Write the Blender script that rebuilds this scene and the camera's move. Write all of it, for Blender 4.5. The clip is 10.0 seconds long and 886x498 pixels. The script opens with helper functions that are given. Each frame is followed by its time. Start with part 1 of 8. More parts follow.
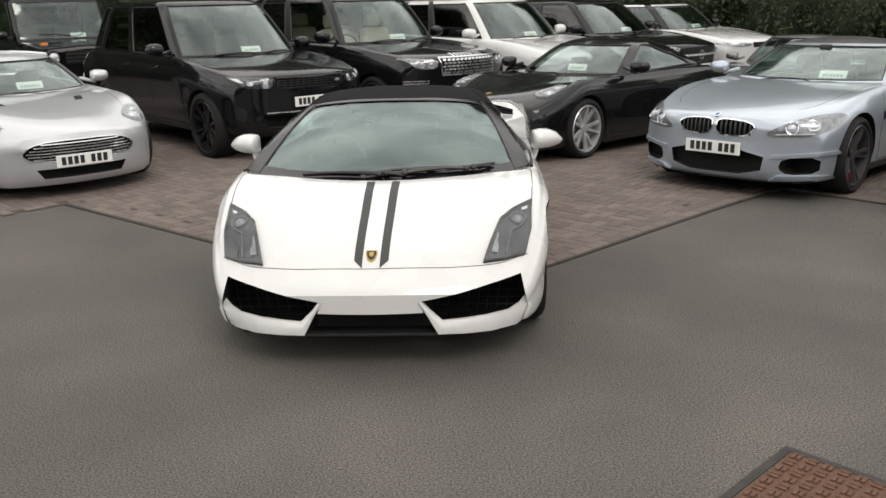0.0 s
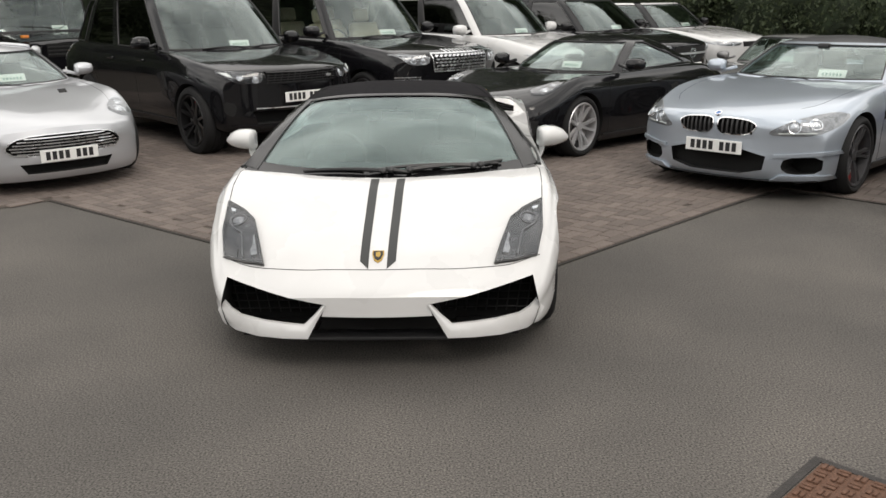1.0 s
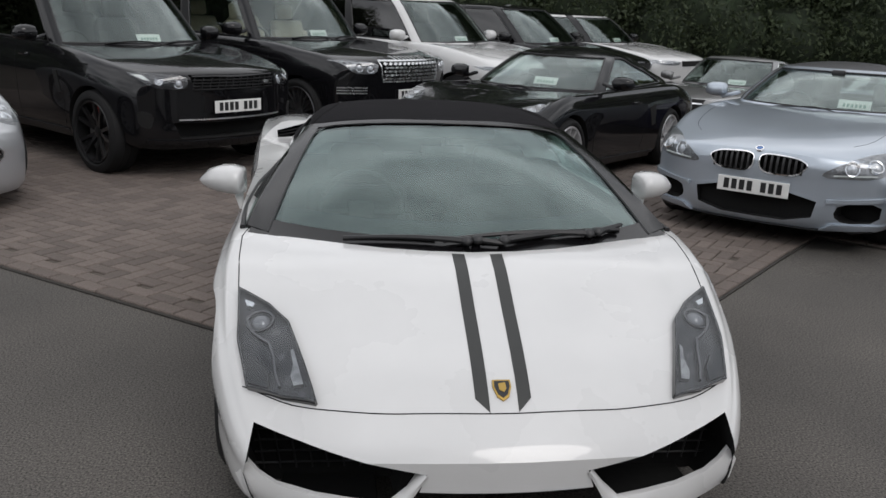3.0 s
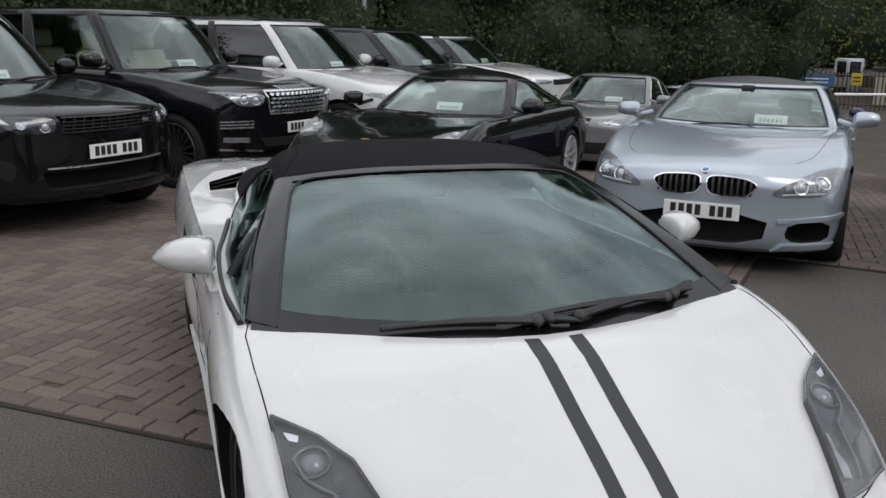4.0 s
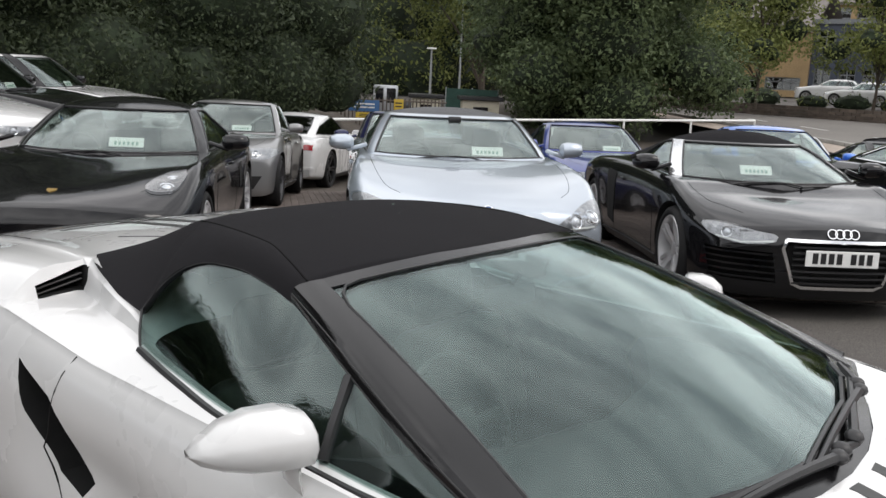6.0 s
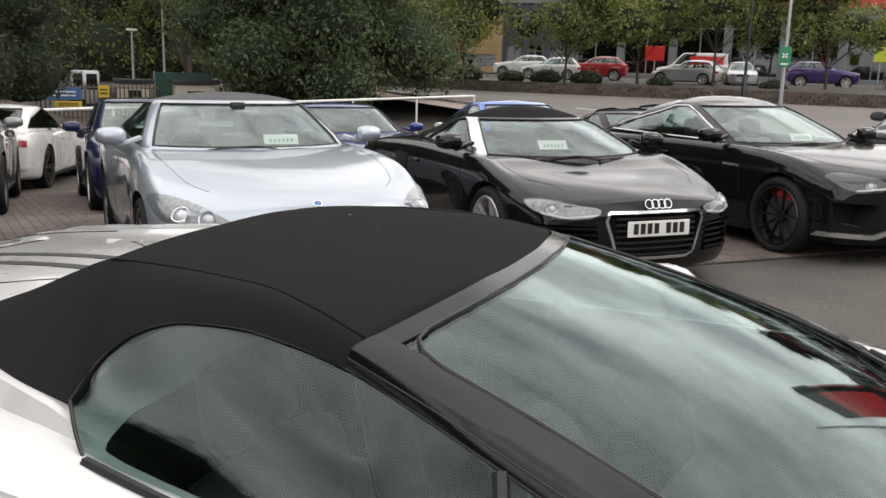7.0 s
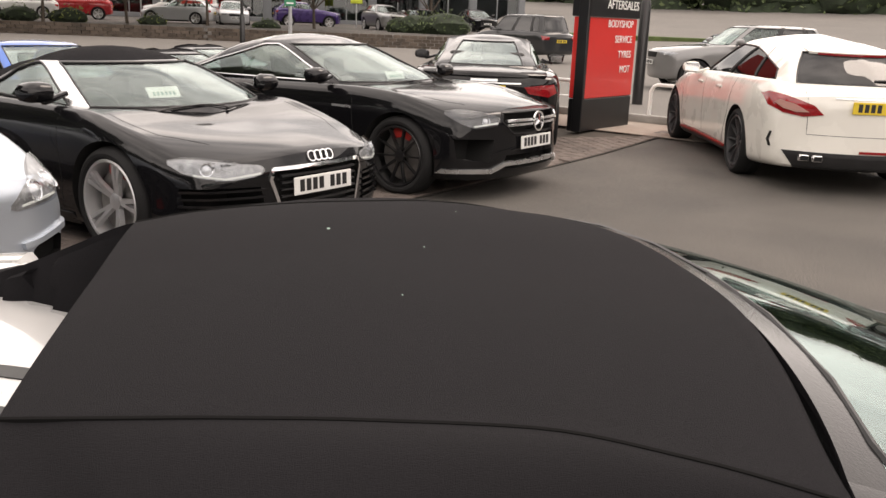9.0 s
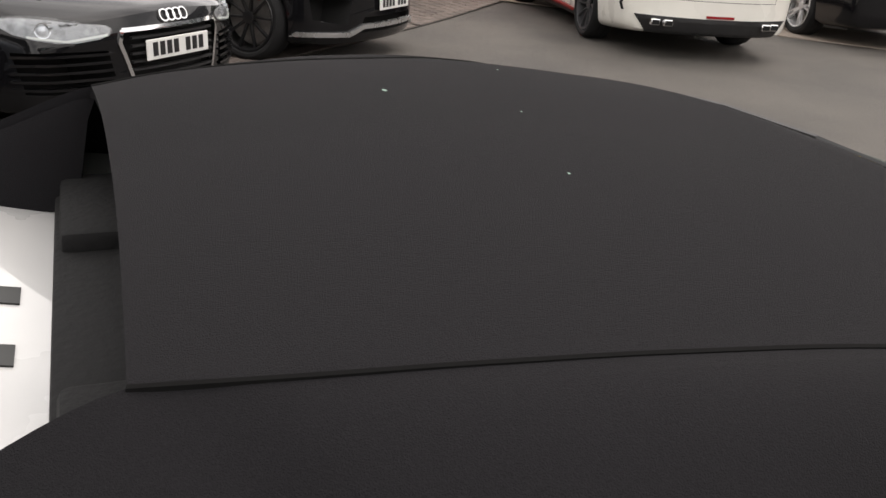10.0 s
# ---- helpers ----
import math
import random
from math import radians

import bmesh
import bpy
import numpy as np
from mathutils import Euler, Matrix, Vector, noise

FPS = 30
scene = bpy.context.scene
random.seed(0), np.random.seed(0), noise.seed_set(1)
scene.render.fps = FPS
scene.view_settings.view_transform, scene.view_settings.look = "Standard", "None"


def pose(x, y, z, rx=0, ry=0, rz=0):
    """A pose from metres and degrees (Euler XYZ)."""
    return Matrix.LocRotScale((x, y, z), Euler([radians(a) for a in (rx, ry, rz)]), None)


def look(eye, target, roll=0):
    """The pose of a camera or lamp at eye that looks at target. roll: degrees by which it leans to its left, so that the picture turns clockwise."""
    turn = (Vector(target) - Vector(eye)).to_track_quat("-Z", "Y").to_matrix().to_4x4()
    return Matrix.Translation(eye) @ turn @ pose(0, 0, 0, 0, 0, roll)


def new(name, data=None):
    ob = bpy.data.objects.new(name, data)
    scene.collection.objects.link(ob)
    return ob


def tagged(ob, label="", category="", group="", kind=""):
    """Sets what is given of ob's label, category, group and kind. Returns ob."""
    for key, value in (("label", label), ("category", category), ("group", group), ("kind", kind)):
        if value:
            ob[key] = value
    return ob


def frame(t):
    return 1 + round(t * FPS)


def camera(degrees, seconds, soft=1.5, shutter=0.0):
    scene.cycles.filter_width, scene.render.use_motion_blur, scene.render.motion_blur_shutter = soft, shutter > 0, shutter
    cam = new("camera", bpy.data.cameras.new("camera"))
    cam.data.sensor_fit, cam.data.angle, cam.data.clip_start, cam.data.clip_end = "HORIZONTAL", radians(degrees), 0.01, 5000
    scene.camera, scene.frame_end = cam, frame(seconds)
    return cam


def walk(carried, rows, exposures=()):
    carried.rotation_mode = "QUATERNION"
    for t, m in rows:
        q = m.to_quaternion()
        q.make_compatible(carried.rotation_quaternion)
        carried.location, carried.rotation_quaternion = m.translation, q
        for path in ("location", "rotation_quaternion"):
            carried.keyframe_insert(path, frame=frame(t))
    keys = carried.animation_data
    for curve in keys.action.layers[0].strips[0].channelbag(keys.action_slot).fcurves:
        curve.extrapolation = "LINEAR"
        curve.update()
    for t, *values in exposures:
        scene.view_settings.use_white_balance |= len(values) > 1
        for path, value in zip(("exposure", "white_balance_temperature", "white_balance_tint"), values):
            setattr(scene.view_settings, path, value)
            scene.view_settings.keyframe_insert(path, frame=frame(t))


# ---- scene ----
cam = camera(53.3, 10.0)
PATH = [
    (0, (0.686, -3.705, 1.731), (0.541, -1.786, 1.186), -1.4),
    (0.5, (0.629, -3.684, 1.723), (0.484, -1.763, 1.184), -1.8),
    (1, (0.538, -3.552, 1.699), (0.437, -1.632, 1.149), -0.8),
    (1.5, (0.393, -3.195, 1.697), (0.312, -1.255, 1.217), 0.7),
    (2, (0.137, -2.8, 1.668), (0.13, -0.856, 1.198), 1.9),
    (2.2, (0.026, -2.651, 1.66), (0.076, -0.715, 1.16), 2.3),
    (3.3, (-0.582, -1.755, 1.625), (-0.299, 0.151, 1.091), 2.0),
    (3.5, (-0.692, -1.611, 1.647), (-0.328, 0.29, 1.142), 1.7),
    (4, (-0.958, -1.186, 1.615), (-0.412, 0.678, 1.136), 1.0),
    (4.5, (-1.27, -0.753, 1.594), (-0.521, 1.039, 1.118), 1.1),
    (5, (-1.543, -0.357, 1.612), (-0.54, 1.323, 1.198), 2.1),
    (5.2, (-1.617, -0.164, 1.602), (-0.527, 1.463, 1.196), 1.8),
    (6.3, (-1.956, 0.746, 1.579), (-0.4, 1.94, 1.187), 3.0),
    (6.5, (-1.925, 0.952, 1.546), (-0.299, 2.048, 1.154), 2.8),
    (7, (-1.901, 1.41, 1.547), (-0.113, 2.205, 1.133), 1.6),
    (7.5, (-1.779, 1.782, 1.517), (0.133, 2.185, 1.09), 1.2),
    (8, (-1.567, 2.128, 1.466), (0.375, 2.286, 1.013), 0.6),
    (8.5, (-1.393, 2.392, 1.449), (0.543, 2.325, 0.949), 0.7),
    (9, (-1.229, 2.583, 1.462), (0.686, 2.29, 0.959), 2.3),
    (9.5, (-0.975, 2.728, 1.440), (0.885, 2.286, 0.849), 3.4),
    (10, (-0.921, 2.858, 1.379), (0.805, 2.186, 0.620), 4.5),
]
EXPOSURES = [(0, 0.29, 6850, 12), (2.2, 0.15, 6800, 12), (3.3, -0.38, 6250, 13), (4, -0.22, 6290, 13), (4.5, -0.24, 6320, 13), (5, -0.03, 6350, 13), (6.4, 0.30, 6600, 13), (7.2, 0.34, 6900, 15), (8, 0.52, 7300, 20), (9, 0.58, 7450, 19), (9.4, 0.24, 7250, 18), (10, 0.5, 6950, 15)]
walk(cam, [(t, look(eye, target, roll)) for t, eye, target, roll in PATH], EXPOSURES)

# ---- light: a bright overcast sky with broken cloud ----
SUN_AZ, SUN_EL = radians(150), radians(52)
world = bpy.data.worlds.new("overcast_sky")
scene.world = world
world.use_nodes = True
wn, wl = world.node_tree.nodes, world.node_tree.links
wn.clear()
w_out = wn.new("ShaderNodeOutputWorld")
w_bg = wn.new("ShaderNodeBackground")
w_sky = wn.new("ShaderNodeTexSky")
w_sky.sky_type, w_sky.sun_disc, w_sky.sun_elevation, w_sky.sun_rotation = "NISHITA", False, SUN_EL, SUN_AZ
w_sky.dust_density, w_sky.air_density = 3.0, 1.0
w_co = wn.new("ShaderNodeTexCoord")
w_map = wn.new("ShaderNodeMapping")
w_map.inputs["Scale"].default_value = (1.0, 1.0, 2.6)
w_noise = wn.new("ShaderNodeTexNoise")
w_noise.inputs["Scale"].default_value, w_noise.inputs["Detail"].default_value, w_noise.inputs["Roughness"].default_value = 2.3, 6.0, 0.55
w_ramp = wn.new("ShaderNodeValToRGB")
w_ramp.color_ramp.elements[0].position, w_ramp.color_ramp.elements[0].color = 0.36, (5.2, 5.4, 5.5, 1)
w_ramp.color_ramp.elements[1].position, w_ramp.color_ramp.elements[1].color = 0.66, (13.5, 13.6, 13.4, 1)
w_mix = wn.new("ShaderNodeMixRGB")
w_mix.inputs[0].default_value = 0.92
w_bg.inputs["Strength"].default_value = 0.14
wl.new(w_co.outputs["Generated"], w_map.inputs["Vector"])
wl.new(w_map.outputs[0], w_noise.inputs["Vector"])
wl.new(w_noise.outputs["Fac"], w_ramp.inputs["Fac"])
wl.new(w_sky.outputs[0], w_mix.inputs[1])
wl.new(w_ramp.outputs[0], w_mix.inputs[2])
wl.new(w_mix.outputs[0], w_bg.inputs["Color"])
wl.new(w_bg.outputs[0], w_out.inputs["Surface"])

sun_data = bpy.data.lights.new("sun", "SUN")
sun_data.energy, sun_data.angle, sun_data.color = 0.8, radians(25), (1.0, 0.96, 0.9)
sun = new("sun", sun_data)
sun.matrix_world = look((0, 0, 30), (0 - 12 * math.sin(SUN_AZ), 0 - 12 * math.cos(SUN_AZ), 30 - 12 * math.tan(SUN_EL)))


# ---- materials ----
def material(name, colour, rough=0.5, metal=0.0, coat=0.0, spec=0.5, vary=0.0, scale=8.0, bump=0.0, bump_scale=200.0, fine=0.0, fine_scale=120.0, emit=0.0, random_obj=0.0, tint=None, coords="Object"):
    """A surface with variation at two scales, fine relief and a rubbed gloss."""
    m = bpy.data.materials.new(name)
    m.use_nodes = True
    n, k = m.node_tree.nodes, m.node_tree.links
    b = n["Principled BSDF"]
    b.inputs["Base Color"].default_value = (*colour, 1)
    b.inputs["Roughness"].default_value, b.inputs["Metallic"].default_value = rough, metal
    b.inputs["Coat Weight"].default_value, b.inputs["Coat Roughness"].default_value = coat, 0.03
    b.inputs["Specular IOR Level"].default_value = spec
    if emit:
        b.inputs["Emission Color"].default_value, b.inputs["Emission Strength"].default_value = (*colour, 1), emit
    co = n.new("ShaderNodeTexCoord")
    source = None
    if vary or fine or random_obj:
        big = n.new("ShaderNodeTexNoise")
        big.inputs["Scale"].default_value, big.inputs["Detail"].default_value = scale, 5.0
        k.new(co.outputs[coords], big.inputs["Vector"])
        small = n.new("ShaderNodeTexNoise")
        small.inputs["Scale"].default_value, small.inputs["Detail"].default_value = fine_scale, 3.0
        k.new(co.outputs[coords], small.inputs["Vector"])
        def span(node_out, amount):
            r = n.new("ShaderNodeMapRange")
            r.inputs["From Min"].default_value, r.inputs["From Max"].default_value = 0.25, 0.75
            r.inputs["To Min"].default_value, r.inputs["To Max"].default_value = 1 - amount, 1 + amount
            k.new(node_out, r.inputs["Value"])
            return r.outputs[0]
        mul = n.new("ShaderNodeMath")
        mul.operation = "MULTIPLY"
        k.new(span(big.outputs["Fac"], vary), mul.inputs[0])
        k.new(span(small.outputs["Fac"], fine), mul.inputs[1])
        last = mul.outputs[0]
        if random_obj:
            info = n.new("ShaderNodeObjectInfo")
            geo = n.new("ShaderNodeNewGeometry")
            add = n.new("ShaderNodeMath")
            add.operation = "ADD"
            k.new(info.outputs["Random"], add.inputs[0])
            k.new(geo.outputs["Random Per Island"], add.inputs[1])
            fr = n.new("ShaderNodeMath")
            fr.operation = "FRACT"
            k.new(add.outputs[0], fr.inputs[0])
            r = n.new("ShaderNodeMapRange")
            r.inputs["To Min"].default_value, r.inputs["To Max"].default_value = 1 - random_obj, 1 + random_obj
            k.new(fr.outputs[0], r.inputs["Value"])
            m2 = n.new("ShaderNodeMath")
            m2.operation = "MULTIPLY"
            k.new(last, m2.inputs[0])
            k.new(r.outputs[0], m2.inputs[1])
            last = m2.outputs[0]
        mix = n.new("ShaderNodeVectorMath")
        mix.operation = "SCALE"
        mix.inputs[0].default_value = colour
        if tint:
            tm = n.new("ShaderNodeMixRGB")
            tm.inputs[1].default_value, tm.inputs[2].default_value = (*colour, 1), (*tint, 1)
            k.new(big.outputs["Fac"], tm.inputs[0])
            k.new(tm.outputs[0], mix.inputs[0])
        k.new(last, mix.inputs["Scale"])
        k.new(mix.outputs[0], b.inputs["Base Color"])
        rr = n.new("ShaderNodeMapRange")
        rr.inputs["To Min"].default_value, rr.inputs["To Max"].default_value = max(0.02, rough - 0.08), min(1, rough + 0.08)
        k.new(big.outputs["Fac"], rr.inputs["Value"])
        k.new(rr.outputs[0], b.inputs["Roughness"])
    if bump:
        bn = n.new("ShaderNodeTexNoise")
        bn.inputs["Scale"].default_value, bn.inputs["Detail"].default_value = bump_scale, 4.0
        k.new(co.outputs[coords], bn.inputs["Vector"])
        bp = n.new("ShaderNodeBump")
        bp.inputs["Strength"].default_value, bp.inputs["Distance"].default_value = bump, 0.01
        k.new(bn.outputs["Fac"], bp.inputs["Height"])
        k.new(bp.outputs[0], b.inputs["Normal"])
    return m


def glass(name, tint, gloss=(1, 1, 1), edge=0.50, face=0.055):
    """A thin pane: tinted see-through with a real surface reflection."""
    m = bpy.data.materials.new(name)
    m.use_nodes = True
    n, k = m.node_tree.nodes, m.node_tree.links
    n.clear()
    out, mix = n.new("ShaderNodeOutputMaterial"), n.new("ShaderNodeMixShader")
    clear, shine, fr = n.new("ShaderNodeBsdfTransparent"), n.new("ShaderNodeBsdfGlossy"), n.new("ShaderNodeLayerWeight")
    clear.inputs["Color"].default_value = (*tint, 1)
    shine.inputs["Roughness"].default_value = 0.015
    shine.inputs["Color"].default_value = (*gloss, 1)
    fr.inputs["Blend"].default_value = 0.5
    bend, gain, base = (n.new("ShaderNodeMath") for _ in range(3))
    bend.operation, gain.operation, base.operation = "POWER", "MULTIPLY", "ADD"
    bend.inputs[1].default_value, gain.inputs[1].default_value, base.inputs[1].default_value = 3.0, edge, face
    k.new(fr.outputs["Facing"], bend.inputs[0])
    k.new(bend.outputs[0], gain.inputs[0])
    k.new(gain.outputs[0], base.inputs[0])
    k.new(base.outputs[0], mix.inputs[0])
    k.new(clear.outputs[0], mix.inputs[1])
    k.new(shine.outputs[0], mix.inputs[2])
    k.new(mix.outputs[0], out.inputs["Surface"])
    return m


def paint(name, colour, metal=0.0, rough=0.28):
    return material(name, colour, rough=rough, metal=metal, coat=0.8 if max(colour) < 0.02 else 1.0, spec=0.04 if max(colour) < 0.1 else 0.3, vary=0.05, scale=2.2, fine=0.05 if metal else 0.02, fine_scale=900.0)


WHITE = paint("white_paint", (0.61, 0.61, 0.606))
PEARL = paint("pearl_white_paint", (0.82, 0.80, 0.74))
BLACK = paint("black_paint", (0.006, 0.006, 0.007), rough=0.22)
SILVER = paint("silver_paint", (0.50, 0.51, 0.53), metal=0.55, rough=0.34)
ICE = paint("ice_blue_silver_paint", (0.44, 0.49, 0.55), metal=0.6, rough=0.33)
CHARCOAL = paint("charcoal_paint", (0.03, 0.031, 0.033), metal=0.2, rough=0.34)
GREY = paint("grey_paint", (0.22, 0.22, 0.22), metal=0.5, rough=0.34)
DARKGREY = paint("dark_grey_paint", (0.07, 0.072, 0.075), metal=0.4, rough=0.34)
BLUE = paint("deep_blue_paint", (0.013, 0.032, 0.19), metal=0.3, rough=0.3)
NAVY = paint("navy_paint", (0.012, 0.015, 0.06), metal=0.2, rough=0.3)
SKYBLUE = paint("bright_blue_paint", (0.03, 0.14, 0.52), metal=0.3, rough=0.3)
RED = paint("red_paint", (0.36, 0.015, 0.02))
PURPLE = paint("purple_paint", (0.05, 0.025, 0.14), metal=0.3)
GLASS = glass("tinted_glass", (0.85, 0.895, 0.88), (0.88, 0.955, 0.945))
HEROGLASS = glass("green_tinted_glass", (0.69, 0.77, 0.755), (0.86, 0.97, 0.96), 0.55, 0.046)
SIDEGLASS = glass("green_door_glass", (0.66, 0.74, 0.725), (0.88, 0.97, 0.96), 0.68, 0.045)
REARGLASS = glass("dark_tailgate_glass", (0.06, 0.065, 0.07), edge=0.16, face=0.05)
DARKGLASS = glass("privacy_glass", (0.10, 0.11, 0.115), edge=0.45, face=0.07)
CLEAR = glass("lamp_cover", (0.86, 0.88, 0.9))
RUBBER = material("tyre_rubber", (0.014, 0.014, 0.0145), rough=0.8, spec=0.25, vary=0.25, scale=6, bump=0.25, bump_scale=90)
PLASTIC = material("black_trim_plastic", (0.016, 0.016, 0.017), rough=0.42, vary=0.15, scale=10, bump=0.06, bump_scale=400)
FRIT = material("black_glass_border", (0.008, 0.008, 0.009), rough=0.12, coat=0.6)
# near-black painted on recess walls and flush panels in place of shade
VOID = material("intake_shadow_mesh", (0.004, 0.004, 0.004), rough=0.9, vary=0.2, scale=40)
ALLOY = material("alloy_silver", (0.60, 0.60, 0.61), rough=0.34, metal=0.65, vary=0.08, scale=9)
DARKALLOY = material("alloy_black", (0.012, 0.012, 0.013), rough=0.3, metal=0.2, vary=0.2, scale=9, coat=0.4)
GREYALLOY = material("alloy_dark_grey", (0.12, 0.12, 0.125), rough=0.34, metal=0.7, vary=0.1, scale=9)
DISC = material("brake_disc_steel", (0.3, 0.29, 0.28), rough=0.4, metal=0.9, vary=0.2, scale=20)
CALIPER = material("caliper_red", (0.42, 0.03, 0.025), rough=0.4)
CHROME = material("chrome", (0.86, 0.86, 0.87), rough=0.08, metal=1.0)
SATIN = material("satin_aluminium", (0.72, 0.73, 0.74), rough=0.28, metal=0.9, vary=0.05)
REFLECTOR = material("lamp_reflector", (0.27, 0.275, 0.28), rough=0.34, metal=0.6, vary=0.45, scale=30)
SMOKED = material("smoked_lamp_bowl", (0.048, 0.049, 0.052), rough=0.25, metal=0.4, vary=0.4, scale=16)
LAMPDARK = material("dark_lamp_bowl", (0.022, 0.023, 0.025), rough=0.3, metal=0.2, vary=0.3, scale=20)
LENS = material("projector_lens", (0.62, 0.64, 0.66), rough=0.06, metal=0.35, coat=1.0)
LAMPLENS = material("smoked_projector_lens", (0.16, 0.165, 0.175), rough=0.08, metal=0.2, coat=0.6)
TAIL = material("tail_lamp_red", (0.28, 0.008, 0.012), rough=0.1, coat=1.0, vary=0.3, scale=40)
AMBER = material("amber_lens", (0.6, 0.2, 0.03), rough=0.2, coat=0.8)
PLATE_W = material("plate_white", (0.76, 0.76, 0.74), rough=0.4, vary=0.05, scale=20)
PLATE_Y = material("plate_yellow", (0.72, 0.52, 0.03), rough=0.4, vary=0.05, scale=20)
INK = material("plate_ink", (0.012, 0.012, 0.013), rough=0.5)
FABRIC = material("soft_top_fabric", (0.0125, 0.012, 0.0135), rough=0.92, spec=0.12, vary=0.10, scale=3.0, fine=0.22, fine_scale=520, bump=0.35, bump_scale=900)
SEAM = material("soft_top_seam", (0.006, 0.006, 0.006), rough=0.95, spec=0.1)
APILLAR = material("gloss_black_frame", (0.006, 0.0058, 0.0064), rough=0.09, spec=0.42, coat=0.0, vary=0.08, scale=14, bump=0.05, bump_scale=300)
GREYLEATHER = material("grey_leather", (0.10, 0.095, 0.085), rough=0.5, vary=0.2, scale=14, bump=0.2, bump_scale=260)
LEATHER = material("dark_leather", (0.03, 0.029, 0.028), rough=0.5, vary=0.2, scale=14, bump=0.2, bump_scale=260)
TAN = material("pale_leather", (0.42, 0.36, 0.27), rough=0.5, vary=0.12, scale=14, bump=0.2, bump_scale=260)
DASH = material("dashboard_vinyl", (0.022, 0.022, 0.024), rough=0.55, vary=0.15, scale=12, bump=0.2, bump_scale=300)
STRIPE = material("charcoal_stripe_vinyl", (0.022, 0.023, 0.022), rough=0.45, vary=0.1, scale=20)
GOLD = material("badge_gold", (0.42, 0.28, 0.08), rough=0.35, metal=0.8)
CARD = material("price_card", (0.74, 0.76, 0.72), rough=0.6)
CARDINK = material("price_card_print", (0.22, 0.34, 0.28), rough=0.6)
BADGEBLUE = material("badge_blue", (0.03, 0.12, 0.35), rough=0.25, coat=0.8)


# ---- building helpers ----
def mono(points):
    """A smooth curve through (x, y) points that does not overshoot between them."""
    xs, ys = np.array([p[0] for p in points], float), np.array([p[1] for p in points], float)
    h, d = np.diff(xs), np.diff(ys) / np.diff(xs)
    m = np.zeros(len(xs))
    m[0], m[-1] = d[0], d[-1]
    for i in range(1, len(xs) - 1):
        if d[i - 1] * d[i] > 0:
            w1, w2 = 2 * h[i] + h[i - 1], h[i] + 2 * h[i - 1]
            m[i] = (w1 + w2) / (w1 / d[i - 1] + w2 / d[i])

    def f(x):
        x = min(max(x, xs[0]), xs[-1])
        i = int(min(max(np.searchsorted(xs, x) - 1, 0), len(xs) - 2))
        t = (x - xs[i]) / h[i]
        return float((2 * t**3 - 3 * t**2 + 1) * ys[i] + (t**3 - 2 * t**2 + t) * h[i] * m[i] + (3 * t**2 - 2 * t**3) * ys[i + 1] + (t**3 - t**2) * h[i] * m[i + 1])

    return f


def catmull(points, n):
    """n steps a segment along a Catmull-Rom curve through 2D or 3D points."""
    p = [np.array(q, float) for q in points]
    p = [2 * p[0] - p[1]] + p + [2 * p[-1] - p[-2]]
    out = []
    for i in range(1, len(p) - 2):
        for j in range(n):
            t = j / n
            out.append(0.5 * (2 * p[i] + (p[i + 1] - p[i - 1]) * t + (2 * p[i - 1] - 5 * p[i] + 4 * p[i + 1] - p[i + 2]) * t * t + (3 * p[i] - p[i - 1] - 3 * p[i + 1] + p[i + 2]) * t**3))
    out.append(p[-2])
    return out


def mesh_of(name, bm, mats, smooth=35):
    me = bpy.data.meshes.new(name)
    bm.normal_update()
    bm.to_mesh(me)
    bm.free()
    for m in mats if isinstance(mats, (list, tuple)) else [mats]:
        me.materials.append(m)
    if smooth:
        me.shade_smooth()
        me.set_sharp_from_angle(angle=radians(smooth))
    else:
        me.shade_flat()
    return me


def part(name, bm, mat, parent, label="", smooth=35):
    """One mesh object under a thing or a part."""
    ob = new(name, mesh_of(name, bm, mat, smooth))
    ob.parent = parent
    return tagged(ob, label)


def part_mesh(name, me, parent, m=None, label=""):
    ob = new(name, me)
    ob.parent = parent
    if m is not None:
        ob.matrix_basis = m
    return tagged(ob, label)


def thing(name, label, category, group="", kind="", m=None):
    ob = new(name)
    ob.empty_display_size = 0.2
    if m is not None:
        ob.matrix_world = m
    return tagged(ob, label, category, group, kind)


def add_box(bm, size, m=None, bevel=0.0, seg=2, mat=0):
    r = bmesh.ops.create_cube(bm, size=1.0, matrix=(m or Matrix()) @ Matrix.Diagonal((*size, 1)))
    vs = r["verts"]
    fs = list({f for v in vs for f in v.link_faces})
    if bevel:
        es = list({e for v in vs for e in v.link_edges})
        r = bmesh.ops.bevel(bm, geom=es, offset=bevel, segments=seg, affect="EDGES", profile=0.5)
        fs = r["faces"] + [f for f in fs if f.is_valid]
    for f in fs:
        if f.is_valid:
            f.material_index = mat
    return bm


def add_lathe(bm, profile, axis="X", n=32, m=None, mat=0, closed=True):
    """Turns a profile of (along, radius) about an axis."""
    rings = []
    for a, r in profile:
        ring = []
        for i in range(n):
            c, s = math.cos(2 * math.pi * i / n), math.sin(2 * math.pi * i / n)
            v = Vector((a, r * c, r * s)) if axis == "X" else Vector((r * c, r * s, a))
            ring.append(bm.verts.new((m @ v) if m else v))
        rings.append(ring)
    pairs = list(zip(rings, rings[1:])) + ([(rings[-1], rings[0])] if closed else [])
    for a, b in pairs:
        for i in range(n):
            f = bm.faces.new((a[i], a[(i + 1) % n], b[(i + 1) % n], b[i]))
            f.material_index = mat
    return bm


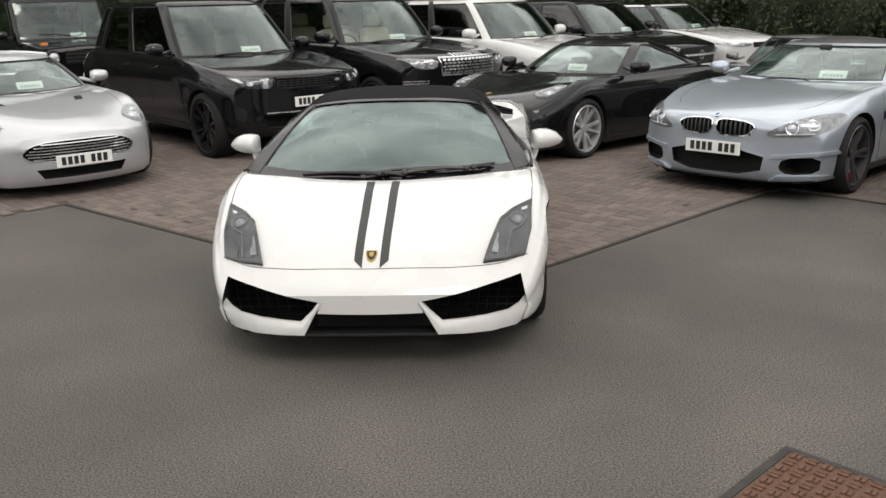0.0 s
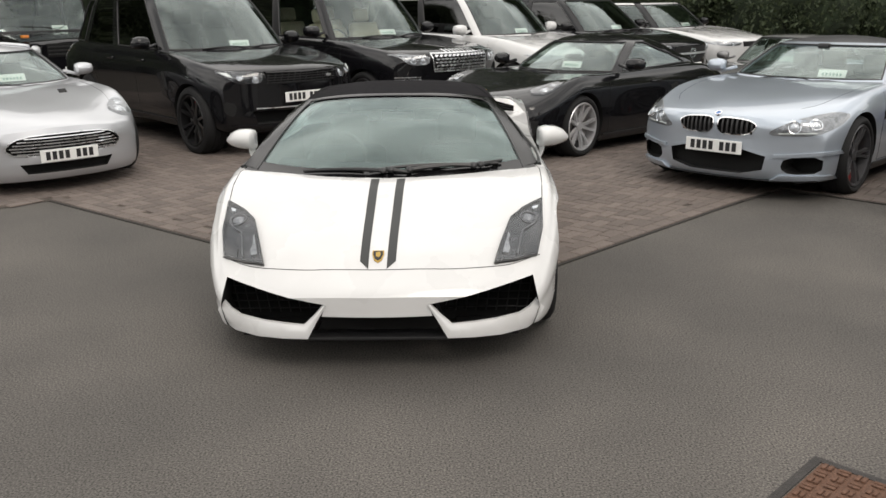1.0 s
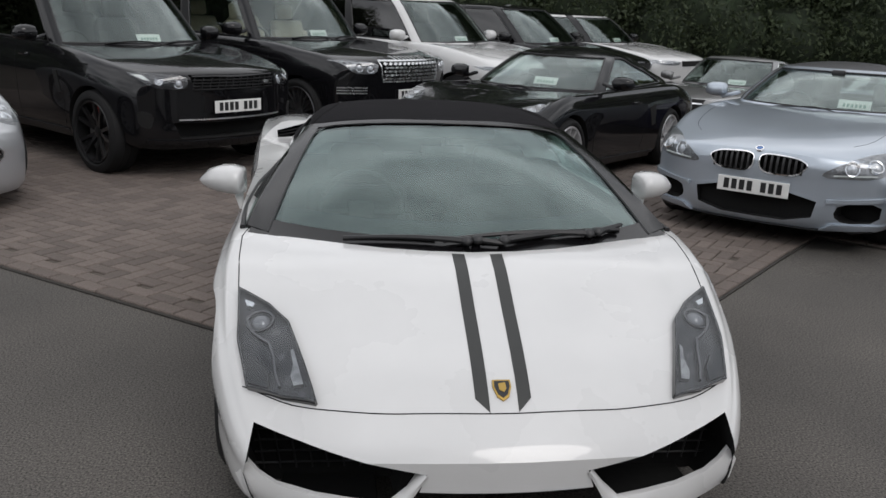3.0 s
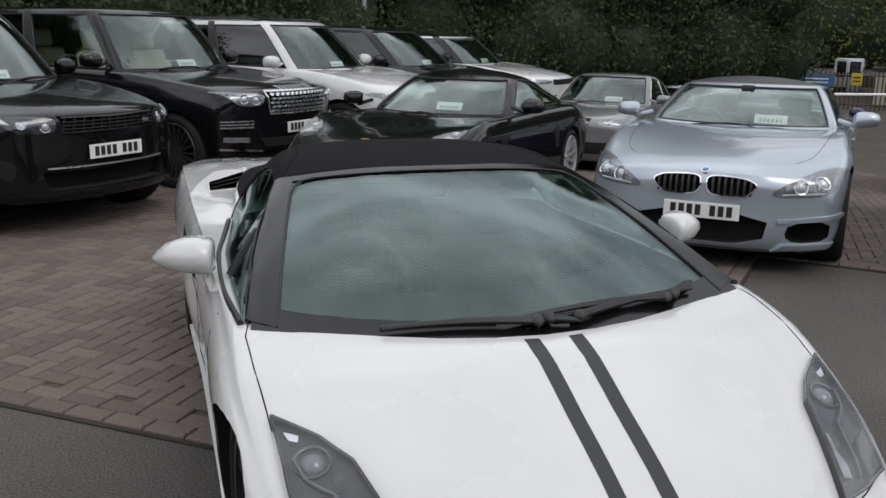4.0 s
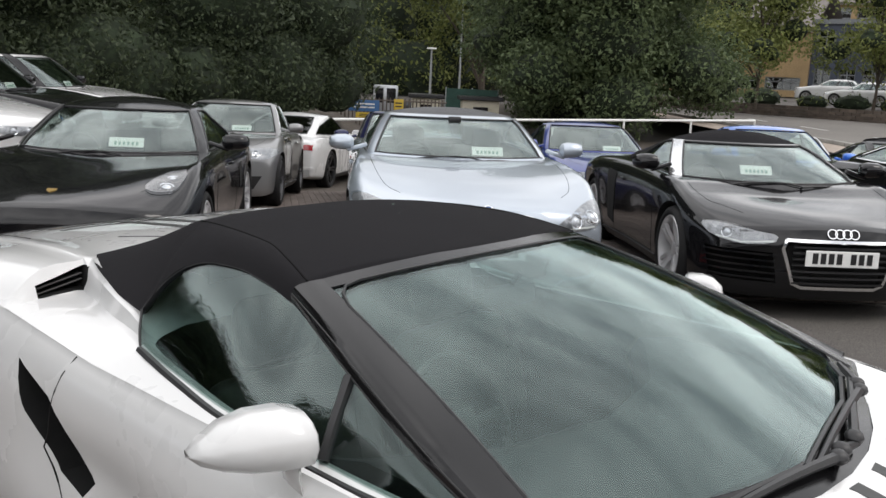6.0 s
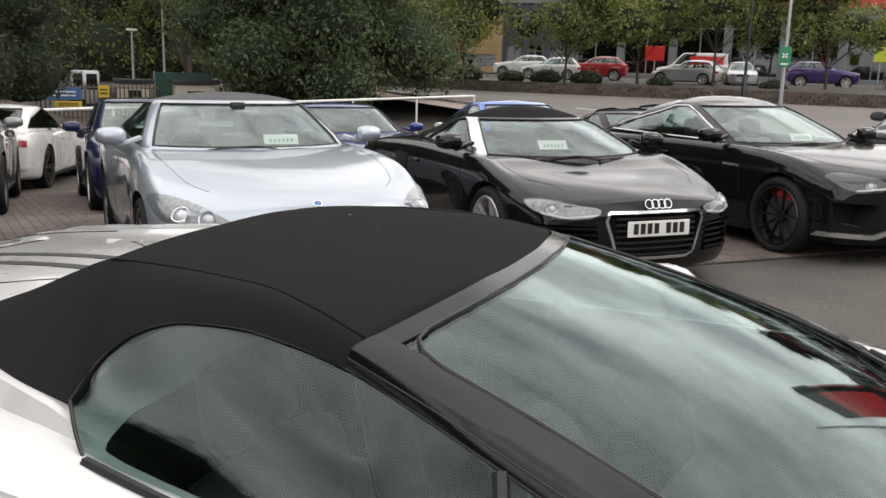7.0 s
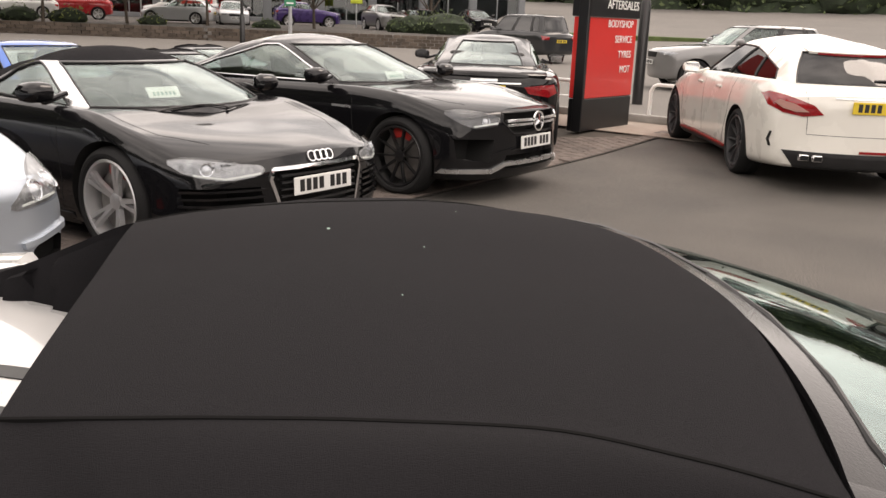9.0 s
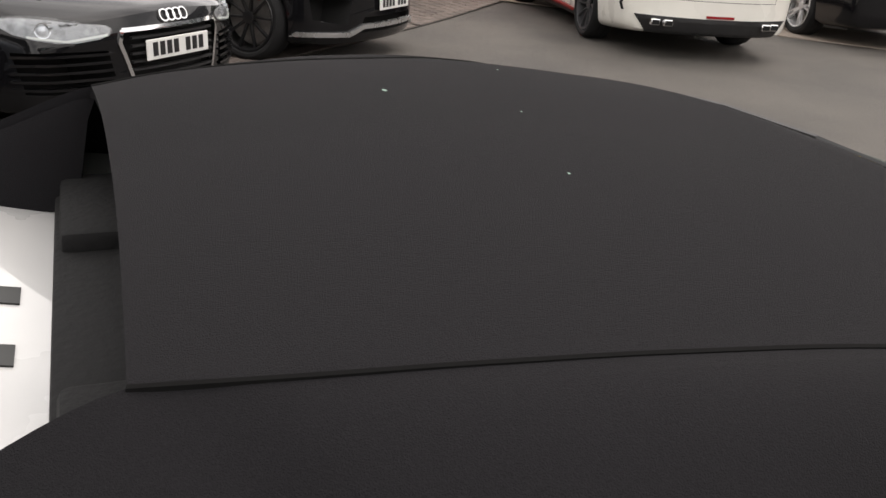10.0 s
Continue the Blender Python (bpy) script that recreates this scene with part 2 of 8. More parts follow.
def add_tube(bm, points, radius, n=8, closed=False, mat=0):
    """A round bar along 3D points."""
    pts = [Vector(p) for p in points]
    rings = []
    for i, p in enumerate(pts):
        a = pts[i - 1] if (i or closed) else p
        b = pts[(i + 1) % len(pts)] if (i < len(pts) - 1 or closed) else p
        d = (b - a).normalized()
        up = Vector((0, 0, 1)) if abs(d.z) < 0.95 else Vector((1, 0, 0))
        s = d.cross(up).normalized()
        t = s.cross(d)
        r = radius[i] if isinstance(radius, (list, tuple)) else radius
        rings.append([bm.verts.new(p + r * (math.cos(2 * math.pi * j / n) * s + math.sin(2 * math.pi * j / n) * t)) for j in range(n)])
    for a, b in list(zip(rings, rings[1:])) + ([(rings[-1], rings[0])] if closed else []):
        for j in range(n):
            bm.faces.new((a[j], a[(j + 1) % n], b[(j + 1) % n], b[j])).material_index = mat
    if not closed:
        bm.faces.new(rings[0][::-1]).material_index = mat
        bm.faces.new(rings[-1]).material_index = mat
    return bm


def add_ball(bm, centre, size, seg=16, rings=10, rot=None, mat=0):
    m = Matrix.Translation(centre) @ (rot or Matrix()) @ Matrix.Diagonal((*size, 1))
    r = bmesh.ops.create_uvsphere(bm, u_segments=seg, v_segments=rings, radius=0.5, matrix=m)
    for v in r["verts"]:
        for f in v.link_faces:
            f.material_index = mat
    return bm


def add_grid(bm, rows, mat=0, close=False):
    """Quads over a grid of points; coinciding points are welded later."""
    vs = [[bm.verts.new(p) for p in row] for row in rows]
    for a, b in zip(vs, vs[1:]):
        n = len(a)
        for i in range(n if close else n - 1):
            bm.faces.new((a[i], a[(i + 1) % n], b[(i + 1) % n], b[i])).material_index = mat
    return vs


def weld(bm, d=0.0004):
    bmesh.ops.remove_doubles(bm, verts=bm.verts, dist=d)
    bmesh.ops.dissolve_degenerate(bm, edges=bm.edges, dist=0.0003)
    bmesh.ops.recalc_face_normals(bm, faces=bm.faces)
    return bm


def patch_bm(tree, poly, view, off=0.004, depth=0.012, cell=0.06, flip=1):
    """A panel that follows the bodywork: poly is its outline in the view's plane, laid on the surface and given an edge."""
    bm = bmesh.new()
    fs = [bm.faces.new([bm.verts.new((p[0], p[1], 0)) for p in poly])]
    bmesh.ops.triangulate(bm, faces=fs)
    for _ in range(7):
        es = [e for e in bm.edges if e.calc_length() > cell]
        if not es:
            break
        bmesh.ops.subdivide_edges(bm, edges=es, cuts=1)
        bmesh.ops.triangulate(bm, faces=[f for f in bm.faces if len(f.verts) > 3])
    ways = {"front": ((0, 1, 0), lambda a, b: (a, -20, b)), "rear": ((0, -1, 0), lambda a, b: (a, 20, b)), "top": ((0, 0, -1), lambda a, b: (a, b, 20)), "side": ((-flip, 0, 0), lambda a, b: (20 * flip, a, b))}
    way, start = ways[view]
    way = Vector(way)
    normals = {}
    for v in bm.verts:
        o = Vector(start(v.co.x, v.co.y))
        hit, nor, _, _ = tree.ray_cast(o, way)
        if hit is None:
            hit, nor, _, _ = tree.find_nearest(o + way * 19)
        if nor.dot(way) > 0:
            nor = -nor
        nor = (nor * 0.75 - way * 0.25).normalized()
        normals[v] = nor
        v.co = hit + nor * off
    border = [e for e in bm.edges if len(e.link_faces) == 1]
    if depth and border:
        ends = {v for e in border for v in e.verts}
        low = {v: bm.verts.new(v.co - normals[v] * (off + depth)) for v in ends}
        for e in border:
            a, b = e.verts
            bm.faces.new((a, b, low[b], low[a]))
    bmesh.ops.recalc_face_normals(bm, faces=bm.faces)
    return bm


def strip(points, width):
    """The outline of a band of even width along 2D points."""
    pts = [np.array(p, float) for p in points]
    left, right = [], []
    for i, p in enumerate(pts):
        d = pts[min(i + 1, len(pts) - 1)] - pts[max(i - 1, 0)]
        d = d / (np.linalg.norm(d) + 1e-9)
        nrm = np.array((-d[1], d[0])) * width / 2
        left.append(p + nrm)
        right.append(p - nrm)
    return [tuple(p) for p in left + right[::-1]]


WHEELS = {}


def wheel_meshes(radius, width, style):
    """Tyre, rim, disc and caliper about the x axis, outer face towards +x. style: (rim material, spokes, kind, caliper material, rim fraction)."""
    key = (round(radius, 3), round(width, 3), style[0].name, style[1], style[2])
    if key in WHEELS:
        return WHEELS[key]
    mat, spokes, kind, cal, frac = style
    rr = radius * frac
    h = width / 2
    bm = bmesh.new()
    prof = [(-h * 0.82, rr), (-h * 0.98, rr + 0.02), (-h, (rr + radius) / 2), (-h * 0.86, radius - 0.014), (-h * 0.6, radius), (-h * 0.25, radius), (-h * 0.22, radius - 0.006), (-h * 0.18, radius), (h * 0.18, radius), (h * 0.22, radius - 0.006), (h * 0.25, radius), (h * 0.6, radius), (h * 0.86, radius - 0.014), (h, (rr + radius) / 2), (h * 0.98, rr + 0.02), (h * 0.82, rr)]
    add_lathe(bm, prof, n=44)
    tyre = mesh_of("tyre", weld(bm), RUBBER)
    bm = bmesh.new()
    add_lathe(bm, [(h * 0.86, rr + 0.004), (h * 0.93, rr - 0.004), (h * 0.9, rr - 0.016), (h * 0.5, rr - 0.022), (-h * 0.8, rr - 0.03), (-h * 0.86, rr + 0.002)], n=44, closed=False)
    hub = 0.052
    face = h * 0.62
    bl = rr - 0.008
    spoke_set = []
    offs = (-0.13, 0.13) if kind == "double" else ((-0.25, 0.25) if kind == "wye" else (0,))
    for o in offs:
        sb = bmesh.new()
        wid = {"single": 0.075, "double": 0.030, "wye": 0.036, "thin": 0.018}[kind] * radius / 0.34
        a2 = o * (5.0 / spokes)
        p0 = Vector((face * 0.88, hub * 0.8 * math.cos(a2 * 0.5), hub * 0.8 * math.sin(a2 * 0.5)))
        p1 = Vector((face + h * 0.24, bl * math.cos(a2), bl * math.sin(a2)))
        side = (p1 - p0).cross(Vector((1, 0, 0))).normalized()
        pts = []
        for p, w in ((p0, wid * 0.62), (p0.lerp(p1, 0.55) + Vector((0.006, 0, 0)), wid * 0.5), (p1, wid * 0.58)):
            pts.append([p + side * w + Vector((-0.03, 0, 0)), p + side * w * 0.72, p - side * w * 0.72, p - side * w + Vector((-0.03, 0, 0))])
        vs = add_grid(sb, pts, close=True)
        sb.faces.new(vs[0])
        sb.faces.new(vs[-1])
        bmesh.ops.recalc_face_normals(sb, faces=sb.faces)
        me = mesh_of("spoke", sb, mat)
        spoke_set += [(me, 2 * math.pi * i / spokes) for i in range(spokes)]
    hub_bm = bmesh.new()
    add_lathe(hub_bm, [(face * 0.7, hub), (face * 0.95, hub * 0.98), (face * 1.02, hub * 0.6), (face * 1.0, 0.001)], n=20, closed=False)
    rim = mesh_of("wheel", bm, mat)
    spoke_set.append((mesh_of("hub_cap", hub_bm, mat), 0.0))
    bm = bmesh.new()
    add_lathe(bm, [(0.0, 0.06), (0.0, rr * 0.78), (0.03, rr * 0.78), (0.03, 0.06)], n=36)
    add_lathe(bm, [(-0.02, 0.005), (-0.02, rr - 0.03)], n=36, closed=False)
    disc = mesh_of("brake_disc", bm, DISC)
    bm = bmesh.new()
    arc = []
    for i in range(9):
        a, k = radians(146 + i * 7.25), (0.7 if i in (0, 8) else 1.0)
        r0, r1 = rr * 0.60, rr * 0.60 + 0.062 * k + rr * 0.09
        arc.append([(x * k + 0.015, r * math.cos(a), r * math.sin(a)) for x, r in ((-0.03, r0), (0.034, r0), (0.04, (r0 + r1) / 2), (0.03, r1), (-0.03, r1))])
    vs = add_grid(bm, arc, close=True)
    bm.faces.new(vs[0])
    bm.faces.new(vs[-1])
    bmesh.ops.recalc_face_normals(bm, faces=bm.faces)
    calm = mesh_of("caliper", bm, cal)
    WHEELS[key] = (rim, tyre, disc, calm, spoke_set)
    return WHEELS[key]


PLATES = {}


def plate_meshes(mat):
    """A number plate with plain bars where its characters stand, facing -y."""
    if mat.name not in PLATES:
        bm = bmesh.new()
        add_box(bm, (0.52, 0.008, 0.111), None, 0.003, 1)
        base = mesh_of("number_plate", bm, mat)
        bm = bmesh.new()
        add_box(bm, (0.038, 0.003, 0.074), None, 0, 1)
        PLATES[mat.name] = (base, mesh_of("plate_bar", bm, INK, 0))
    return PLATES[mat.name]


SEATS = {}


def seat_mesh(mat):
    if mat.name not in SEATS:
        bm = bmesh.new()
        add_box(bm, (0.5, 0.5, 0.16), Matrix.Translation((0, 0, 0.30)), 0.05, 3)
        add_box(bm, (0.5, 0.15, 0.62), Matrix.Translation((0, 0.30, 0.62)) @ Matrix.Rotation(radians(-14), 4, "X"), 0.06, 3)
        add_box(bm, (0.12, 0.13, 0.46), Matrix.Translation((0.23, 0.26, 0.58)) @ Matrix.Rotation(radians(-14), 4, "X"), 0.05, 2)
        add_box(bm, (0.12, 0.13, 0.46), Matrix.Translation((-0.23, 0.26, 0.58)) @ Matrix.Rotation(radians(-14), 4, "X"), 0.05, 2)
        add_box(bm, (0.27, 0.1, 0.2), Matrix.Translation((0, 0.41, 1.03)) @ Matrix.Rotation(radians(-8), 4, "X"), 0.045, 3)
        SEATS[mat.name] = mesh_of("seat", bm, mat)
    return SEATS[mat.name]


STEER = []


def steering_mesh():
    if not STEER:
        bm = bmesh.new()
        ring = [(0.18 * math.cos(2 * math.pi * i / 28), 0, 0.18 * math.sin(2 * math.pi * i / 28)) for i in range(28)]
        add_tube(bm, ring, 0.014, 8, closed=True)
        add_box(bm, (0.12, 0.05, 0.1), None, 0.02, 2)
        add_box(bm, (0.34, 0.02, 0.03), None, 0.006, 1)
        add_box(bm, (0.03, 0.02, 0.18), Matrix.Translation((0, 0, -0.09)), 0.006, 1)
        STEER.append(mesh_of("steering_wheel", bm, LEATHER))
    return STEER[0]


CARDS = []


def card_meshes():
    if not CARDS:
        bm = bmesh.new()
        add_box(bm, (0.27, 0.004, 0.085))
        a = mesh_of("price_card", bm, CARD, 0)
        bm = bmesh.new()
        add_box(bm, (0.020, 0.003, 0.030))
        CARDS.extend((a, mesh_of("card_bar", bm, CARDINK, 0)))
    return CARDS


RING_KEYS = (0.0, 0.12, 0.235, 0.30, 0.5, 0.70, 0.765, 0.88, 1.0)


class Cabin:
    """The glasshouse: level rings from the waist to the roof rail, then the roof.
    rows: (level 0..1, front u, rear u, half width, front z, rear z); bow: how far front and rear corners lie behind the middle."""

    def __init__(self, rows, front_bow=0.22, rear_bow=0.12, front_corner=0.88, rear_corner=0.84, rear_taper=0.94, dome=0.05, roof=None, arch=0.0, power=2.0):
        self.arch, self.power = arch, power
        self.f, self.r, self.w, self.zf, self.zr = (mono([(q[0], q[i]) for q in rows]) for i in range(1, 6))
        self.fb0, self.fb1 = front_bow if isinstance(front_bow, tuple) else (front_bow, front_bow * 0.7)
        self.rb, self.cf, self.cr, self.tr, self.dome, self.roof = rear_bow, front_corner, rear_corner, rear_taper, dome, roof

    def outline(self, s):
        f, r, w, tr = self.f(s), self.r(s), self.w(s), self.tr
        fb = self.fb0 + (self.fb1 - self.fb0) * max(0.0, s)
        mid = f + (r - f) * 0.5
        keys = [(0, f), (0.5 * self.cf * w, f + 0.24 * fb), (self.cf * w, f + fb), (0.965 * w, f + fb + 0.13), (w, mid), (0.975 * w * tr, r - self.rb - 0.12), (self.cr * w * tr, r - self.rb), (0.5 * self.cr * w * tr, r - 0.24 * self.rb), (0, r)]
        return mono([(k, p[0]) for k, p in zip(RING_KEYS[:5], keys[:5])]), mono([(k, p[0]) for k, p in zip(RING_KEYS[4:], keys[4:])]), mono([(k, p[1]) for k, p in zip(RING_KEYS, keys)])

    def point(self, s, th):
        if s not in self.cache:
            self.cache[s] = self.outline(s)
        a, b, u = self.cache[s]
        uu = u(th)
        f, r = self.f(s), self.r(s)
        e = (uu - f) / max(r - f, 1e-6)
        z = self.zf(s) + (self.zr(s) - self.zf(s)) * e
        x = a(th) if th <= 0.5 else b(th)
        if self.roof and s > 0.5:
            z += (self.roof(uu) - z) * ((s - 0.5) / 0.5) ** 2
        z += self.arch * max(0.0, s) ** 1.5 * (1 - abs(x / max(self.w(s), 1e-6)) ** self.power)
        return Vector((x, uu, z))

    cache = None

    def build(self, panes, thetas, low, high, roof_rings=(0.93, 0.82, 0.62, 0.36, 0.1)):
        """panes: (name, from, to, low level, high level as functions of theta). Returns grid points by row and column, and what each cell is."""
        self.cache = {}
        lv = []
        for th in thetas:
            a, b = low(th), high(th)
            lv.append([-0.06, a * 0.5] + [a + (b - a) * i / 6 for i in range(7)] + [b + (1 - b) * 0.5, 1.0])
        rows = [[self.point(round(lv[j][i], 4), th) for j, th in enumerate(thetas)] for i in range(len(lv[0]))]
        top = rows[-1]
        cu = sum(p.y for p in top) / len(top)
        f1, r1 = top[0].y, top[-1].y
        for k in roof_rings:
            ring = []
            for p in top:
                u = cu + (p.y - cu) * k
                lift = self.dome * (1 - k**2.2)
                if self.roof:
                    side = 1 - abs(p.x * k / self.w(1.0)) ** self.power
                    z = self.roof(u) + self.arch * side + lift
                else:
                    z = p.z + lift
                ring.append(Vector((p.x * k, u, z)))
            rows.append(ring)
        return rows


# ---- cars ----
def boolean_cut(ob, cutter_bm):
    """Cuts the volumes of a bmesh out of an object's mesh."""
    me = bpy.data.meshes.new("cutter")
    bmesh.ops.recalc_face_normals(cutter_bm, faces=cutter_bm.faces)
    cutter_bm.to_mesh(me)
    cutter_bm.free()
    for m in ob.data.materials:
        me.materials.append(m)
    # cut faces take the last slot, on cars the painted shade black
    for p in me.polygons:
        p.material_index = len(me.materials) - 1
    cut = new("cutter", me)
    cut.parent = ob.parent
    mod = ob.modifiers.new("cut", "BOOLEAN")
    mod.operation, mod.object, mod.solver = "DIFFERENCE", cut, "MANIFOLD"
    done = bpy.data.meshes.new_from_object(ob.evaluated_get(bpy.context.evaluated_depsgraph_get()))
    ob.modifiers.clear()
    ob.data = done
    bpy.data.objects.remove(cut)
    done.shade_smooth()
    done.set_sharp_from_angle(angle=radians(32))


def section(w, bot, sh, top, tuck=0.0, crown=0.5, hip=0.0):
    """Half a cross-section of the lower body, from under the middle up to the middle of the top."""
    hgt = sh - bot
    pts = [(0, bot), (0.45 * w, bot), (0.80 * w, bot), (0.905 * w, bot + 0.02), (0.955 * w, bot + 0.10 * hgt), (0.985 * w, bot + 0.30 * hgt), (0.995 * w - tuck, bot + 0.52 * hgt), (1.0 * w, bot + 0.74 * hgt), (0.975 * w, bot + 0.90 * hgt), (0.915 * w, sh), (0.80 * w, sh + (top - sh) * 0.30 + hip), (0.5 * w, sh + (top - sh) * (0.55 + 0.35 * crown)), (0.22 * w, top - (top - sh) * 0.02), (0, top)]
    return catmull(pts, 3)


class Body:
    def __init__(self, L, top, sh, hw, bot, front_bow, rear_bow, tuck=0.0, crown=0.6, hip=None, bow_power=2.4, stations=None, shape=None):
        self.L, self.bow = L, (front_bow, rear_bow, bow_power)
        self.top, self.sh, self.hw, self.bot = mono(top), mono(sh), mono(hw), mono(bot)
        self.W2 = max(w for _, w in hw)
        us = stations or [0, 0.012, 0.03, 0.06, 0.1, 0.15, 0.2, 0.26, 0.33, 0.42] + [0.42 + (L - 0.84) * i / 30 for i in range(1, 31)] + [L - q for q in (0.33, 0.25, 0.18, 0.12, 0.07, 0.03, 0.012, 0)]
        rings = []

        def cut(u):
            at = (self.hw(u), self.bot(u), self.sh(u), self.top(u))
            return shape(u, *at) if shape else section(*at, tuck, crown, hip(u) if hip else 0.0)

        for u in us:
            half = cut(u)
            rings.append([self.place(x, u, z) for x, z in half])
        bm = bmesh.new()
        for sgn in (1, -1):
            add_grid(bm, [[Vector((p.x * sgn, p.y, p.z)) for p in ring] for ring in rings])
        for u in (us[0], us[-1]):
            half = cut(u)
            loop = [(x, z) for x, z in half] + [(-x, z) for x, z in half[-2:0:-1]]
            zc = (half[0][1] + half[-1][1]) / 2
            add_grid(bm, [[self.place(x * k, u, zc + (z - zc) * k) for x, z in loop] for k in (1, 0.9, 0.72, 0.5, 0.28, 0.1)], close=True)
            mid = [bm.verts.new(self.place(x * 0.1, u, zc + (z - zc) * 0.1)) for x, z in loop]
            bm.faces.new(mid)
        bmesh.ops.remove_doubles(bm, verts=bm.verts, dist=0.0003)
        bmesh.ops.recalc_face_normals(bm, faces=bm.faces)
        if bm.calc_volume(signed=True) < 0:
            bmesh.ops.reverse_faces(bm, faces=bm.faces)
        self.bm = bm
        self.tree = None

    def place(self, x, u, z):
        fb, rb, pw = self.bow
        q = (abs(x) / self.W2) ** pw
        front, rear = max(0.0, 1 - u / 1.1), max(0.0, 1 - (self.L - u) / 1.0)
        return Vector((x, u + fb * q * front - rb * q * rear - self.L / 2, z))


def bvh(bm):
    from mathutils import bvhtree
    return bvhtree.BVHTree.FromBMesh(bm)


def panel(car, name, poly, view, mat, off=0.004, depth=0.012, both=False, label="", tree=None, cell=0.06, parent=None):
    """A panel on the bodywork, u counted from the front; both: also its mirror image."""
    made = []
    for sgn in (1, -1) if both else (1,):
        if view in ("front", "rear"):
            q = [(p[0] * sgn, p[1]) for p in poly]
        elif view == "top":
            q = [(p[0] * sgn, p[1] - car["L"] / 2) for p in poly]
        else:
            q = [(p[0] - car["L"] / 2, p[1]) for p in poly]
        bm = patch_bm(tree or car["tree"], q, view, off, depth, min(cell, 0.035) if view in ("front", "rear") and cell <= 0.06 else cell, sgn)
        made.append(part(name, bm, mat, parent or car["ob"], label))
    return made


def prism(cb, poly, view, lo, hi, L, both=True):
    """A straight-sided cutter: poly in the view's plane, reaching from lo to hi along the view."""
    for sgn in (1, -1) if both else (1,):
        def at(a, b, d):
            return {"front": (a * sgn, d - L / 2, b), "top": (a * sgn, b - L / 2, d), "side": (d * sgn, a - L / 2, b)}[view]
        a = [cb.verts.new(at(*p, lo)) for p in poly]
        b = [cb.verts.new(at(*p, hi)) for p in poly]
        n = len(a)
        fs = [cb.faces.new((a[i], a[(i + 1) % n], b[(i + 1) % n], b[i])) for i in range(n)] + [cb.faces.new(a[::-1]), cb.faces.new(b)]
        bmesh.ops.recalc_face_normals(cb, faces=fs)


def recess(car, polys, depth=0.09):
    """Openings cut into the nose behind their outlines, each (outline, both sides)."""
    h = car["L"] / 2
    cb = bmesh.new()
    for poly, both in polys:
        far = max(surface_at(car, "front", x, z)[0].y for x, z in poly) + depth + h
        prism(cb, poly, "front", -0.4, far, car["L"], both)
    boolean_cut(car["body"], cb)


def surface_at(car, view, a, b, sgn=1):
    h = car["L"] / 2
    o, w = {"front": ((a, -20, b), (0, 1, 0)), "rear": ((a, 20, b), (0, -1, 0)), "top": ((a, b - h, 20), (0, 0, -1)), "side": ((20 * sgn, a - h, b), (-sgn, 0, 0))}[view]
    hit, nor, _, _ = car["tree"].ray_cast(Vector(o), Vector(w))
    if hit is None:
        hit, nor, _, _ = car["tree"].find_nearest(Vector(o) + Vector(w) * 19)
    return hit, nor


def add_wheels(car, axles, track, radius, width, style, rear=None):
    for i, u in enumerate(axles):
        for sgn in (1, -1):
            r, wd = (rear if (rear and i) else (radius, width))
            rim, tyre, disc, cal, spoke_set = wheel_meshes(r, wd, style)
            m = pose(sgn * (track[i] - wd / 2), u - car["L"] / 2, r, 0, 0, 0 if sgn > 0 else 180)
            w = part_mesh("wheel", rim, car["ob"], m)
            part_mesh("tyre", tyre, w, None, "black rubber tyre")
            part_mesh("brake_disc", disc, w)
            for me, a in spoke_set:
                part_mesh(me.name.split(".")[0], me, w, Matrix.Rotation(a, 4, "X"))
            part_mesh("brake_caliper", cal, w, pose(0, 0, 0, 90 if (sgn > 0) == (i == 0) else -90))


def add_plate(car, u_side, z, mat, tilt=0, x=0.0, gap=0.012, hood=None):
    hit, nor = surface_at(car, u_side, x, z)
    base, bars = plate_meshes(mat)
    back = u_side == "rear"
    y = hit.y + (gap if back else -gap)
    p = part_mesh("number_plate", base, car["ob"], pose(x, y, z, tilt, 0, 180 if back else 0), "yellow number plate with plain bars" if mat is PLATE_Y else "white number plate with plain bars")
    for q in (-0.193, -0.136, -0.079, -0.022, 0.078, 0.135, 0.192):
        part_mesh("plate_bar", bars, p, pose(q, -0.0055, 0.002))
    return p


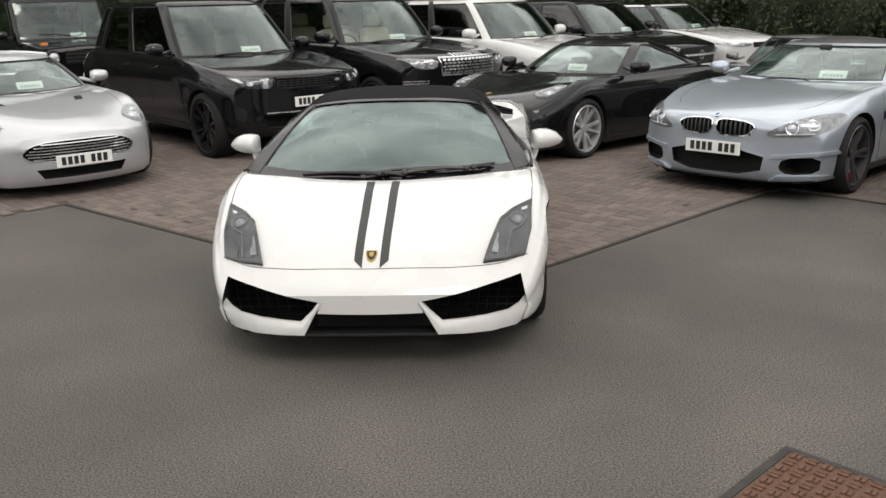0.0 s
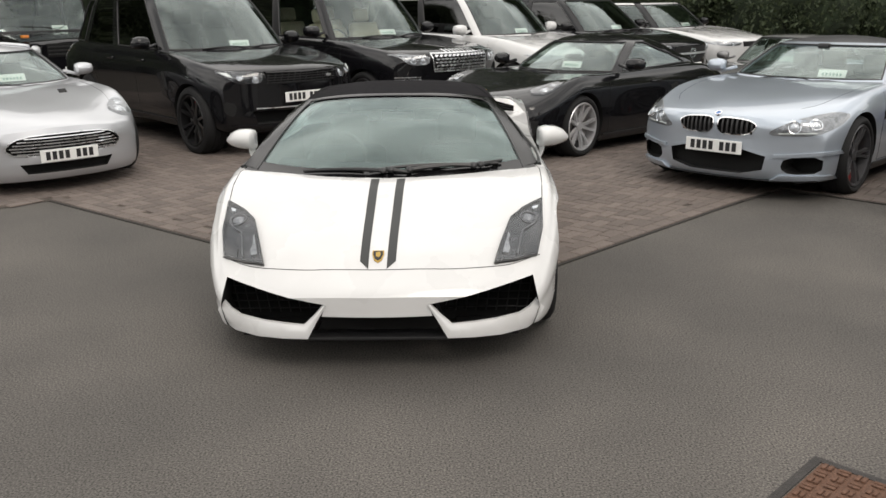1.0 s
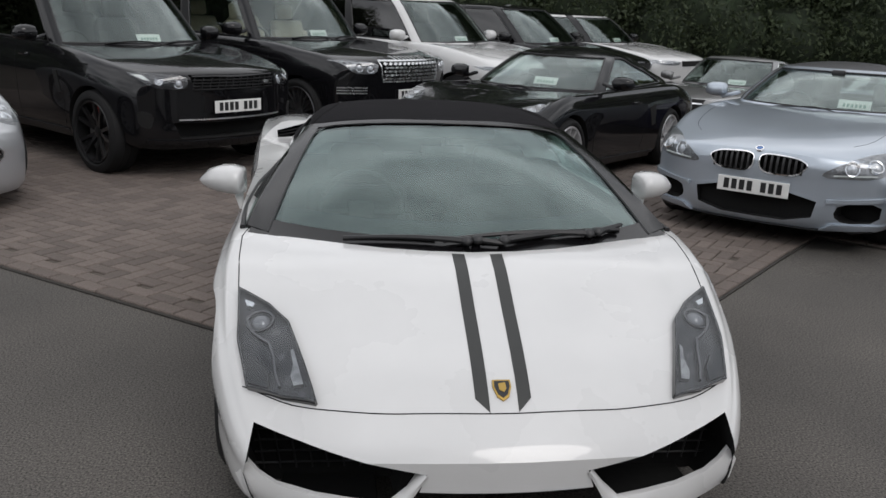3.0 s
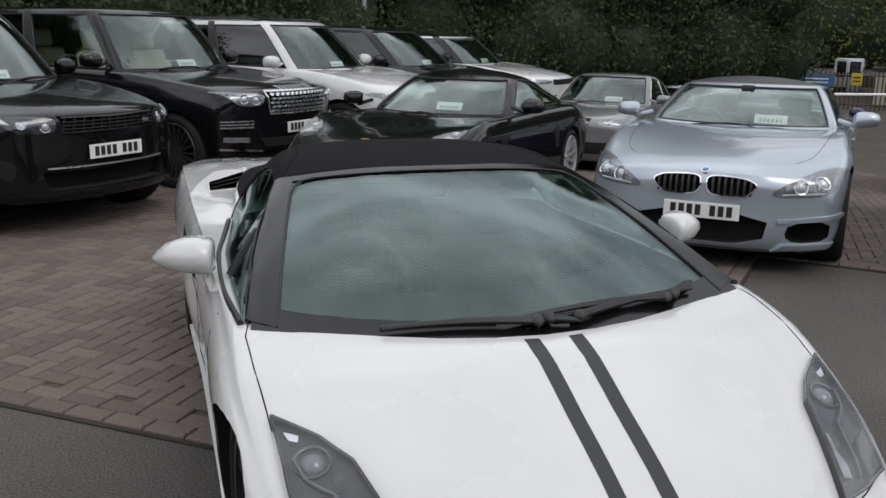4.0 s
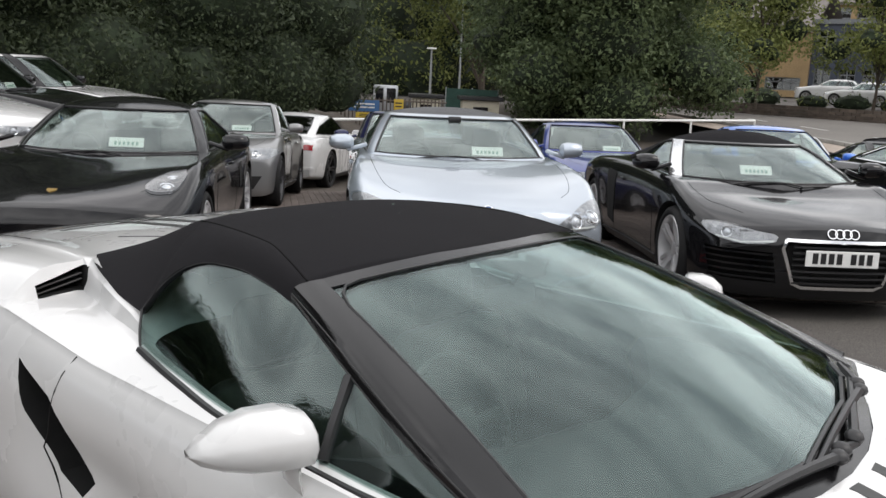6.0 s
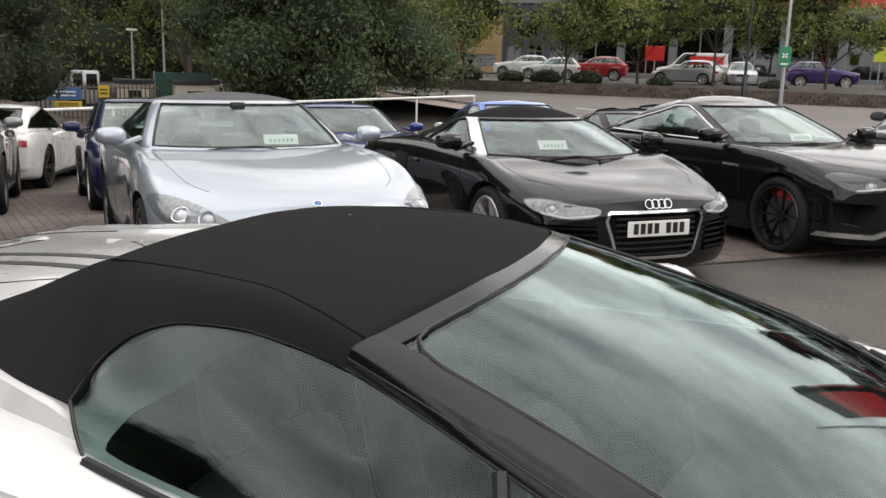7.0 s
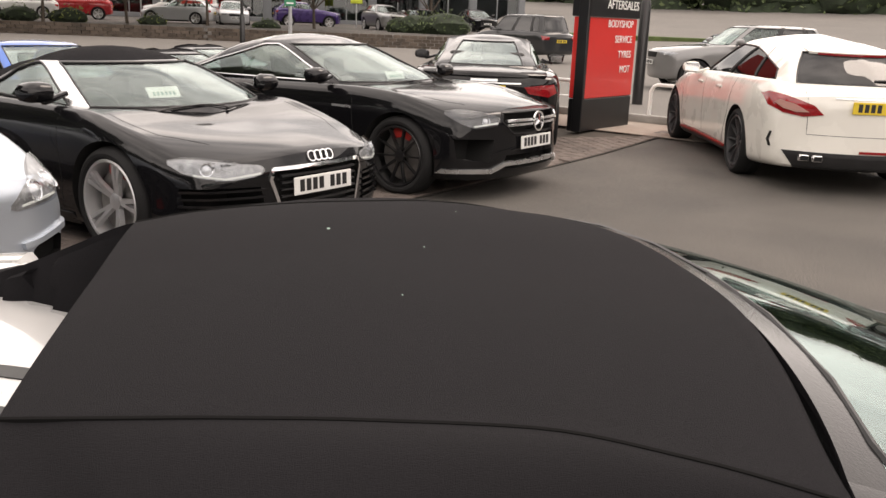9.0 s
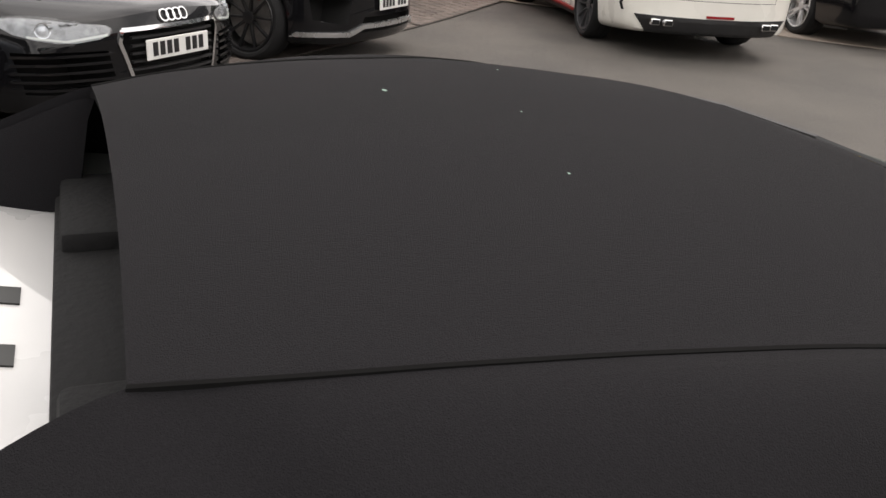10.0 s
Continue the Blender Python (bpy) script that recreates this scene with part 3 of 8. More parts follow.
def add_mirrors(car, x, u, z, mat, size=(0.24, 0.14, 0.17), arm=0.10):
    """Door mirrors on a short arm, glass to the rear."""
    for sgn in (1, -1):
        bm = bmesh.new()
        w, d, h = size
        rows = []
        for k, (sx, sy, sz, oy) in enumerate(((0.0, 0.35, 0.45, -0.02), (0.12, 0.8, 0.85, -0.01), (0.35, 1, 1, 0), (0.7, 1, 0.95, 0), (0.92, 0.82, 0.72, 0.015), (1.0, 0.4, 0.35, 0.02))):
            ring = []
            for j in range(14):
                a = 2 * math.pi * j / 14
                yy = -abs(math.cos(a)) ** 0.8 * d * 0.75 * sy if math.cos(a) > 0 else abs(math.cos(a)) ** 0.5 * d * 0.25 * sy
                zz = math.copysign(abs(math.sin(a)) ** 0.8, math.sin(a)) * h / 2 * sz
                ring.append(((sx - 0.5) * w * sgn, yy + oy, zz))
            rows.append(ring)
        vs = add_grid(bm, rows, close=True)
        bm.faces.new(vs[0])
        bm.faces.new(vs[-1])
        add_box(bm, (arm + 0.08, 0.06, 0.035), Matrix.Translation((-sgn * (w / 2 + arm / 2 - 0.02), 0.0, -h * 0.30)) @ Matrix.Rotation(sgn * radians(18), 4, "Y"), 0.012, 2)
        bmesh.ops.recalc_face_normals(bm, faces=bm.faces)
        m = part("door_mirror", bm, mat, car["ob"])
        m.matrix_basis = pose(sgn * x, u - car["L"] / 2, z)
        bm = bmesh.new()
        add_box(bm, (w * 0.8, 0.006, h * 0.72), Matrix.Translation((0, d * 0.25 + 0.004, 0)), 0.0)
        part("mirror_glass", bm, CHROME, m)


def add_inside(car, u_dash, z_dash, half, seat_u, seat_z, mat, wheel_side=1, rear_u=None, wheel_u=None, card=None):
    """Dashboard, steering wheel (right-hand drive), seats and a price card."""
    h = car["L"] / 2
    bm = bmesh.new()
    prof = [(0.0, -0.14), (-0.02, 0.0), (0.06, 0.03), (0.3, 0.035), (0.42, -0.01), (0.46, -0.12), (0.40, -0.3), (0.05, -0.3)]
    rows = []
    for q in (-1, -0.9, -0.5, 0, 0.5, 0.9, 1):
        bend = 0.30 * abs(q) ** 2.2
        rows.append([(q * half, u_dash - h + a + bend, z_dash + b * (1 - 0.3 * abs(q) ** 6)) for a, b in prof])
    vs = add_grid(bm, rows, close=True)
    bm.faces.new(vs[0])
    bm.faces.new(vs[-1])
    bmesh.ops.recalc_face_normals(bm, faces=bm.faces)
    part("dashboard", bm, DASH, car["ob"])
    # right-hand drive: the driver's side is at -x when the car faces -y
    sx = -0.37
    part_mesh("steering_wheel", steering_mesh(), car["ob"], pose(sx, (wheel_u or u_dash + 0.62) - h, z_dash + 0.0, -24))
    for x in (0.37, -0.37):
        part_mesh("seat", seat_mesh(mat), car["ob"], pose(x, seat_u - h, seat_z))
    if rear_u:
        for x in (0.36, -0.36):
            part_mesh("rear_seat", seat_mesh(mat), car["ob"], pose(x, rear_u - h, seat_z + 0.02))
    if card:
        a, b = card_meshes()
        c = part_mesh("price_card", a, car["ob"], pose(card[0], card[1] - h, card[2], -32), "white price card behind the windscreen")
        for q in range(6):
            part_mesh("card_bar", b, c, pose(-0.085 + 0.034 * q, -0.0035, -0.012))


def thicken(bm, t):
    """Gives an open skin an inner face and a rim."""
    bm.normal_update()
    faces, border = list(bm.faces), [e for e in bm.edges if len(e.link_faces) == 1]
    low = {v: bm.verts.new(v.co - v.normal * t) for v in list(bm.verts)}
    for f in faces:
        g = bm.faces.new([low[v] for v in reversed(f.verts)])
        g.material_index = f.material_index
    for e in border:
        a, b = e.verts
        f = e.link_faces[0]
        k = f.material_index
        loop = [lp for lp in f.loops if lp.edge is e][0]
        a, b = loop.vert, loop.link_loop_next.vert
        bm.faces.new((b, a, low[a], low[b])).material_index = k


def cabin_parts(car, cab, panes, low, high, colours, thetas=None, gasket=True, roof_mat=None, lining=True):
    """Shell, panes and pillars. panes: (name, from, to, glass). colours: (from, to, material slot) for pillars. Slots: 0 body, 1 trim, 2 roof."""
    edges = sorted({round(q, 4) for p in panes for q in (p[1], p[2])} | {0.0, 1.0})
    if thetas is None:
        thetas = []
        for a, b in zip(edges, edges[1:]):
            n = max(1, int(math.ceil((b - a) / 0.03)))
            thetas += [a + (b - a) * i / n for i in range(n)]
        thetas.append(1.0)
    rows = cab.build(panes, thetas, low, high)
    h = car["L"] / 2
    mids = [(a + b) / 2 for a, b in zip(thetas, thetas[1:])]
    shell = bmesh.new()
    grid = [[[shell.verts.new((p.x * sgn, p.y - h, p.z)) for p in row] for row in rows] for sgn in (1, -1)]
    skin = bmesh.new()
    for row_a, row_b in zip(rows, rows[1:]):
        for sgn in (1, -1):
            for j in range(len(mids)):
                skin.faces.new([skin.verts.new((p.x * sgn, p.y - h, p.z)) for p in (row_a[j], row_a[j + 1], row_b[j + 1], row_b[j])])
    car["skin_tree"] = bvh(skin)
    skin.free()
    glass_cells = {}
    for side, g in enumerate(grid):
        for i in range(len(rows) - 1):
            for j, tm in enumerate(mids):
                quad = (g[i][j], g[i][j + 1], g[i + 1][j + 1], g[i + 1][j])
                pane = next((p for p in panes if p[1] < tm < p[2]), None)
                if pane and 2 <= i < 8:
                    central = pane[1] == 0.0 or pane[2] == 1.0
                    glass_cells.setdefault((pane[0], 0 if central else side, pane[3]), []).append([v.co.copy() for v in quad])
                    continue
                f = shell.faces.new(quad if side == 0 else quad[::-1])
                slot = 2 if i >= 10 else 0
                for a, b, s in colours:
                    if a < tm < b and i < 10:
                        slot = s
                f.material_index = slot
    shell.faces.ensure_lookup_table()
    last = [v for v in grid[0][-1]] + [v for v in grid[1][-1][::-1]]
    shell.faces.new(last).material_index = 2
    bmesh.ops.remove_doubles(shell, verts=shell.verts, dist=0.0005)
    bmesh.ops.dissolve_degenerate(shell, edges=shell.edges, dist=0.0005)
    bmesh.ops.recalc_face_normals(shell, faces=shell.faces)
    shell.normal_update()
    # keep the normals outward
    up = max(shell.faces, key=lambda f: f.calc_center_median().z)
    if up.normal.z < 0:
        bmesh.ops.reverse_faces(shell, faces=shell.faces)
    car["cabin_tree"] = bvh(shell)
    if lining:
        thicken(shell, 0.028)
    car["shell"] = part(car.get("roof_name", "roof"), shell, [car["paint"], car["trim"], roof_mat or car["paint"]], car["ob"], smooth=72)
    for (name, side, mat), quads in glass_cells.items():
        bm = bmesh.new()
        for q in quads:
            bm.faces.new([bm.verts.new(c) for c in q])
        bmesh.ops.remove_doubles(bm, verts=bm.verts, dist=0.0005)
        bmesh.ops.recalc_face_normals(bm, faces=bm.faces)
        bm.normal_update()
        f = max(bm.faces, key=lambda f: f.calc_area())
        c = f.calc_center_median()
        if f.normal.dot(Vector((c.x, c.y * 0.3, 0.4))) < 0:
            bmesh.ops.reverse_faces(bm, faces=bm.faces)
            bm.normal_update()
        for v in bm.verts:
            v.co -= v.normal * 0.006
        loops = [e for e in bm.edges if len(e.link_faces) == 1]
        if gasket:
            gb = bmesh.new()
            ends = {}
            for e in loops:
                for v in e.verts:
                    ends.setdefault(v, [])
                ends[e.verts[0]].append(e.verts[1])
                ends[e.verts[1]].append(e.verts[0])
            start = next(iter(ends), None)
            if start:
                chain, prev = [start], None
                while True:
                    nxt = [v for v in ends[chain[-1]] if v is not prev]
                    if not nxt or nxt[0] is start or len(chain) > len(ends):
                        break
                    prev = chain[-1]
                    chain.append(nxt[0])
                add_tube(gb, [v.co + v.normal * 0.005 for v in chain], 0.0085, 6, closed=True)
                gm = car.get("gasket", PLASTIC) if name.startswith("side") or name.startswith("quarter") else PLASTIC
                gasket_ob = (gb, gm)
        thicken(bm, 0.004)
        pane_ob = part(name, bm, mat, car["ob"], smooth=60)
        pane_ob.visible_shadow = False
        if gasket and loops:
            part("window_seal", gasket_ob[0], gasket_ob[1], pane_ob)


def wipers(car, tree, arms, z_mat=PLASTIC):
    """Wiper arms and blades that lie on the screen. arms: (pivot x, u, tip x, u)."""
    k = car.get("wiper", 0.6)
    h = car["L"] / 2
    for x0, u0, x1, u1 in arms:
        pts = []
        for i in range(9):
            t = i / 8
            x, y = x0 + (x1 - x0) * t, u0 + (u1 - u0) * t - h
            hit, nor, _, _ = tree.ray_cast(Vector((x, y, 5)), Vector((0, 0, -1)))
            if hit is None:
                hit, nor, _, _ = tree.find_nearest(Vector((x, y, 0.9)))
            pts.append(hit + Vector((0, -0.010 * k, (0.022 - 0.008 * t) * k)))
        bm = bmesh.new()
        add_tube(bm, pts, [(0.013 - 0.006 * i / 8) * k for i in range(9)], 6)
        add_ball(bm, pts[0], (0.045 * k, 0.045 * k, 0.035 * k), 10, 6)
        add_tube(bm, [p + Vector((0, 0.022 * k, -0.006 * k)) for p in pts[2:]], 0.007 * k, 5)
        part("wiper", bm, z_mat, car["ob"])


def shut_line(car, pts, view, both=True, width=0.006):
    """A dark gap between panels, followed along the bodywork."""
    for sgn in (1, -1) if both else (1,):
        line = []
        for (a0, b0), (a1, b1) in zip(pts, pts[1:]):
            n = max(1, int(math.hypot(a1 - a0, b1 - b0) / 0.05))
            line += [(a0 + (a1 - a0) * i / n, b0 + (b1 - b0) * i / n) for i in range(n)]
        line.append(pts[-1])
        path = []
        for a, b in line:
            hit, nor = surface_at(car, view, a * (sgn if view != "side" else 1), b, sgn)
            path.append(hit - nor * width * 0.1 if nor.dot(hit - Vector((0, hit.y, 0.4))) > 0 else hit + nor * width * 0.1)
        bm = bmesh.new()
        add_tube(bm, path, width * 0.5, 5)
        part("shut_line", bm, VOID, car["ob"])


def handle(car, u, z, mat):
    for sgn in (1, -1):
        hit, nor = surface_at(car, "side", u, z, sgn)
        bm = bmesh.new()
        add_box(bm, (0.022, 0.2, 0.03), None, 0.01, 2)
        part("door_handle", bm, mat, car["ob"]).matrix_basis = Matrix.Translation(hit + Vector((sgn * 0.008, 0, 0)))


def arch_cutters(car, axles, radius, half, depth=0.32, gap=0.035):
    cb = bmesh.new()
    for i, u in enumerate(axles):
        r = radius[i] + gap
        for sgn in (1, -1):
            add_lathe(cb, [(sgn * (half - depth), 0.002), (sgn * (half - depth), r), (sgn * (half + 0.4), r), (sgn * (half + 0.4), 0.002)], n=40, m=Matrix.Translation((0, u - car["L"] / 2, radius[i] + 0.0)), closed=False)
    bmesh.ops.remove_doubles(cb, verts=cb.verts, dist=0.004)
    return cb


def standard_car(name, label, m, c, group="cars for sale"):
    """A road car from its main measures; c holds them, u counted from the front bumper."""
    L, W, H = c["L"], c["W"], c["H"]
    w2 = W / 2
    fo, wb = c["fo"], c["wb"]
    axles = (fo, fo + wb)
    R = c["R"]
    cu, cz, belt, du, dz, tz = c["cowl_u"], c["cowl_z"], c["belt"], c["deck_u"], c["deck_z"], c["tail_z"]
    nz, hz = c["nose_z"], c["hood_z"]
    lip = c.get("lip", 0.2)
    car = {"L": L, "ob": thing(name, label, "car", group, m=m), "paint": c["paint"], "trim": c.get("trim", PLASTIC), "gasket": c.get("gasket", PLASTIC), "roof_name": c.get("roof_name", "roof")}
    rake = c.get("rake", 0.1)
    top = [(0, nz - c.get("nose_drop", 0.10)), (0.03, nz - 0.03), (0.10, nz), (0.35, nz + (hz - nz) * 0.45), (fo, hz), (cu + 0.1, cz), (max(cu + 0.5, cu + 0.3), belt), (du - 0.2, dz + 0.005), (du + 0.02, dz), (L - 0.10, tz), (L - 0.03, tz - 0.03), (L, tz - 0.12)]
    top = sorted({round(a, 3): b for a, b in top}.items())
    sh = [(0, nz - c.get("nose_drop", 0.10) - 0.06), (0.03, nz - 0.09), (0.12, nz - 0.05), (fo, hz - c.get("fender", 0.05)), (cu + 0.15, belt - 0.015), (du - 0.3, belt + c.get("rise", 0.01)), (L - 0.12, tz - 0.05), (L - 0.03, tz - 0.08), (L, tz - 0.2)]
    sh = sorted({round(a, 3): b for a, b in sh}.items())
    hw = [(0, w2 * c.get("nose_w", 0.90)), (0.05, w2 * (c.get("nose_w", 0.90) + 0.035)), (0.35, w2 * 0.965), (fo, w2 * 0.995), (fo + wb * 0.5, w2 * 0.965), (fo + wb, w2 * 1.0), (L - 0.25, w2 * 0.965), (L - 0.04, w2 * 0.93), (L, w2 * 0.89)]
    bot = [(0, lip + 0.16), (0.02, lip + 0.05), (0.07, lip), (fo + 0.4, lip - 0.01), (fo + wb - 0.4, lip), (L - 0.12, lip + 0.07), (L - 0.03, lip + 0.1), (L, lip + 0.2)]
    body = Body(L, top, sh, hw, bot, c.get("fbow", 0.2), c.get("rbow", 0.14), c.get("tuck", 0.0), c.get("crown", 0.6))
    car["tree"] = bvh(body.bm)
    car["body"] = part("body", body.bm, [c["paint"], VOID], car["ob"])
    # cabin
    hb = c.get("cab_w", 0.885) * w2
    ht = c.get("roof_w", 0.68) * w2
    ru, rr = c["roof_u"], c["roof_r"]
    zr = H - c.get("dome", 0.05)
    rows = [(-0.1, cu - 0.06, du + 0.05, hb + 0.01, cz - 0.07, dz - 0.08), (0, cu, du, hb, cz - 0.015, dz - 0.01), (0.5, cu + (ru - cu) * 0.47, du + (rr - du) * 0.5, (hb + ht) / 2 + 0.022, (cz + zr) / 2, (dz + zr) / 2 - 0.005), (0.86, cu + (ru - cu) * 0.86, du + (rr - du) * 0.86, ht + 0.045, cz + (zr - cz) * 0.885, dz + (c.get("roof_rz", zr) - dz) * 0.885), (1.0, ru + 0.03, rr - 0.03, ht, zr, c.get("roof_rz", zr))]
    cab = Cabin(rows, c.get("wbow", 0.24), c.get("rwbow", 0.10), 0.89, c.get("rc", 0.86), c.get("cab_taper", 0.95), c.get("dome", 0.05))
    car["cab"] = cab
    a0, a1 = c.get("apost", (0.230, 0.295))
    b1, b2 = c.get("bpost", (0.49, 0.515))
    end = c.get("side_end", 0.70)
    arc = c.get("arc", 0.0)
    lowl, highl = c.get("low", 0.08), c.get("high", 0.90)

    def low(th):
        return lowl + (0.05 * max(0.0, (th - 0.3)) if 0.3 < th < 0.7 else 0)

    def high(th):
        if 0.3 <= th <= end and arc:
            q = (th - 0.3) / (end - 0.3)
            return highl - arc * max(0.0, (q - 0.35) / 0.65) ** 2
        return highl if (th < 0.3 or th > 0.7) else highl - 0.02

    sg = c.get("side_glass", GLASS)
    rg = c.get("rear_glass", sg)
    panes = [("windscreen", 0.0, a0, GLASS), ("side_window", a1, b1, sg), ("quarter_window", b2, end, rg), ("rear_window", c.get("back_pane", 0.785), 1.0, rg)]
    if c.get("onepane"):
        panes = [panes[0], ("side_window", a1, end, sg), panes[3]]
    if c.get("four"):
        d1, d2 = c["four"]
        panes = [panes[0], panes[1], ("side_window", b2, d1, rg), ("quarter_window", d2, end, rg), panes[3]]
    colours = [(a0, a1, c.get("apillar", 0)), (b1, b2, 1)] + ([(c["four"][0], c["four"][1], 1)] if c.get("four") else []) + c.get("pillars", [])
    cabin_parts(car, cab, panes, low, high, colours, roof_mat=c.get("roof_mat"))
    # wheel arches and the cockpit are cut out of the body
    cb = arch_cutters(car, axles, (R, c.get("R2", R)), w2)
    ring = [cab.point(0.0, q / 24) for q in range(25)]
    loop = [(p.x * 0.93, p.y) for p in ring] + [(-p.x * 0.93, p.y) for p in ring[-2:0:-1]]
    cy = sum(p[1] for p in loop) / len(loop)
    lo = [cb.verts.new((x, cy + (y - cy) * 0.93 - L / 2, lip + 0.22)) for x, y in loop]
    hi = [cb.verts.new((x, cy + (y - cy) * 0.93 - L / 2, H + 0.3)) for x, y in loop]
    n = len(lo)
    for i in range(n):
        cb.faces.new((lo[i], lo[(i + 1) % n], hi[(i + 1) % n], hi[i]))
    cb.faces.new(lo[::-1])
    cb.faces.new(hi)
    boolean_cut(car["body"], cb)
    add_wheels(car, axles, (w2 - 0.012, w2 - 0.008), R, c.get("tyre_w", 0.26), c["wheel"], (c.get("R2", R), c.get("tyre_w2", c.get("tyre_w", 0.26))))
    if c.get("mirror_u"):
        add_mirrors(car, c.get("mirror_x", w2 + 0.06), c["mirror_u"], c["mirror_z"], c.get("mirror_mat", c["paint"]), c.get("mirror_size", (0.21, 0.13, 0.135)))
    add_inside(car, cu + 0.12, cz - 0.06, hb * 0.86, c["seat_u"], c.get("seat_z", 0.18), c.get("leather", LEATHER), rear_u=c.get("rear_seat"), card=c.get("card"))
    if c.get("wipers", True):
        wipers(car, car["skin_tree"], ((-0.42, cu + 0.07, 0.18, cu + 0.03), (0.16, cu + 0.02, 0.62, cu + 0.14)))
    # door and bonnet gaps, sills and handles
    s0 = lip + 0.1
    for d in c.get("doors", ()):
        shut_line(car, d, "side")
    hl = c.get("bonnet")
    if hl:
        fx, fu = (mono([(i, p[j]) for i, p in enumerate(hl)]) for j in (0, 1))
        shut_line(car, [(fx(i / 6), fu(i / 6)) for i in range(6 * (len(hl) - 1) + 1)], "top", width=0.004)
    for u, z in c.get("handles", ()):
        handle(car, u, z, c.get("handle_mat", c["paint"]))
    # body-coloured sill strip
    panel(car, "sill", [(fo + R + 0.06, lip + 0.01), (fo + wb - R - 0.06, lip + 0.01), (fo + wb - R - 0.08, lip + 0.085), (fo + R + 0.08, lip + 0.085)], "side", c.get("sill_mat", PLASTIC), 0.012, 0.02, both=True, cell=0.2)
    return car


def rounded(poly, times=2):
    """The outline with its corners cut smooth."""
    for _ in range(times):
        q = []
        for (x0, y0), (x1, y1) in zip(poly, poly[1:] + poly[:1]):
            q += [(x0 * 0.78 + x1 * 0.22, y0 * 0.78 + y1 * 0.22), (x0 * 0.22 + x1 * 0.78, y0 * 0.22 + y1 * 0.78)]
        poly = q
    return poly


def headlight(car, poly, view, lenses, bowl=REFLECTOR, brow=None, label="clear headlight", cover=CLEAR, ring=CHROME, lens=LENS, soft=1):
    """Bowl, projector lenses, an optional light strip and a clear cover, on both sides."""
    poly = rounded(list(poly), soft)
    for sgn in (1, -1):
        q = [(p[0] * sgn, p[1]) for p in poly] if view != "side" else poly
        h = car["L"] / 2
        if view == "top":
            q = [(p[0], p[1] - h) for p in q]
        base = part("headlight", patch_bm(car["tree"], q, view, 0.003, 0.012, 0.05, sgn), bowl, car["ob"], label)
        for x, b, r in lenses:
            hit, nor = surface_at(car, view, x * sgn, b)
            bm = bmesh.new()
            add_ball(bm, hit - nor * r * 0.55, (2 * r, 2 * r, 2 * r), 16, 10)
            part("lens", bm, lens, base)
            bm = bmesh.new()
            z = nor.to_track_quat("Z", "Y").to_matrix().to_4x4()
            add_lathe(bm, [(-0.01, r * 0.98), (0.008, r * 1.0), (0.010, r * 1.14), (-0.01, r * 1.16)], axis="Z", n=24, m=Matrix.Translation(hit) @ z)
            part("lens_ring", bm, ring, base)
        if brow:
            qb = [(p[0] * sgn, p[1] - (h if view == "top" else 0)) for p in brow]
            part("light_strip", patch_bm(car["tree"], qb, view, 0.010, 0.008, 0.05, sgn), CARD, base)
        cov = part("lamp_cover", patch_bm(car["tree"], q, view, 0.022, 0.0, 0.05, sgn), cover, base)
        cov.visible_shadow = False


def ring_badge(car, view, x, z, r, outer, inner, parent=None):
    hit, nor = surface_at(car, view, x, z)
    q = nor.to_track_quat("Z", "Y").to_matrix().to_4x4()
    bm = bmesh.new()
    m = Matrix.Translation(hit + nor * 0.004) @ q
    add_lathe(bm, [(-0.006, r), (0.006, r), (0.006, r * 0.74), (0.003, r * 0.72)], axis="Z", n=24, m=m, closed=False)
    b = part("badge", bm, outer, car["ob"], "small round badge")
    bm = bmesh.new()
    add_lathe(bm, [(0.003, r * 0.72), (0.004, 0.0005)], axis="Z", n=24, m=m, closed=False)
    part("badge_disc", bm, inner, b)


def bars(car, view, poly_fn, n, mat, name="grille_bar", off=0.012, depth=0.012, cell=0.08, parent=None):
    for i in range(n):
        panel(car, name, poly_fn(i), view, mat, off, depth, cell=cell, parent=parent)


def span(points, n):
    """n + 1 points at even steps of a smooth curve through the points."""
    q = [Vector(p) for p in points]
    k = len(q) - 1
    fx, fy, fz = (mono([(i, p[j]) for i, p in enumerate(q)]) for j in range(3))
    return [Vector((fx(k * i / n), fy(k * i / n), fz(k * i / n))) for i in range(n + 1)]


def skin_bm(grids, L, inward=0.0, both=True):
    """Surfaces given as rows of (x, u, z), with their mirror images, facing outward, welded and given a thickness."""
    bm = bmesh.new()
    for rows in grids:
        for sgn in (1, -1) if both else (1,):
            add_grid(bm, [[Vector((p[0] * sgn, p[1] - L / 2, p[2])) for p in row] for row in rows])
    bmesh.ops.remove_doubles(bm, verts=bm.verts, dist=0.0006)
    bmesh.ops.dissolve_degenerate(bm, edges=bm.edges, dist=0.0003)
    bmesh.ops.recalc_face_normals(bm, faces=bm.faces)
    bm.normal_update()
    for f in bm.faces:
        if f.normal.dot(f.calc_center_median() - Vector((0, 2.1 - L / 2, 0.6))) < 0:
            f.normal_flip()
    bm.normal_update()
    if inward:
        thicken(bm, inward)
    return bm


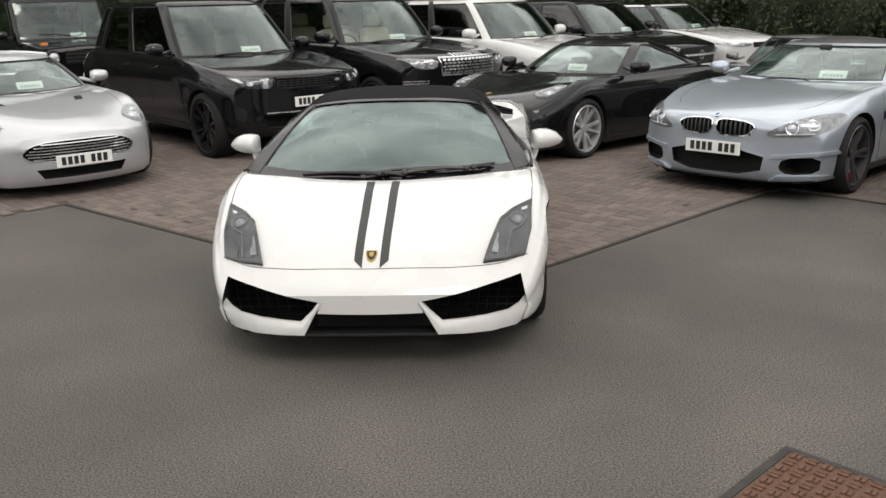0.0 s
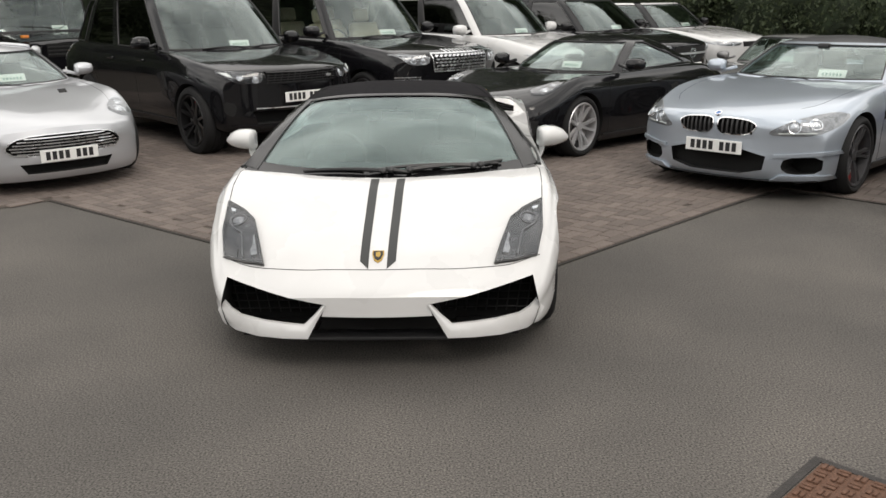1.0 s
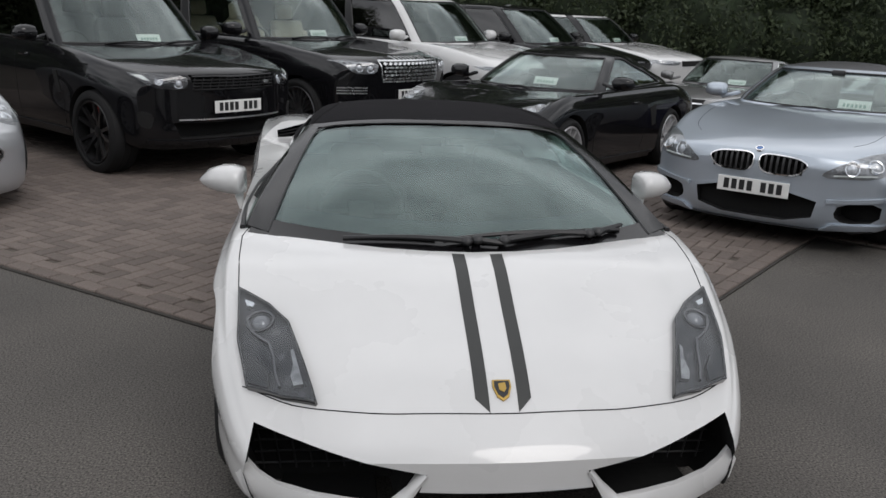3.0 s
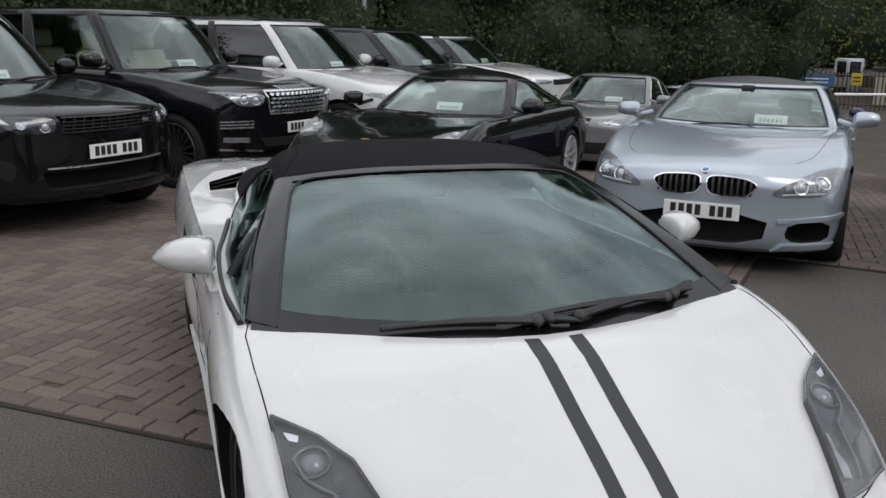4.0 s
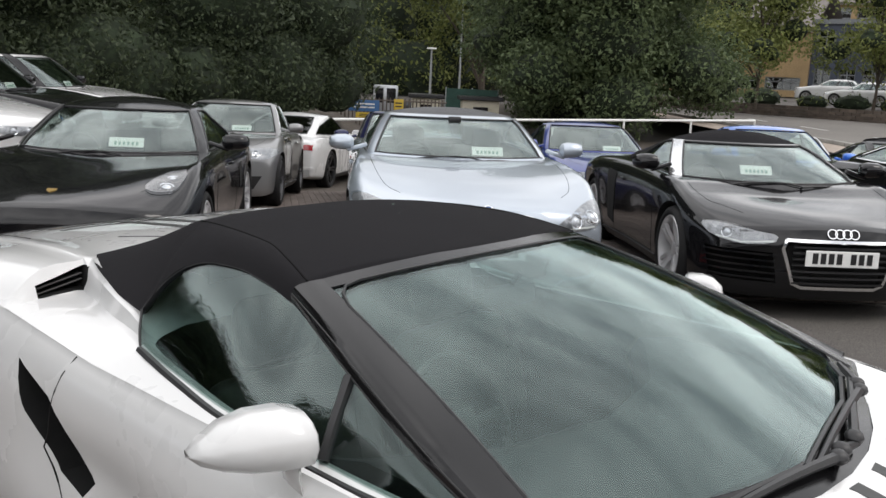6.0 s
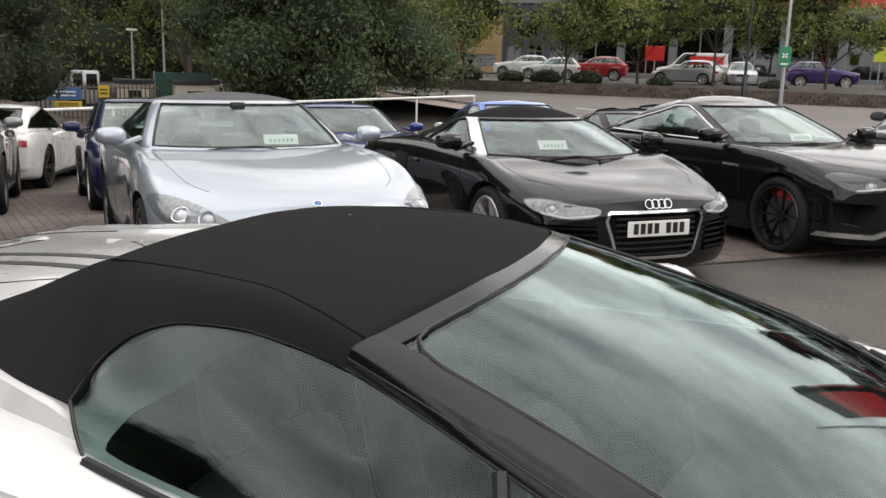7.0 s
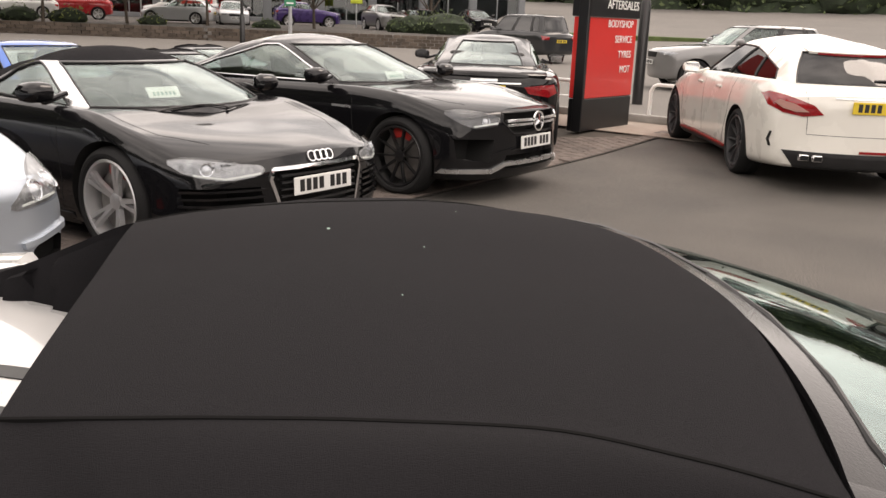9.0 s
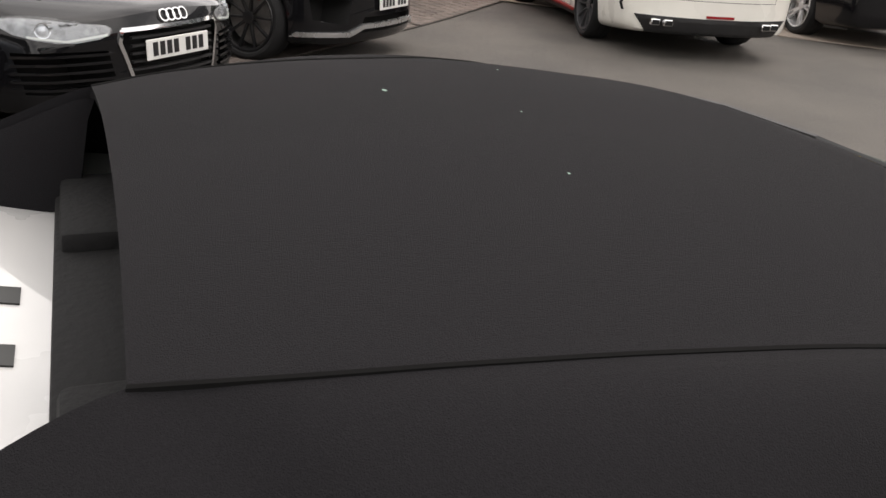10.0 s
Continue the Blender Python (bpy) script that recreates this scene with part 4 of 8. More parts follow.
def hero_glasshouse(car):
    """Screen, door glass and the raised fabric roof with its side sails."""
    L, ob = car["L"], car["ob"]

    def screen(v, s, lift=0.0):
        a = abs(v)
        low = Vector((0.80 * v, 0.908 + 0.285 * a**2, 0.772 + 0.026 * a**4))
        top = Vector((0.60 * v, 1.938 + 0.107 * a**2.4, 1.120 - 0.052 * a**2.6))
        p = low.lerp(top, s)
        swell = 0.030 * math.sin(math.pi * max(0.0, min(1.0, s))) * (1 - 0.4 * a**4) + lift
        return p + Vector((0.25 * v, -0.35, 0.9)) * swell

    edge, cap, base = 0.915, 0.952, 0.085
    vs = [-edge + 2 * edge * i / 28 for i in range(29)]
    ss = [base + (cap - base) * i / 14 for i in range(15)]
    pane = part("windscreen", skin_bm([[[screen(v, q, -0.005) for v in vs] for q in ss]], L, 0.005, both=False), HEROGLASS, ob, smooth=60)
    pane.visible_shadow = False
    # arch over the door glass: pillar foot, header corner, crown of the arch, down to the shoulder
    arch = [(0.818, 1.200, 0.796), (0.778, 1.48, 0.870), (0.715, 1.75, 0.953), (0.665, 1.905, 0.993), (0.617, 2.057, 1.027), (0.602, 2.185, 1.05), (0.594, 2.30, 1.06), (0.597, 2.41, 1.056), (0.615, 2.51, 1.028), (0.652, 2.575, 0.970), (0.695, 2.607, 0.900)]
    waist = [(0.828, 1.20, 0.780), (0.845, 1.6, 0.770), (0.83, 2.0, 0.776), (0.79, 2.28, 0.787), (0.75, 2.52, 0.804)]
    up, down = span(arch, 40), span(waist, 40)
    rows = [[d.lerp(u, k / 8) + Vector((0.012 * math.sin(math.pi * k / 8) - 0.006, 0, 0)) for d, u in zip(down, up)] for k in range(9)]
    for sgn in (1, -1):
        side = [[Vector((p.x * sgn, p.y, p.z)) for p in row] for row in rows]
        g = part("side_window", skin_bm([side], L, 0.005, both=False), SIDEGLASS, ob, smooth=60)
        g.visible_shadow = False
        bm = bmesh.new()
        add_tube(bm, [(p.x * sgn, p.y - L / 2, p.z) for p in up], 0.0022, 6)
        add_tube(bm, [(p.x * sgn, p.y - L / 2, p.z) for p in span([arch[-1], (0.728, 2.563, 0.85), waist[-1]], 6)], 0.004, 6)
        part("window_seal", bm, PLASTIC, g)
        bm = bmesh.new()
        add_tube(bm, [(p.x * sgn + 0.004 * sgn, p.y - L / 2, p.z + 0.014) for p in down], 0.011, 6)
        part("waist_seal", bm, PLASTIC, g)
    # screen frame and outer pillars
    foot = span(arch[:5], 16)
    side = []
    for i in range(17):
        a, b = screen(1.0, i / 16), foot[i]
        side.append([screen(edge, i / 16), screen(0.96, i / 16, 0.003), a + Vector((0, 0, 0.002)), a.lerp(b, 0.35) + Vector((0.008, 0, 0.010)), a.lerp(b, 0.7) + Vector((0.009, 0, 0.006)), b])
    head = [[screen(v, q) for v in [i / 16 * edge for i in range(17)] + [0.96, 1.0]] for q in (cap, 0.975, 1.0)]
    low = [[screen(v, q) for v in [i / 16 for i in range(17)]] for q in (-0.05, 0.0, base)]
    frame_bm = skin_bm([side, head, low], L, 0.02)
    skin_grids = [[[screen(v / 20, q / 10) for v in range(21)] for q in range(-1, 11)], side, rows]
    part("windscreen_frame", frame_bm, APILLAR, ob, "glossy black windscreen frame")
    for sgn in (1, -1):
        bm = bmesh.new()
        turn = [(0.0, cap + 0.003), (0.30, cap + 0.003), (0.60, cap + 0.003), (0.80, cap + 0.002), (0.865, cap - 0.010), (0.900, cap - 0.042), (edge + 0.003, cap - 0.10), (edge + 0.004, 0.65), (edge + 0.004, 0.42), (edge + 0.004, 0.2), (edge + 0.004, 0.0)]
        add_tube(bm, [(p.x * sgn, p.y - L / 2, p.z) for p in (screen(v, q, 0.0005) for v, q in turn)], 0.004, 5)
        add_tube(bm, [(p.x * sgn, p.y - L / 2, p.z) for p in (screen(1.0, q / 12).lerp(foot[min(16, round(q / 12 * 16))], 0.66) + Vector((0.008, 0, 0.007)) for q in range(13))], 0.0016, 5)
        part("screen_seal", bm, PLASTIC, ob)
    # fabric roof between the seams
    seam = [(0.583, 2.040, 1.072), (0.540, 2.17, 1.099), (0.496, 2.30, 1.113), (0.470, 2.45, 1.115), (0.448, 2.57, 1.112), (0.424, 2.68, 1.105), (0.394, 2.772, 1.094)]
    seam_pts = span(seam, 36)
    mid_z = mono([(1.88, 1.117), (1.938, 1.121), (2.1, 1.134), (2.3, 1.144), (2.45, 1.147), (2.6, 1.140), (2.7, 1.128), (2.80, 1.108)])
    roof = []
    for i, sp in enumerate(seam_pts):
        k = i / 36
        row = []
        for j in range(15):
            q = (j / 14) ** 0.85
            x = sp.x * q
            u0 = screen(min(1.0, x / 0.60), 1.0).y - 0.004
            u1 = 2.764 + 0.004 * q**2
            u = u0 + (u1 - u0) * k
            u += (sp.y - (u0 + (u1 - u0) * k)) * q**3
            z = mid_z(u) - 0.005 * (1 - q) + (sp.z - mid_z(sp.y)) * q**2.4
            row.append(Vector((x, u, z + 0.004)))
        roof.append(row)
    lip = [[p + Vector((0, -0.012, -0.012)) for p in roof[0]], roof[0]]
    # fabric sails beside the rear window
    inner = seam + [(0.405, 2.87, 1.055), (0.435, 2.96, 1.012), (0.475, 3.05, 0.975), (0.55, 3.10, 0.950)]
    outer = [(0.619, 2.057, 1.027), (0.604, 2.185, 1.052), (0.596, 2.30, 1.062), (0.60, 2.42, 1.056), (0.618, 2.51, 1.030), (0.655, 2.576, 0.972), (0.698, 2.612, 0.898), (0.697, 2.71, 0.915), (0.672, 2.85, 0.942), (0.635, 2.985, 0.958), (0.580, 3.095, 0.950)]
    a, b = span(inner, 60), span(outer, 60)
    band = []
    for i in range(61):
        fade = 1.0 if i < 36 else 1.0 - 0.75 * (i - 36) / 24
        # cushion of the cloth over the side rail
        puff = 0.020 * min(1.0, 0.35 + i / 22) * fade
        row = []
        for j in range(10):
            q = j / 9
            row.append(a[i].lerp(b[i], q) + Vector((0.62, 0, 0.78)) * puff * math.sin(math.pi * q ** 0.8) + Vector((0, 0, 0.004 * (1 - q))))
        band.append(row)
    fall = span([(0.388, 2.80, 0.93), (0.400, 2.90, 0.93), (0.435, 2.98, 0.93), (0.475, 3.06, 0.93), (0.55, 3.11, 0.93)], 24)
    sail = [[a[36 + i].lerp(fall[i], q / 4) + Vector((0, 0, 0.004 * (1 - q / 4))) for q in range(5)] for i in range(25)]
    top = part("soft_top", skin_bm([roof, lip, band, sail], L, 0.018), FABRIC, ob, "raised black fabric roof", smooth=50)
    # rear window, upright behind the seats
    rear = [[p + Vector((0, -0.006 - 0.035 * q, -0.010 + (0.900 - p.z) * q)) for p in roof[-1]] for q in (0.0, 0.12, 0.3, 0.55, 0.8, 1.0)]
    part("rear_window", skin_bm([rear], L, 0.006), FABRIC, ob, "dark upright rear window surround")
    glass_rows = [[p + Vector((0, 0.004, 0.004)) for p in row[:11]] for row in rear[2:5]]
    part("rear_glass", skin_bm([glass_rows], L), FRIT, ob)
    # dark tray between the rear window and the engine cover
    bm = bmesh.new()
    add_box(bm, (0.80, 0.115, 0.03), Matrix.Translation((0, 2.772 - L / 2, 0.938)), 0.006, 2)
    for x in (0.285, -0.285):
        add_box(bm, (0.23, 0.10, 0.05), Matrix.Translation((x, 2.772 - L / 2, 0.952)), 0.010, 2)
    part("roof_tray", bm, RUBBER, ob, "dark plastic tray behind the rear window")
    for sgn in (1, -1):
        bm = bmesh.new()
        add_tube(bm, [(sgn * p.x, p.y - L / 2, p.z + 0.0035) for p in seam_pts], 0.0028, 5)
        part("roof_seam", bm, SEAM, top)
    tree_bm = skin_bm(skin_grids + [roof, band], L)
    car["skin_tree"] = car["cabin_tree"] = bvh(tree_bm)
    tree_bm.free()
    hole = [(p.x - 0.035, p.y - 0.012) for p in down] + [(0.60, 2.54), (0.3, 2.55), (0.0, 2.55)]
    nose = [(0.78 * v, 0.918 + 0.285 * v**2) for v in (0.0, 0.2, 0.4, 0.6, 0.8, 0.95)]
    half = nose + hole
    return half + [(-x, u) for x, u in half[-2:0:-1]]


def white_sports_car(m):
    """The white open two-seater with its black fabric roof raised."""
    L = 4.35
    ob = thing("sports_car", "white wedge-shaped sports car with raised black fabric roof", "car", m=m)
    car = {"L": L, "ob": ob, "paint": WHITE, "trim": APILLAR, "gasket": PLASTIC, "roof_name": "soft_top"}
    top = [(0.12, 0.385), (0.14, 0.410), (0.19, 0.450), (0.308, 0.540), (0.6, 0.672), (0.885, 0.776), (1.25, 0.80), (1.8, 0.82), (2.45, 0.845), (2.63, 0.895), (2.85, 0.948), (2.98, 0.967), (3.15, 0.965), (3.7, 0.92), (4.15, 0.85), (4.3, 0.80), (4.35, 0.70)]
    sh = [(0.12, 0.335), (0.15, 0.37), (0.22, 0.43), (0.33, 0.508), (0.70, 0.677), (0.95, 0.750), (1.27, 0.790), (1.8, 0.790), (2.5, 0.797), (2.72, 0.820), (3.0, 0.848), (3.35, 0.880), (3.6, 0.880), (4.05, 0.845), (4.28, 0.78), (4.35, 0.64)]
    hw = [(0.12, 0.74), (0.16, 0.778), (0.22, 0.812), (0.35, 0.858), (0.5, 0.893), (0.7, 0.916), (0.93, 0.932), (1.5, 0.925), (2.3, 0.925), (2.9, 0.945), (3.45, 0.957), (4.0, 0.945), (4.25, 0.92), (4.35, 0.87)]
    bot = [(0.12, 0.24), (0.14, 0.19), (0.18, 0.168), (0.5, 0.135), (3.7, 0.13), (4.2, 0.2), (4.35, 0.3)]
    # the flank tucks in before the side intake; behind the doors a trough leads into the shoulder scoops
    tuck = mono([(0, 0.012), (1.6, 0.016), (2.2, 0.030), (2.52, 0.052), (2.74, 0.046), (2.88, 0.004), (4.35, 0.0)])
    trough = mono([(2.3, 0.806), (2.5, 0.814), (2.65, 0.838), (2.85, 0.856), (3.015, 0.862), (3.045, 0.944), (3.3, 0.938), (3.7, 0.905), (4.1, 0.862), (4.35, 0.70)])
    fairing = mono([(2.3, 0.815), (2.5, 0.835), (2.62, 0.892), (2.71, 0.922), (2.85, 0.944), (2.98, 0.962), (3.15, 0.962), (3.7, 0.915), (4.1, 0.862), (4.35, 0.70)])

    foot = mono([(2.3, 0.715), (2.6, 0.722), (2.71, 0.718), (2.85, 0.695), (2.98, 0.668), (3.05, 0.655), (4.35, 0.62)])
    deep = mono([(2.3, 0.810), (2.5, 0.822), (2.65, 0.850), (2.85, 0.866), (3.015, 0.872), (3.045, 0.956), (3.3, 0.946), (3.7, 0.910), (4.1, 0.862), (4.35, 0.70)])

    def shape(u, w, bot, sh, top):
        h, rise, t = sh - bot, top - sh, tuck(u)
        k = max(0.0, min(1.0, (u - 1.25) / 0.6))
        k = k * k * (3 - 2 * k)
        b = max(0.0, min(1.0, (u - 2.25) / 0.3))

        def mix(p, q):
            return p + (q - p) * k

        low, wall = sh + rise * 0.30, sh + rise * 0.52
        pts = [(0, bot), (0.45 * w, bot), (0.80 * w, bot), (0.905 * w, bot + 0.02), (0.955 * w, bot + 0.10 * h), (0.985 * w - 0.6 * t, bot + 0.30 * h), (0.995 * w - t, bot + 0.52 * h), (1.0 * w - 0.4 * t, bot + 0.74 * h), (mix(0.975, 0.972) * w, bot + 0.90 * h), (mix(0.945, 0.940) * w, mix(bot + 0.955 * h, sh - 0.008)), (mix(0.915, 0.930) * w, sh), (0.82 * w, low + (trough(u) - low) * b), (0.75 * w + (foot(u) - 0.75 * w) * b, low + rise * 0.1 + (deep(u) - low - rise * 0.1) * b), (0.70 * w + (foot(u) - 0.035 - 0.70 * w) * b, wall + (fairing(u) - wall) * b), (0.5 * w, sh + rise * 0.8125), (0.22 * w, top - rise * 0.02), (0, top)]
        return catmull(pts, 3)

    us = [0.12, 0.128, 0.14, 0.16, 0.19, 0.23, 0.28, 0.34, 0.42] + [0.42 + 2.5 * i / 27 for i in range(1, 28)] + [2.97, 3.005, 3.018, 3.032, 3.048, 3.07, 3.12, 3.2] + [3.29 + 0.63 * i / 7 for i in range(8)] + [L - q for q in (0.36, 0.28, 0.2, 0.13, 0.07, 0.03, 0.012, 0)]
    body = Body(L, top, sh, hw, bot, 0.26, 0.12, bow_power=2.0, stations=us, shape=shape)
    car["tree"] = bvh(body.bm)
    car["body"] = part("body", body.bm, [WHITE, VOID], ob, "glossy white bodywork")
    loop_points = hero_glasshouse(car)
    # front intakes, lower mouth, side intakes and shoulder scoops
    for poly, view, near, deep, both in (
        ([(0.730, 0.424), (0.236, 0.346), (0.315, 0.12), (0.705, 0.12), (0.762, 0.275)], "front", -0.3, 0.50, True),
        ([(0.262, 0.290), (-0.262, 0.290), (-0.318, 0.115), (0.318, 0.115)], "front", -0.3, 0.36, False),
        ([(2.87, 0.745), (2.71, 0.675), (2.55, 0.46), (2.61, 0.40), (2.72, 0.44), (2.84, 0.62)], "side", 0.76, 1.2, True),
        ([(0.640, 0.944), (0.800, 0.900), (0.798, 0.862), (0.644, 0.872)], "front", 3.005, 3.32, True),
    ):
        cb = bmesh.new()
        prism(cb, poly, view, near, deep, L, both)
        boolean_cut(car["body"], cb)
    cb = arch_cutters(car, (0.90, 3.46), (0.32, 0.34), 0.95, depth=0.30, gap=0.018)
    loop = loop_points
    lo = [cb.verts.new((x, y - L / 2, 0.36)) for x, y in loop]
    hi = [cb.verts.new((x, y - L / 2, 1.5)) for x, y in loop]
    n = len(lo)
    for i in range(n):
        cb.faces.new((lo[i], lo[(i + 1) % n], hi[(i + 1) % n], hi[i]))
    cb.faces.new(lo[::-1])
    cb.faces.new(hi)
    boolean_cut(car["body"], cb)
    add_wheels(car, (0.90, 3.46), (0.880, 0.925), 0.318, 0.235, (DARKALLOY, 5, "double", PLASTIC, 0.76), (0.34, 0.295))
    # bright fins round the intakes, mesh deep inside
    for sgn in (1, -1):
        upper = [(0.243, 0.140, 0.350), (0.290, 0.150, 0.292), (0.345, 0.163, 0.236), (0.44, 0.190, 0.236), (0.55, 0.225, 0.239), (0.665, 0.282, 0.247), (0.715, 0.300, 0.275), (0.748, 0.312, 0.310)]
        lower = [(0.232, 0.126, 0.342), (0.276, 0.130, 0.27), (0.325, 0.136, 0.178), (0.45, 0.172, 0.168), (0.58, 0.220, 0.163), (0.705, 0.306, 0.163), (0.757, 0.296, 0.212), (0.786, 0.322, 0.262)]
        rows = [[Vector((sgn * p[0], p[1] - L / 2, p[2])) for p in upper], [Vector((sgn * (p[0] + q[0]) / 2, (p[1] + q[1]) / 2 - 0.008 - L / 2, (p[2] + q[2]) / 2)) for p, q in zip(upper, lower)], [Vector((sgn * p[0], p[1] + 0.004 - L / 2, p[2])) for p in lower]]
        bm = bmesh.new()
        add_grid(bm, [[p + Vector((0, 0.018, 0.002)) for p in rows[0]]] + rows + [[p + Vector((0, 0.10, -0.004)) for p in rows[2]]])
        bmesh.ops.recalc_face_normals(bm, faces=bm.faces)
        part("intake_fin", bm, WHITE, ob, smooth=50)
        bm = bmesh.new()
        for i in range(9):
            x = 0.31 + i * 0.05
            add_tube(bm, [(sgn * x, 0.46 - L / 2, 0.2), (sgn * (x + 0.03), 0.46 - L / 2, 0.40)], 0.004, 4)
        for i in range(5):
            add_tube(bm, [(sgn * 0.3, 0.46 - L / 2, 0.22 + i * 0.04), (sgn * 0.74, 0.46 - L / 2, 0.22 + i * 0.04)], 0.004, 4)
        part("intake_mesh", bm, PLASTIC, ob)
        # black plate added under the opening so that it stays dark
        bm = bmesh.new()
        add_box(bm, (0.30, 0.24, 0.012), Matrix.Translation((sgn * 0.51, 0.40 - L / 2, 0.150)), 0.004, 1)
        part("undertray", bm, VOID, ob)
    bm = bmesh.new()
    add_box(bm, (0.66, 0.10, 0.016), Matrix.Translation((0, 0.215 - L / 2, 0.168)), 0.005, 2)
    part("front_splitter", bm, PLASTIC, ob)
    # bonnet stripes run on over the engine cover
    for sgn in (1, -1):
        panel(car, "stripe", [(sgn * x + 0.016 * (u - 0.25), u) for x, u in ((0.043, 0.235), (0.046, 0.895), (0.090, 0.90), (0.084, 0.272))], "top", STRIPE, 0.0022, 0.004, label="charcoal bonnet stripe")
        panel(car, "stripe", [(sgn * x, u) for x, u in ((0.045, 2.86), (0.045, 4.28), (0.085, 4.28), (0.085, 2.86))], "top", STRIPE, 0.0022, 0.004, label="charcoal stripe on the engine cover")
    panel(car, "badge", [(-0.027, 0.322), (0.027, 0.322), (0.028, 0.300), (0.018, 0.273), (0, 0.262), (-0.018, 0.273), (-0.028, 0.300)], "top", GOLD, 0.006, 0.008, label="small gold shield badge", cell=0.02)
    panel(car, "badge_face", [(-0.022, 0.317), (0.022, 0.317), (0.023, 0.300), (0.014, 0.278), (0, 0.269), (-0.014, 0.278), (-0.023, 0.300)], "top", INK, 0.008, 0.003, cell=0.02)
    panel(car, "badge_charge", [(-0.011, 0.308), (0.010, 0.311), (0.012, 0.294), (0.004, 0.282), (-0.01, 0.289)], "top", GOLD, 0.010, 0.003, cell=0.02)
    lamp = [(0.803, 0.765), (0.70, 0.672), (0.637, 0.590), (0.546, 0.318), (0.65, 0.360), (0.750, 0.415), (0.788, 0.56)]
    headlight(car, lamp, "top", [(0.728, 0.622, 0.040)], SMOKED, brow=None, ring=GREYALLOY, lens=LAMPLENS, soft=0, label="smoked grey headlight under a clear cover")
    panel(car, "lamp_contour", strip([(0.770, 0.640), (0.752, 0.585), (0.722, 0.552), (0.694, 0.528), (0.678, 0.480), (0.668, 0.425), (0.655, 0.385)], 0.006), "top", GREYALLOY, 0.0165, 0.004, both=True, cell=0.03)
    panel(car, "lamp_strip", [(0.618, 0.490), (0.626, 0.482), (0.616, 0.440), (0.622, 0.405), (0.612, 0.375), (0.584, 0.372), (0.598, 0.420)], "top", REFLECTOR, 0.0165, 0.004, both=True, cell=0.03)
    # bright sliver painted in as the highlight at the lamp's upper corner
    panel(car, "lamp_glint", [(0.782, 0.712), (0.748, 0.690), (0.752, 0.674), (0.772, 0.684)], "top", SATIN, 0.0165, 0.004, both=True, cell=0.03)
    panel(car, "lamp_corner", [(0.752, 0.425), (0.686, 0.388), (0.690, 0.432), (0.722, 0.480), (0.770, 0.520)], "top", LAMPDARK, 0.0165, 0.004, both=True, cell=0.03)
    for p, q in zip(lamp, lamp[1:] + lamp[:1]):
        panel(car, "lamp_edge", strip([p, q], 0.006), "top", FRIT, 0.0205, 0.004, both=True, cell=0.03)
    lid = mono([(-0.77, 0.430), (-0.65, 0.352), (-0.546, 0.308), (-0.3, 0.252), (0.0, 0.232), (0.3, 0.252), (0.546, 0.308), (0.65, 0.352), (0.77, 0.430)])
    shut_line(car, [(-0.77 + 0.0385 * i, lid(-0.77 + 0.0385 * i)) for i in range(41)], "top", both=False, width=0.005)
    shut_line(car, [(0.806, 0.735), (0.822, 0.95), (0.826, 1.12), (0.80, 1.25)], "top", width=0.005)
    shut_line(car, [(1.42, 0.76), (1.36, 0.55), (1.38, 0.2), (2.62, 0.2), (2.78, 0.5), (2.62, 0.80)], "side")
    shut_line(car, [(0.55, 3.62), (0.52, 4.2), (-0.52, 4.2), (-0.55, 3.62)], "top", both=False, width=0.008)
    panel(car, "sill", [(1.30, 0.125), (3.06, 0.125), (3.04, 0.20), (1.32, 0.19)], "side", WHITE, 0.02, 0.03, both=True, cell=0.2)
    # engine cover slots
    for i in range(4):
        panel(car, "engine_slot", strip([(-0.36, 3.78 + i * 0.11), (0.36, 3.78 + i * 0.11)], 0.02), "top", VOID, 0.0015, 0.006, cell=0.15)
    shut_line(car, [(0.19, 3.14), (0.345, 3.37)], "top", width=0.006)
    # slats in the shoulder scoops
    for sgn in (1, -1):
        for i in range(2):
            bm = bmesh.new()
            add_box(bm, (0.150, 0.045, 0.006), Matrix.Translation((sgn * 0.722, 3.06 - L / 2, 0.884 + i * 0.018)) @ Matrix.Rotation(sgn * radians(12), 4, "Y"), 0.002, 1)
            part("scoop_vane", bm, PLASTIC, ob)
    # mirrors
    for sgn in (1, -1):
        bm = bmesh.new()
        pts = []
        # wedge-shaped housing: deep and tall inboard, a low point outboard
        for sx, front, back, lowz, highz in ((0.0, 0.080, 0.030, -0.046, 0.046), (0.04, 0.092, 0.036, -0.052, 0.055), (0.22, 0.102, 0.040, -0.054, 0.062), (0.5, 0.098, 0.040, -0.052, 0.058), (0.74, 0.076, 0.036, -0.046, 0.040), (0.92, 0.044, 0.030, -0.036, 0.010), (1.0, 0.016, 0.020, -0.024, -0.008)):
            mid = (lowz + highz) / 2
            ring = [(-front * 0.60, highz - 0.006), (-front * 0.25, highz), (back * 0.7, highz - 0.002), (back, highz - 0.012), (back, lowz + 0.012), (back * 0.7, lowz), (-front * 0.45, lowz + 0.004), (-front * 0.85, lowz * 0.55), (-front, mid), (-front * 0.9, mid + (highz - mid) * 0.55)]
            pts.append([(sgn * (sx - 0.5) * 0.215, y * 0.95 + 0.05 * sx, z * 1.06) for y, z in ring])
        vs = add_grid(bm, pts, close=True)
        bm.faces.new(vs[0])
        bm.faces.new(vs[-1])
        arm = []
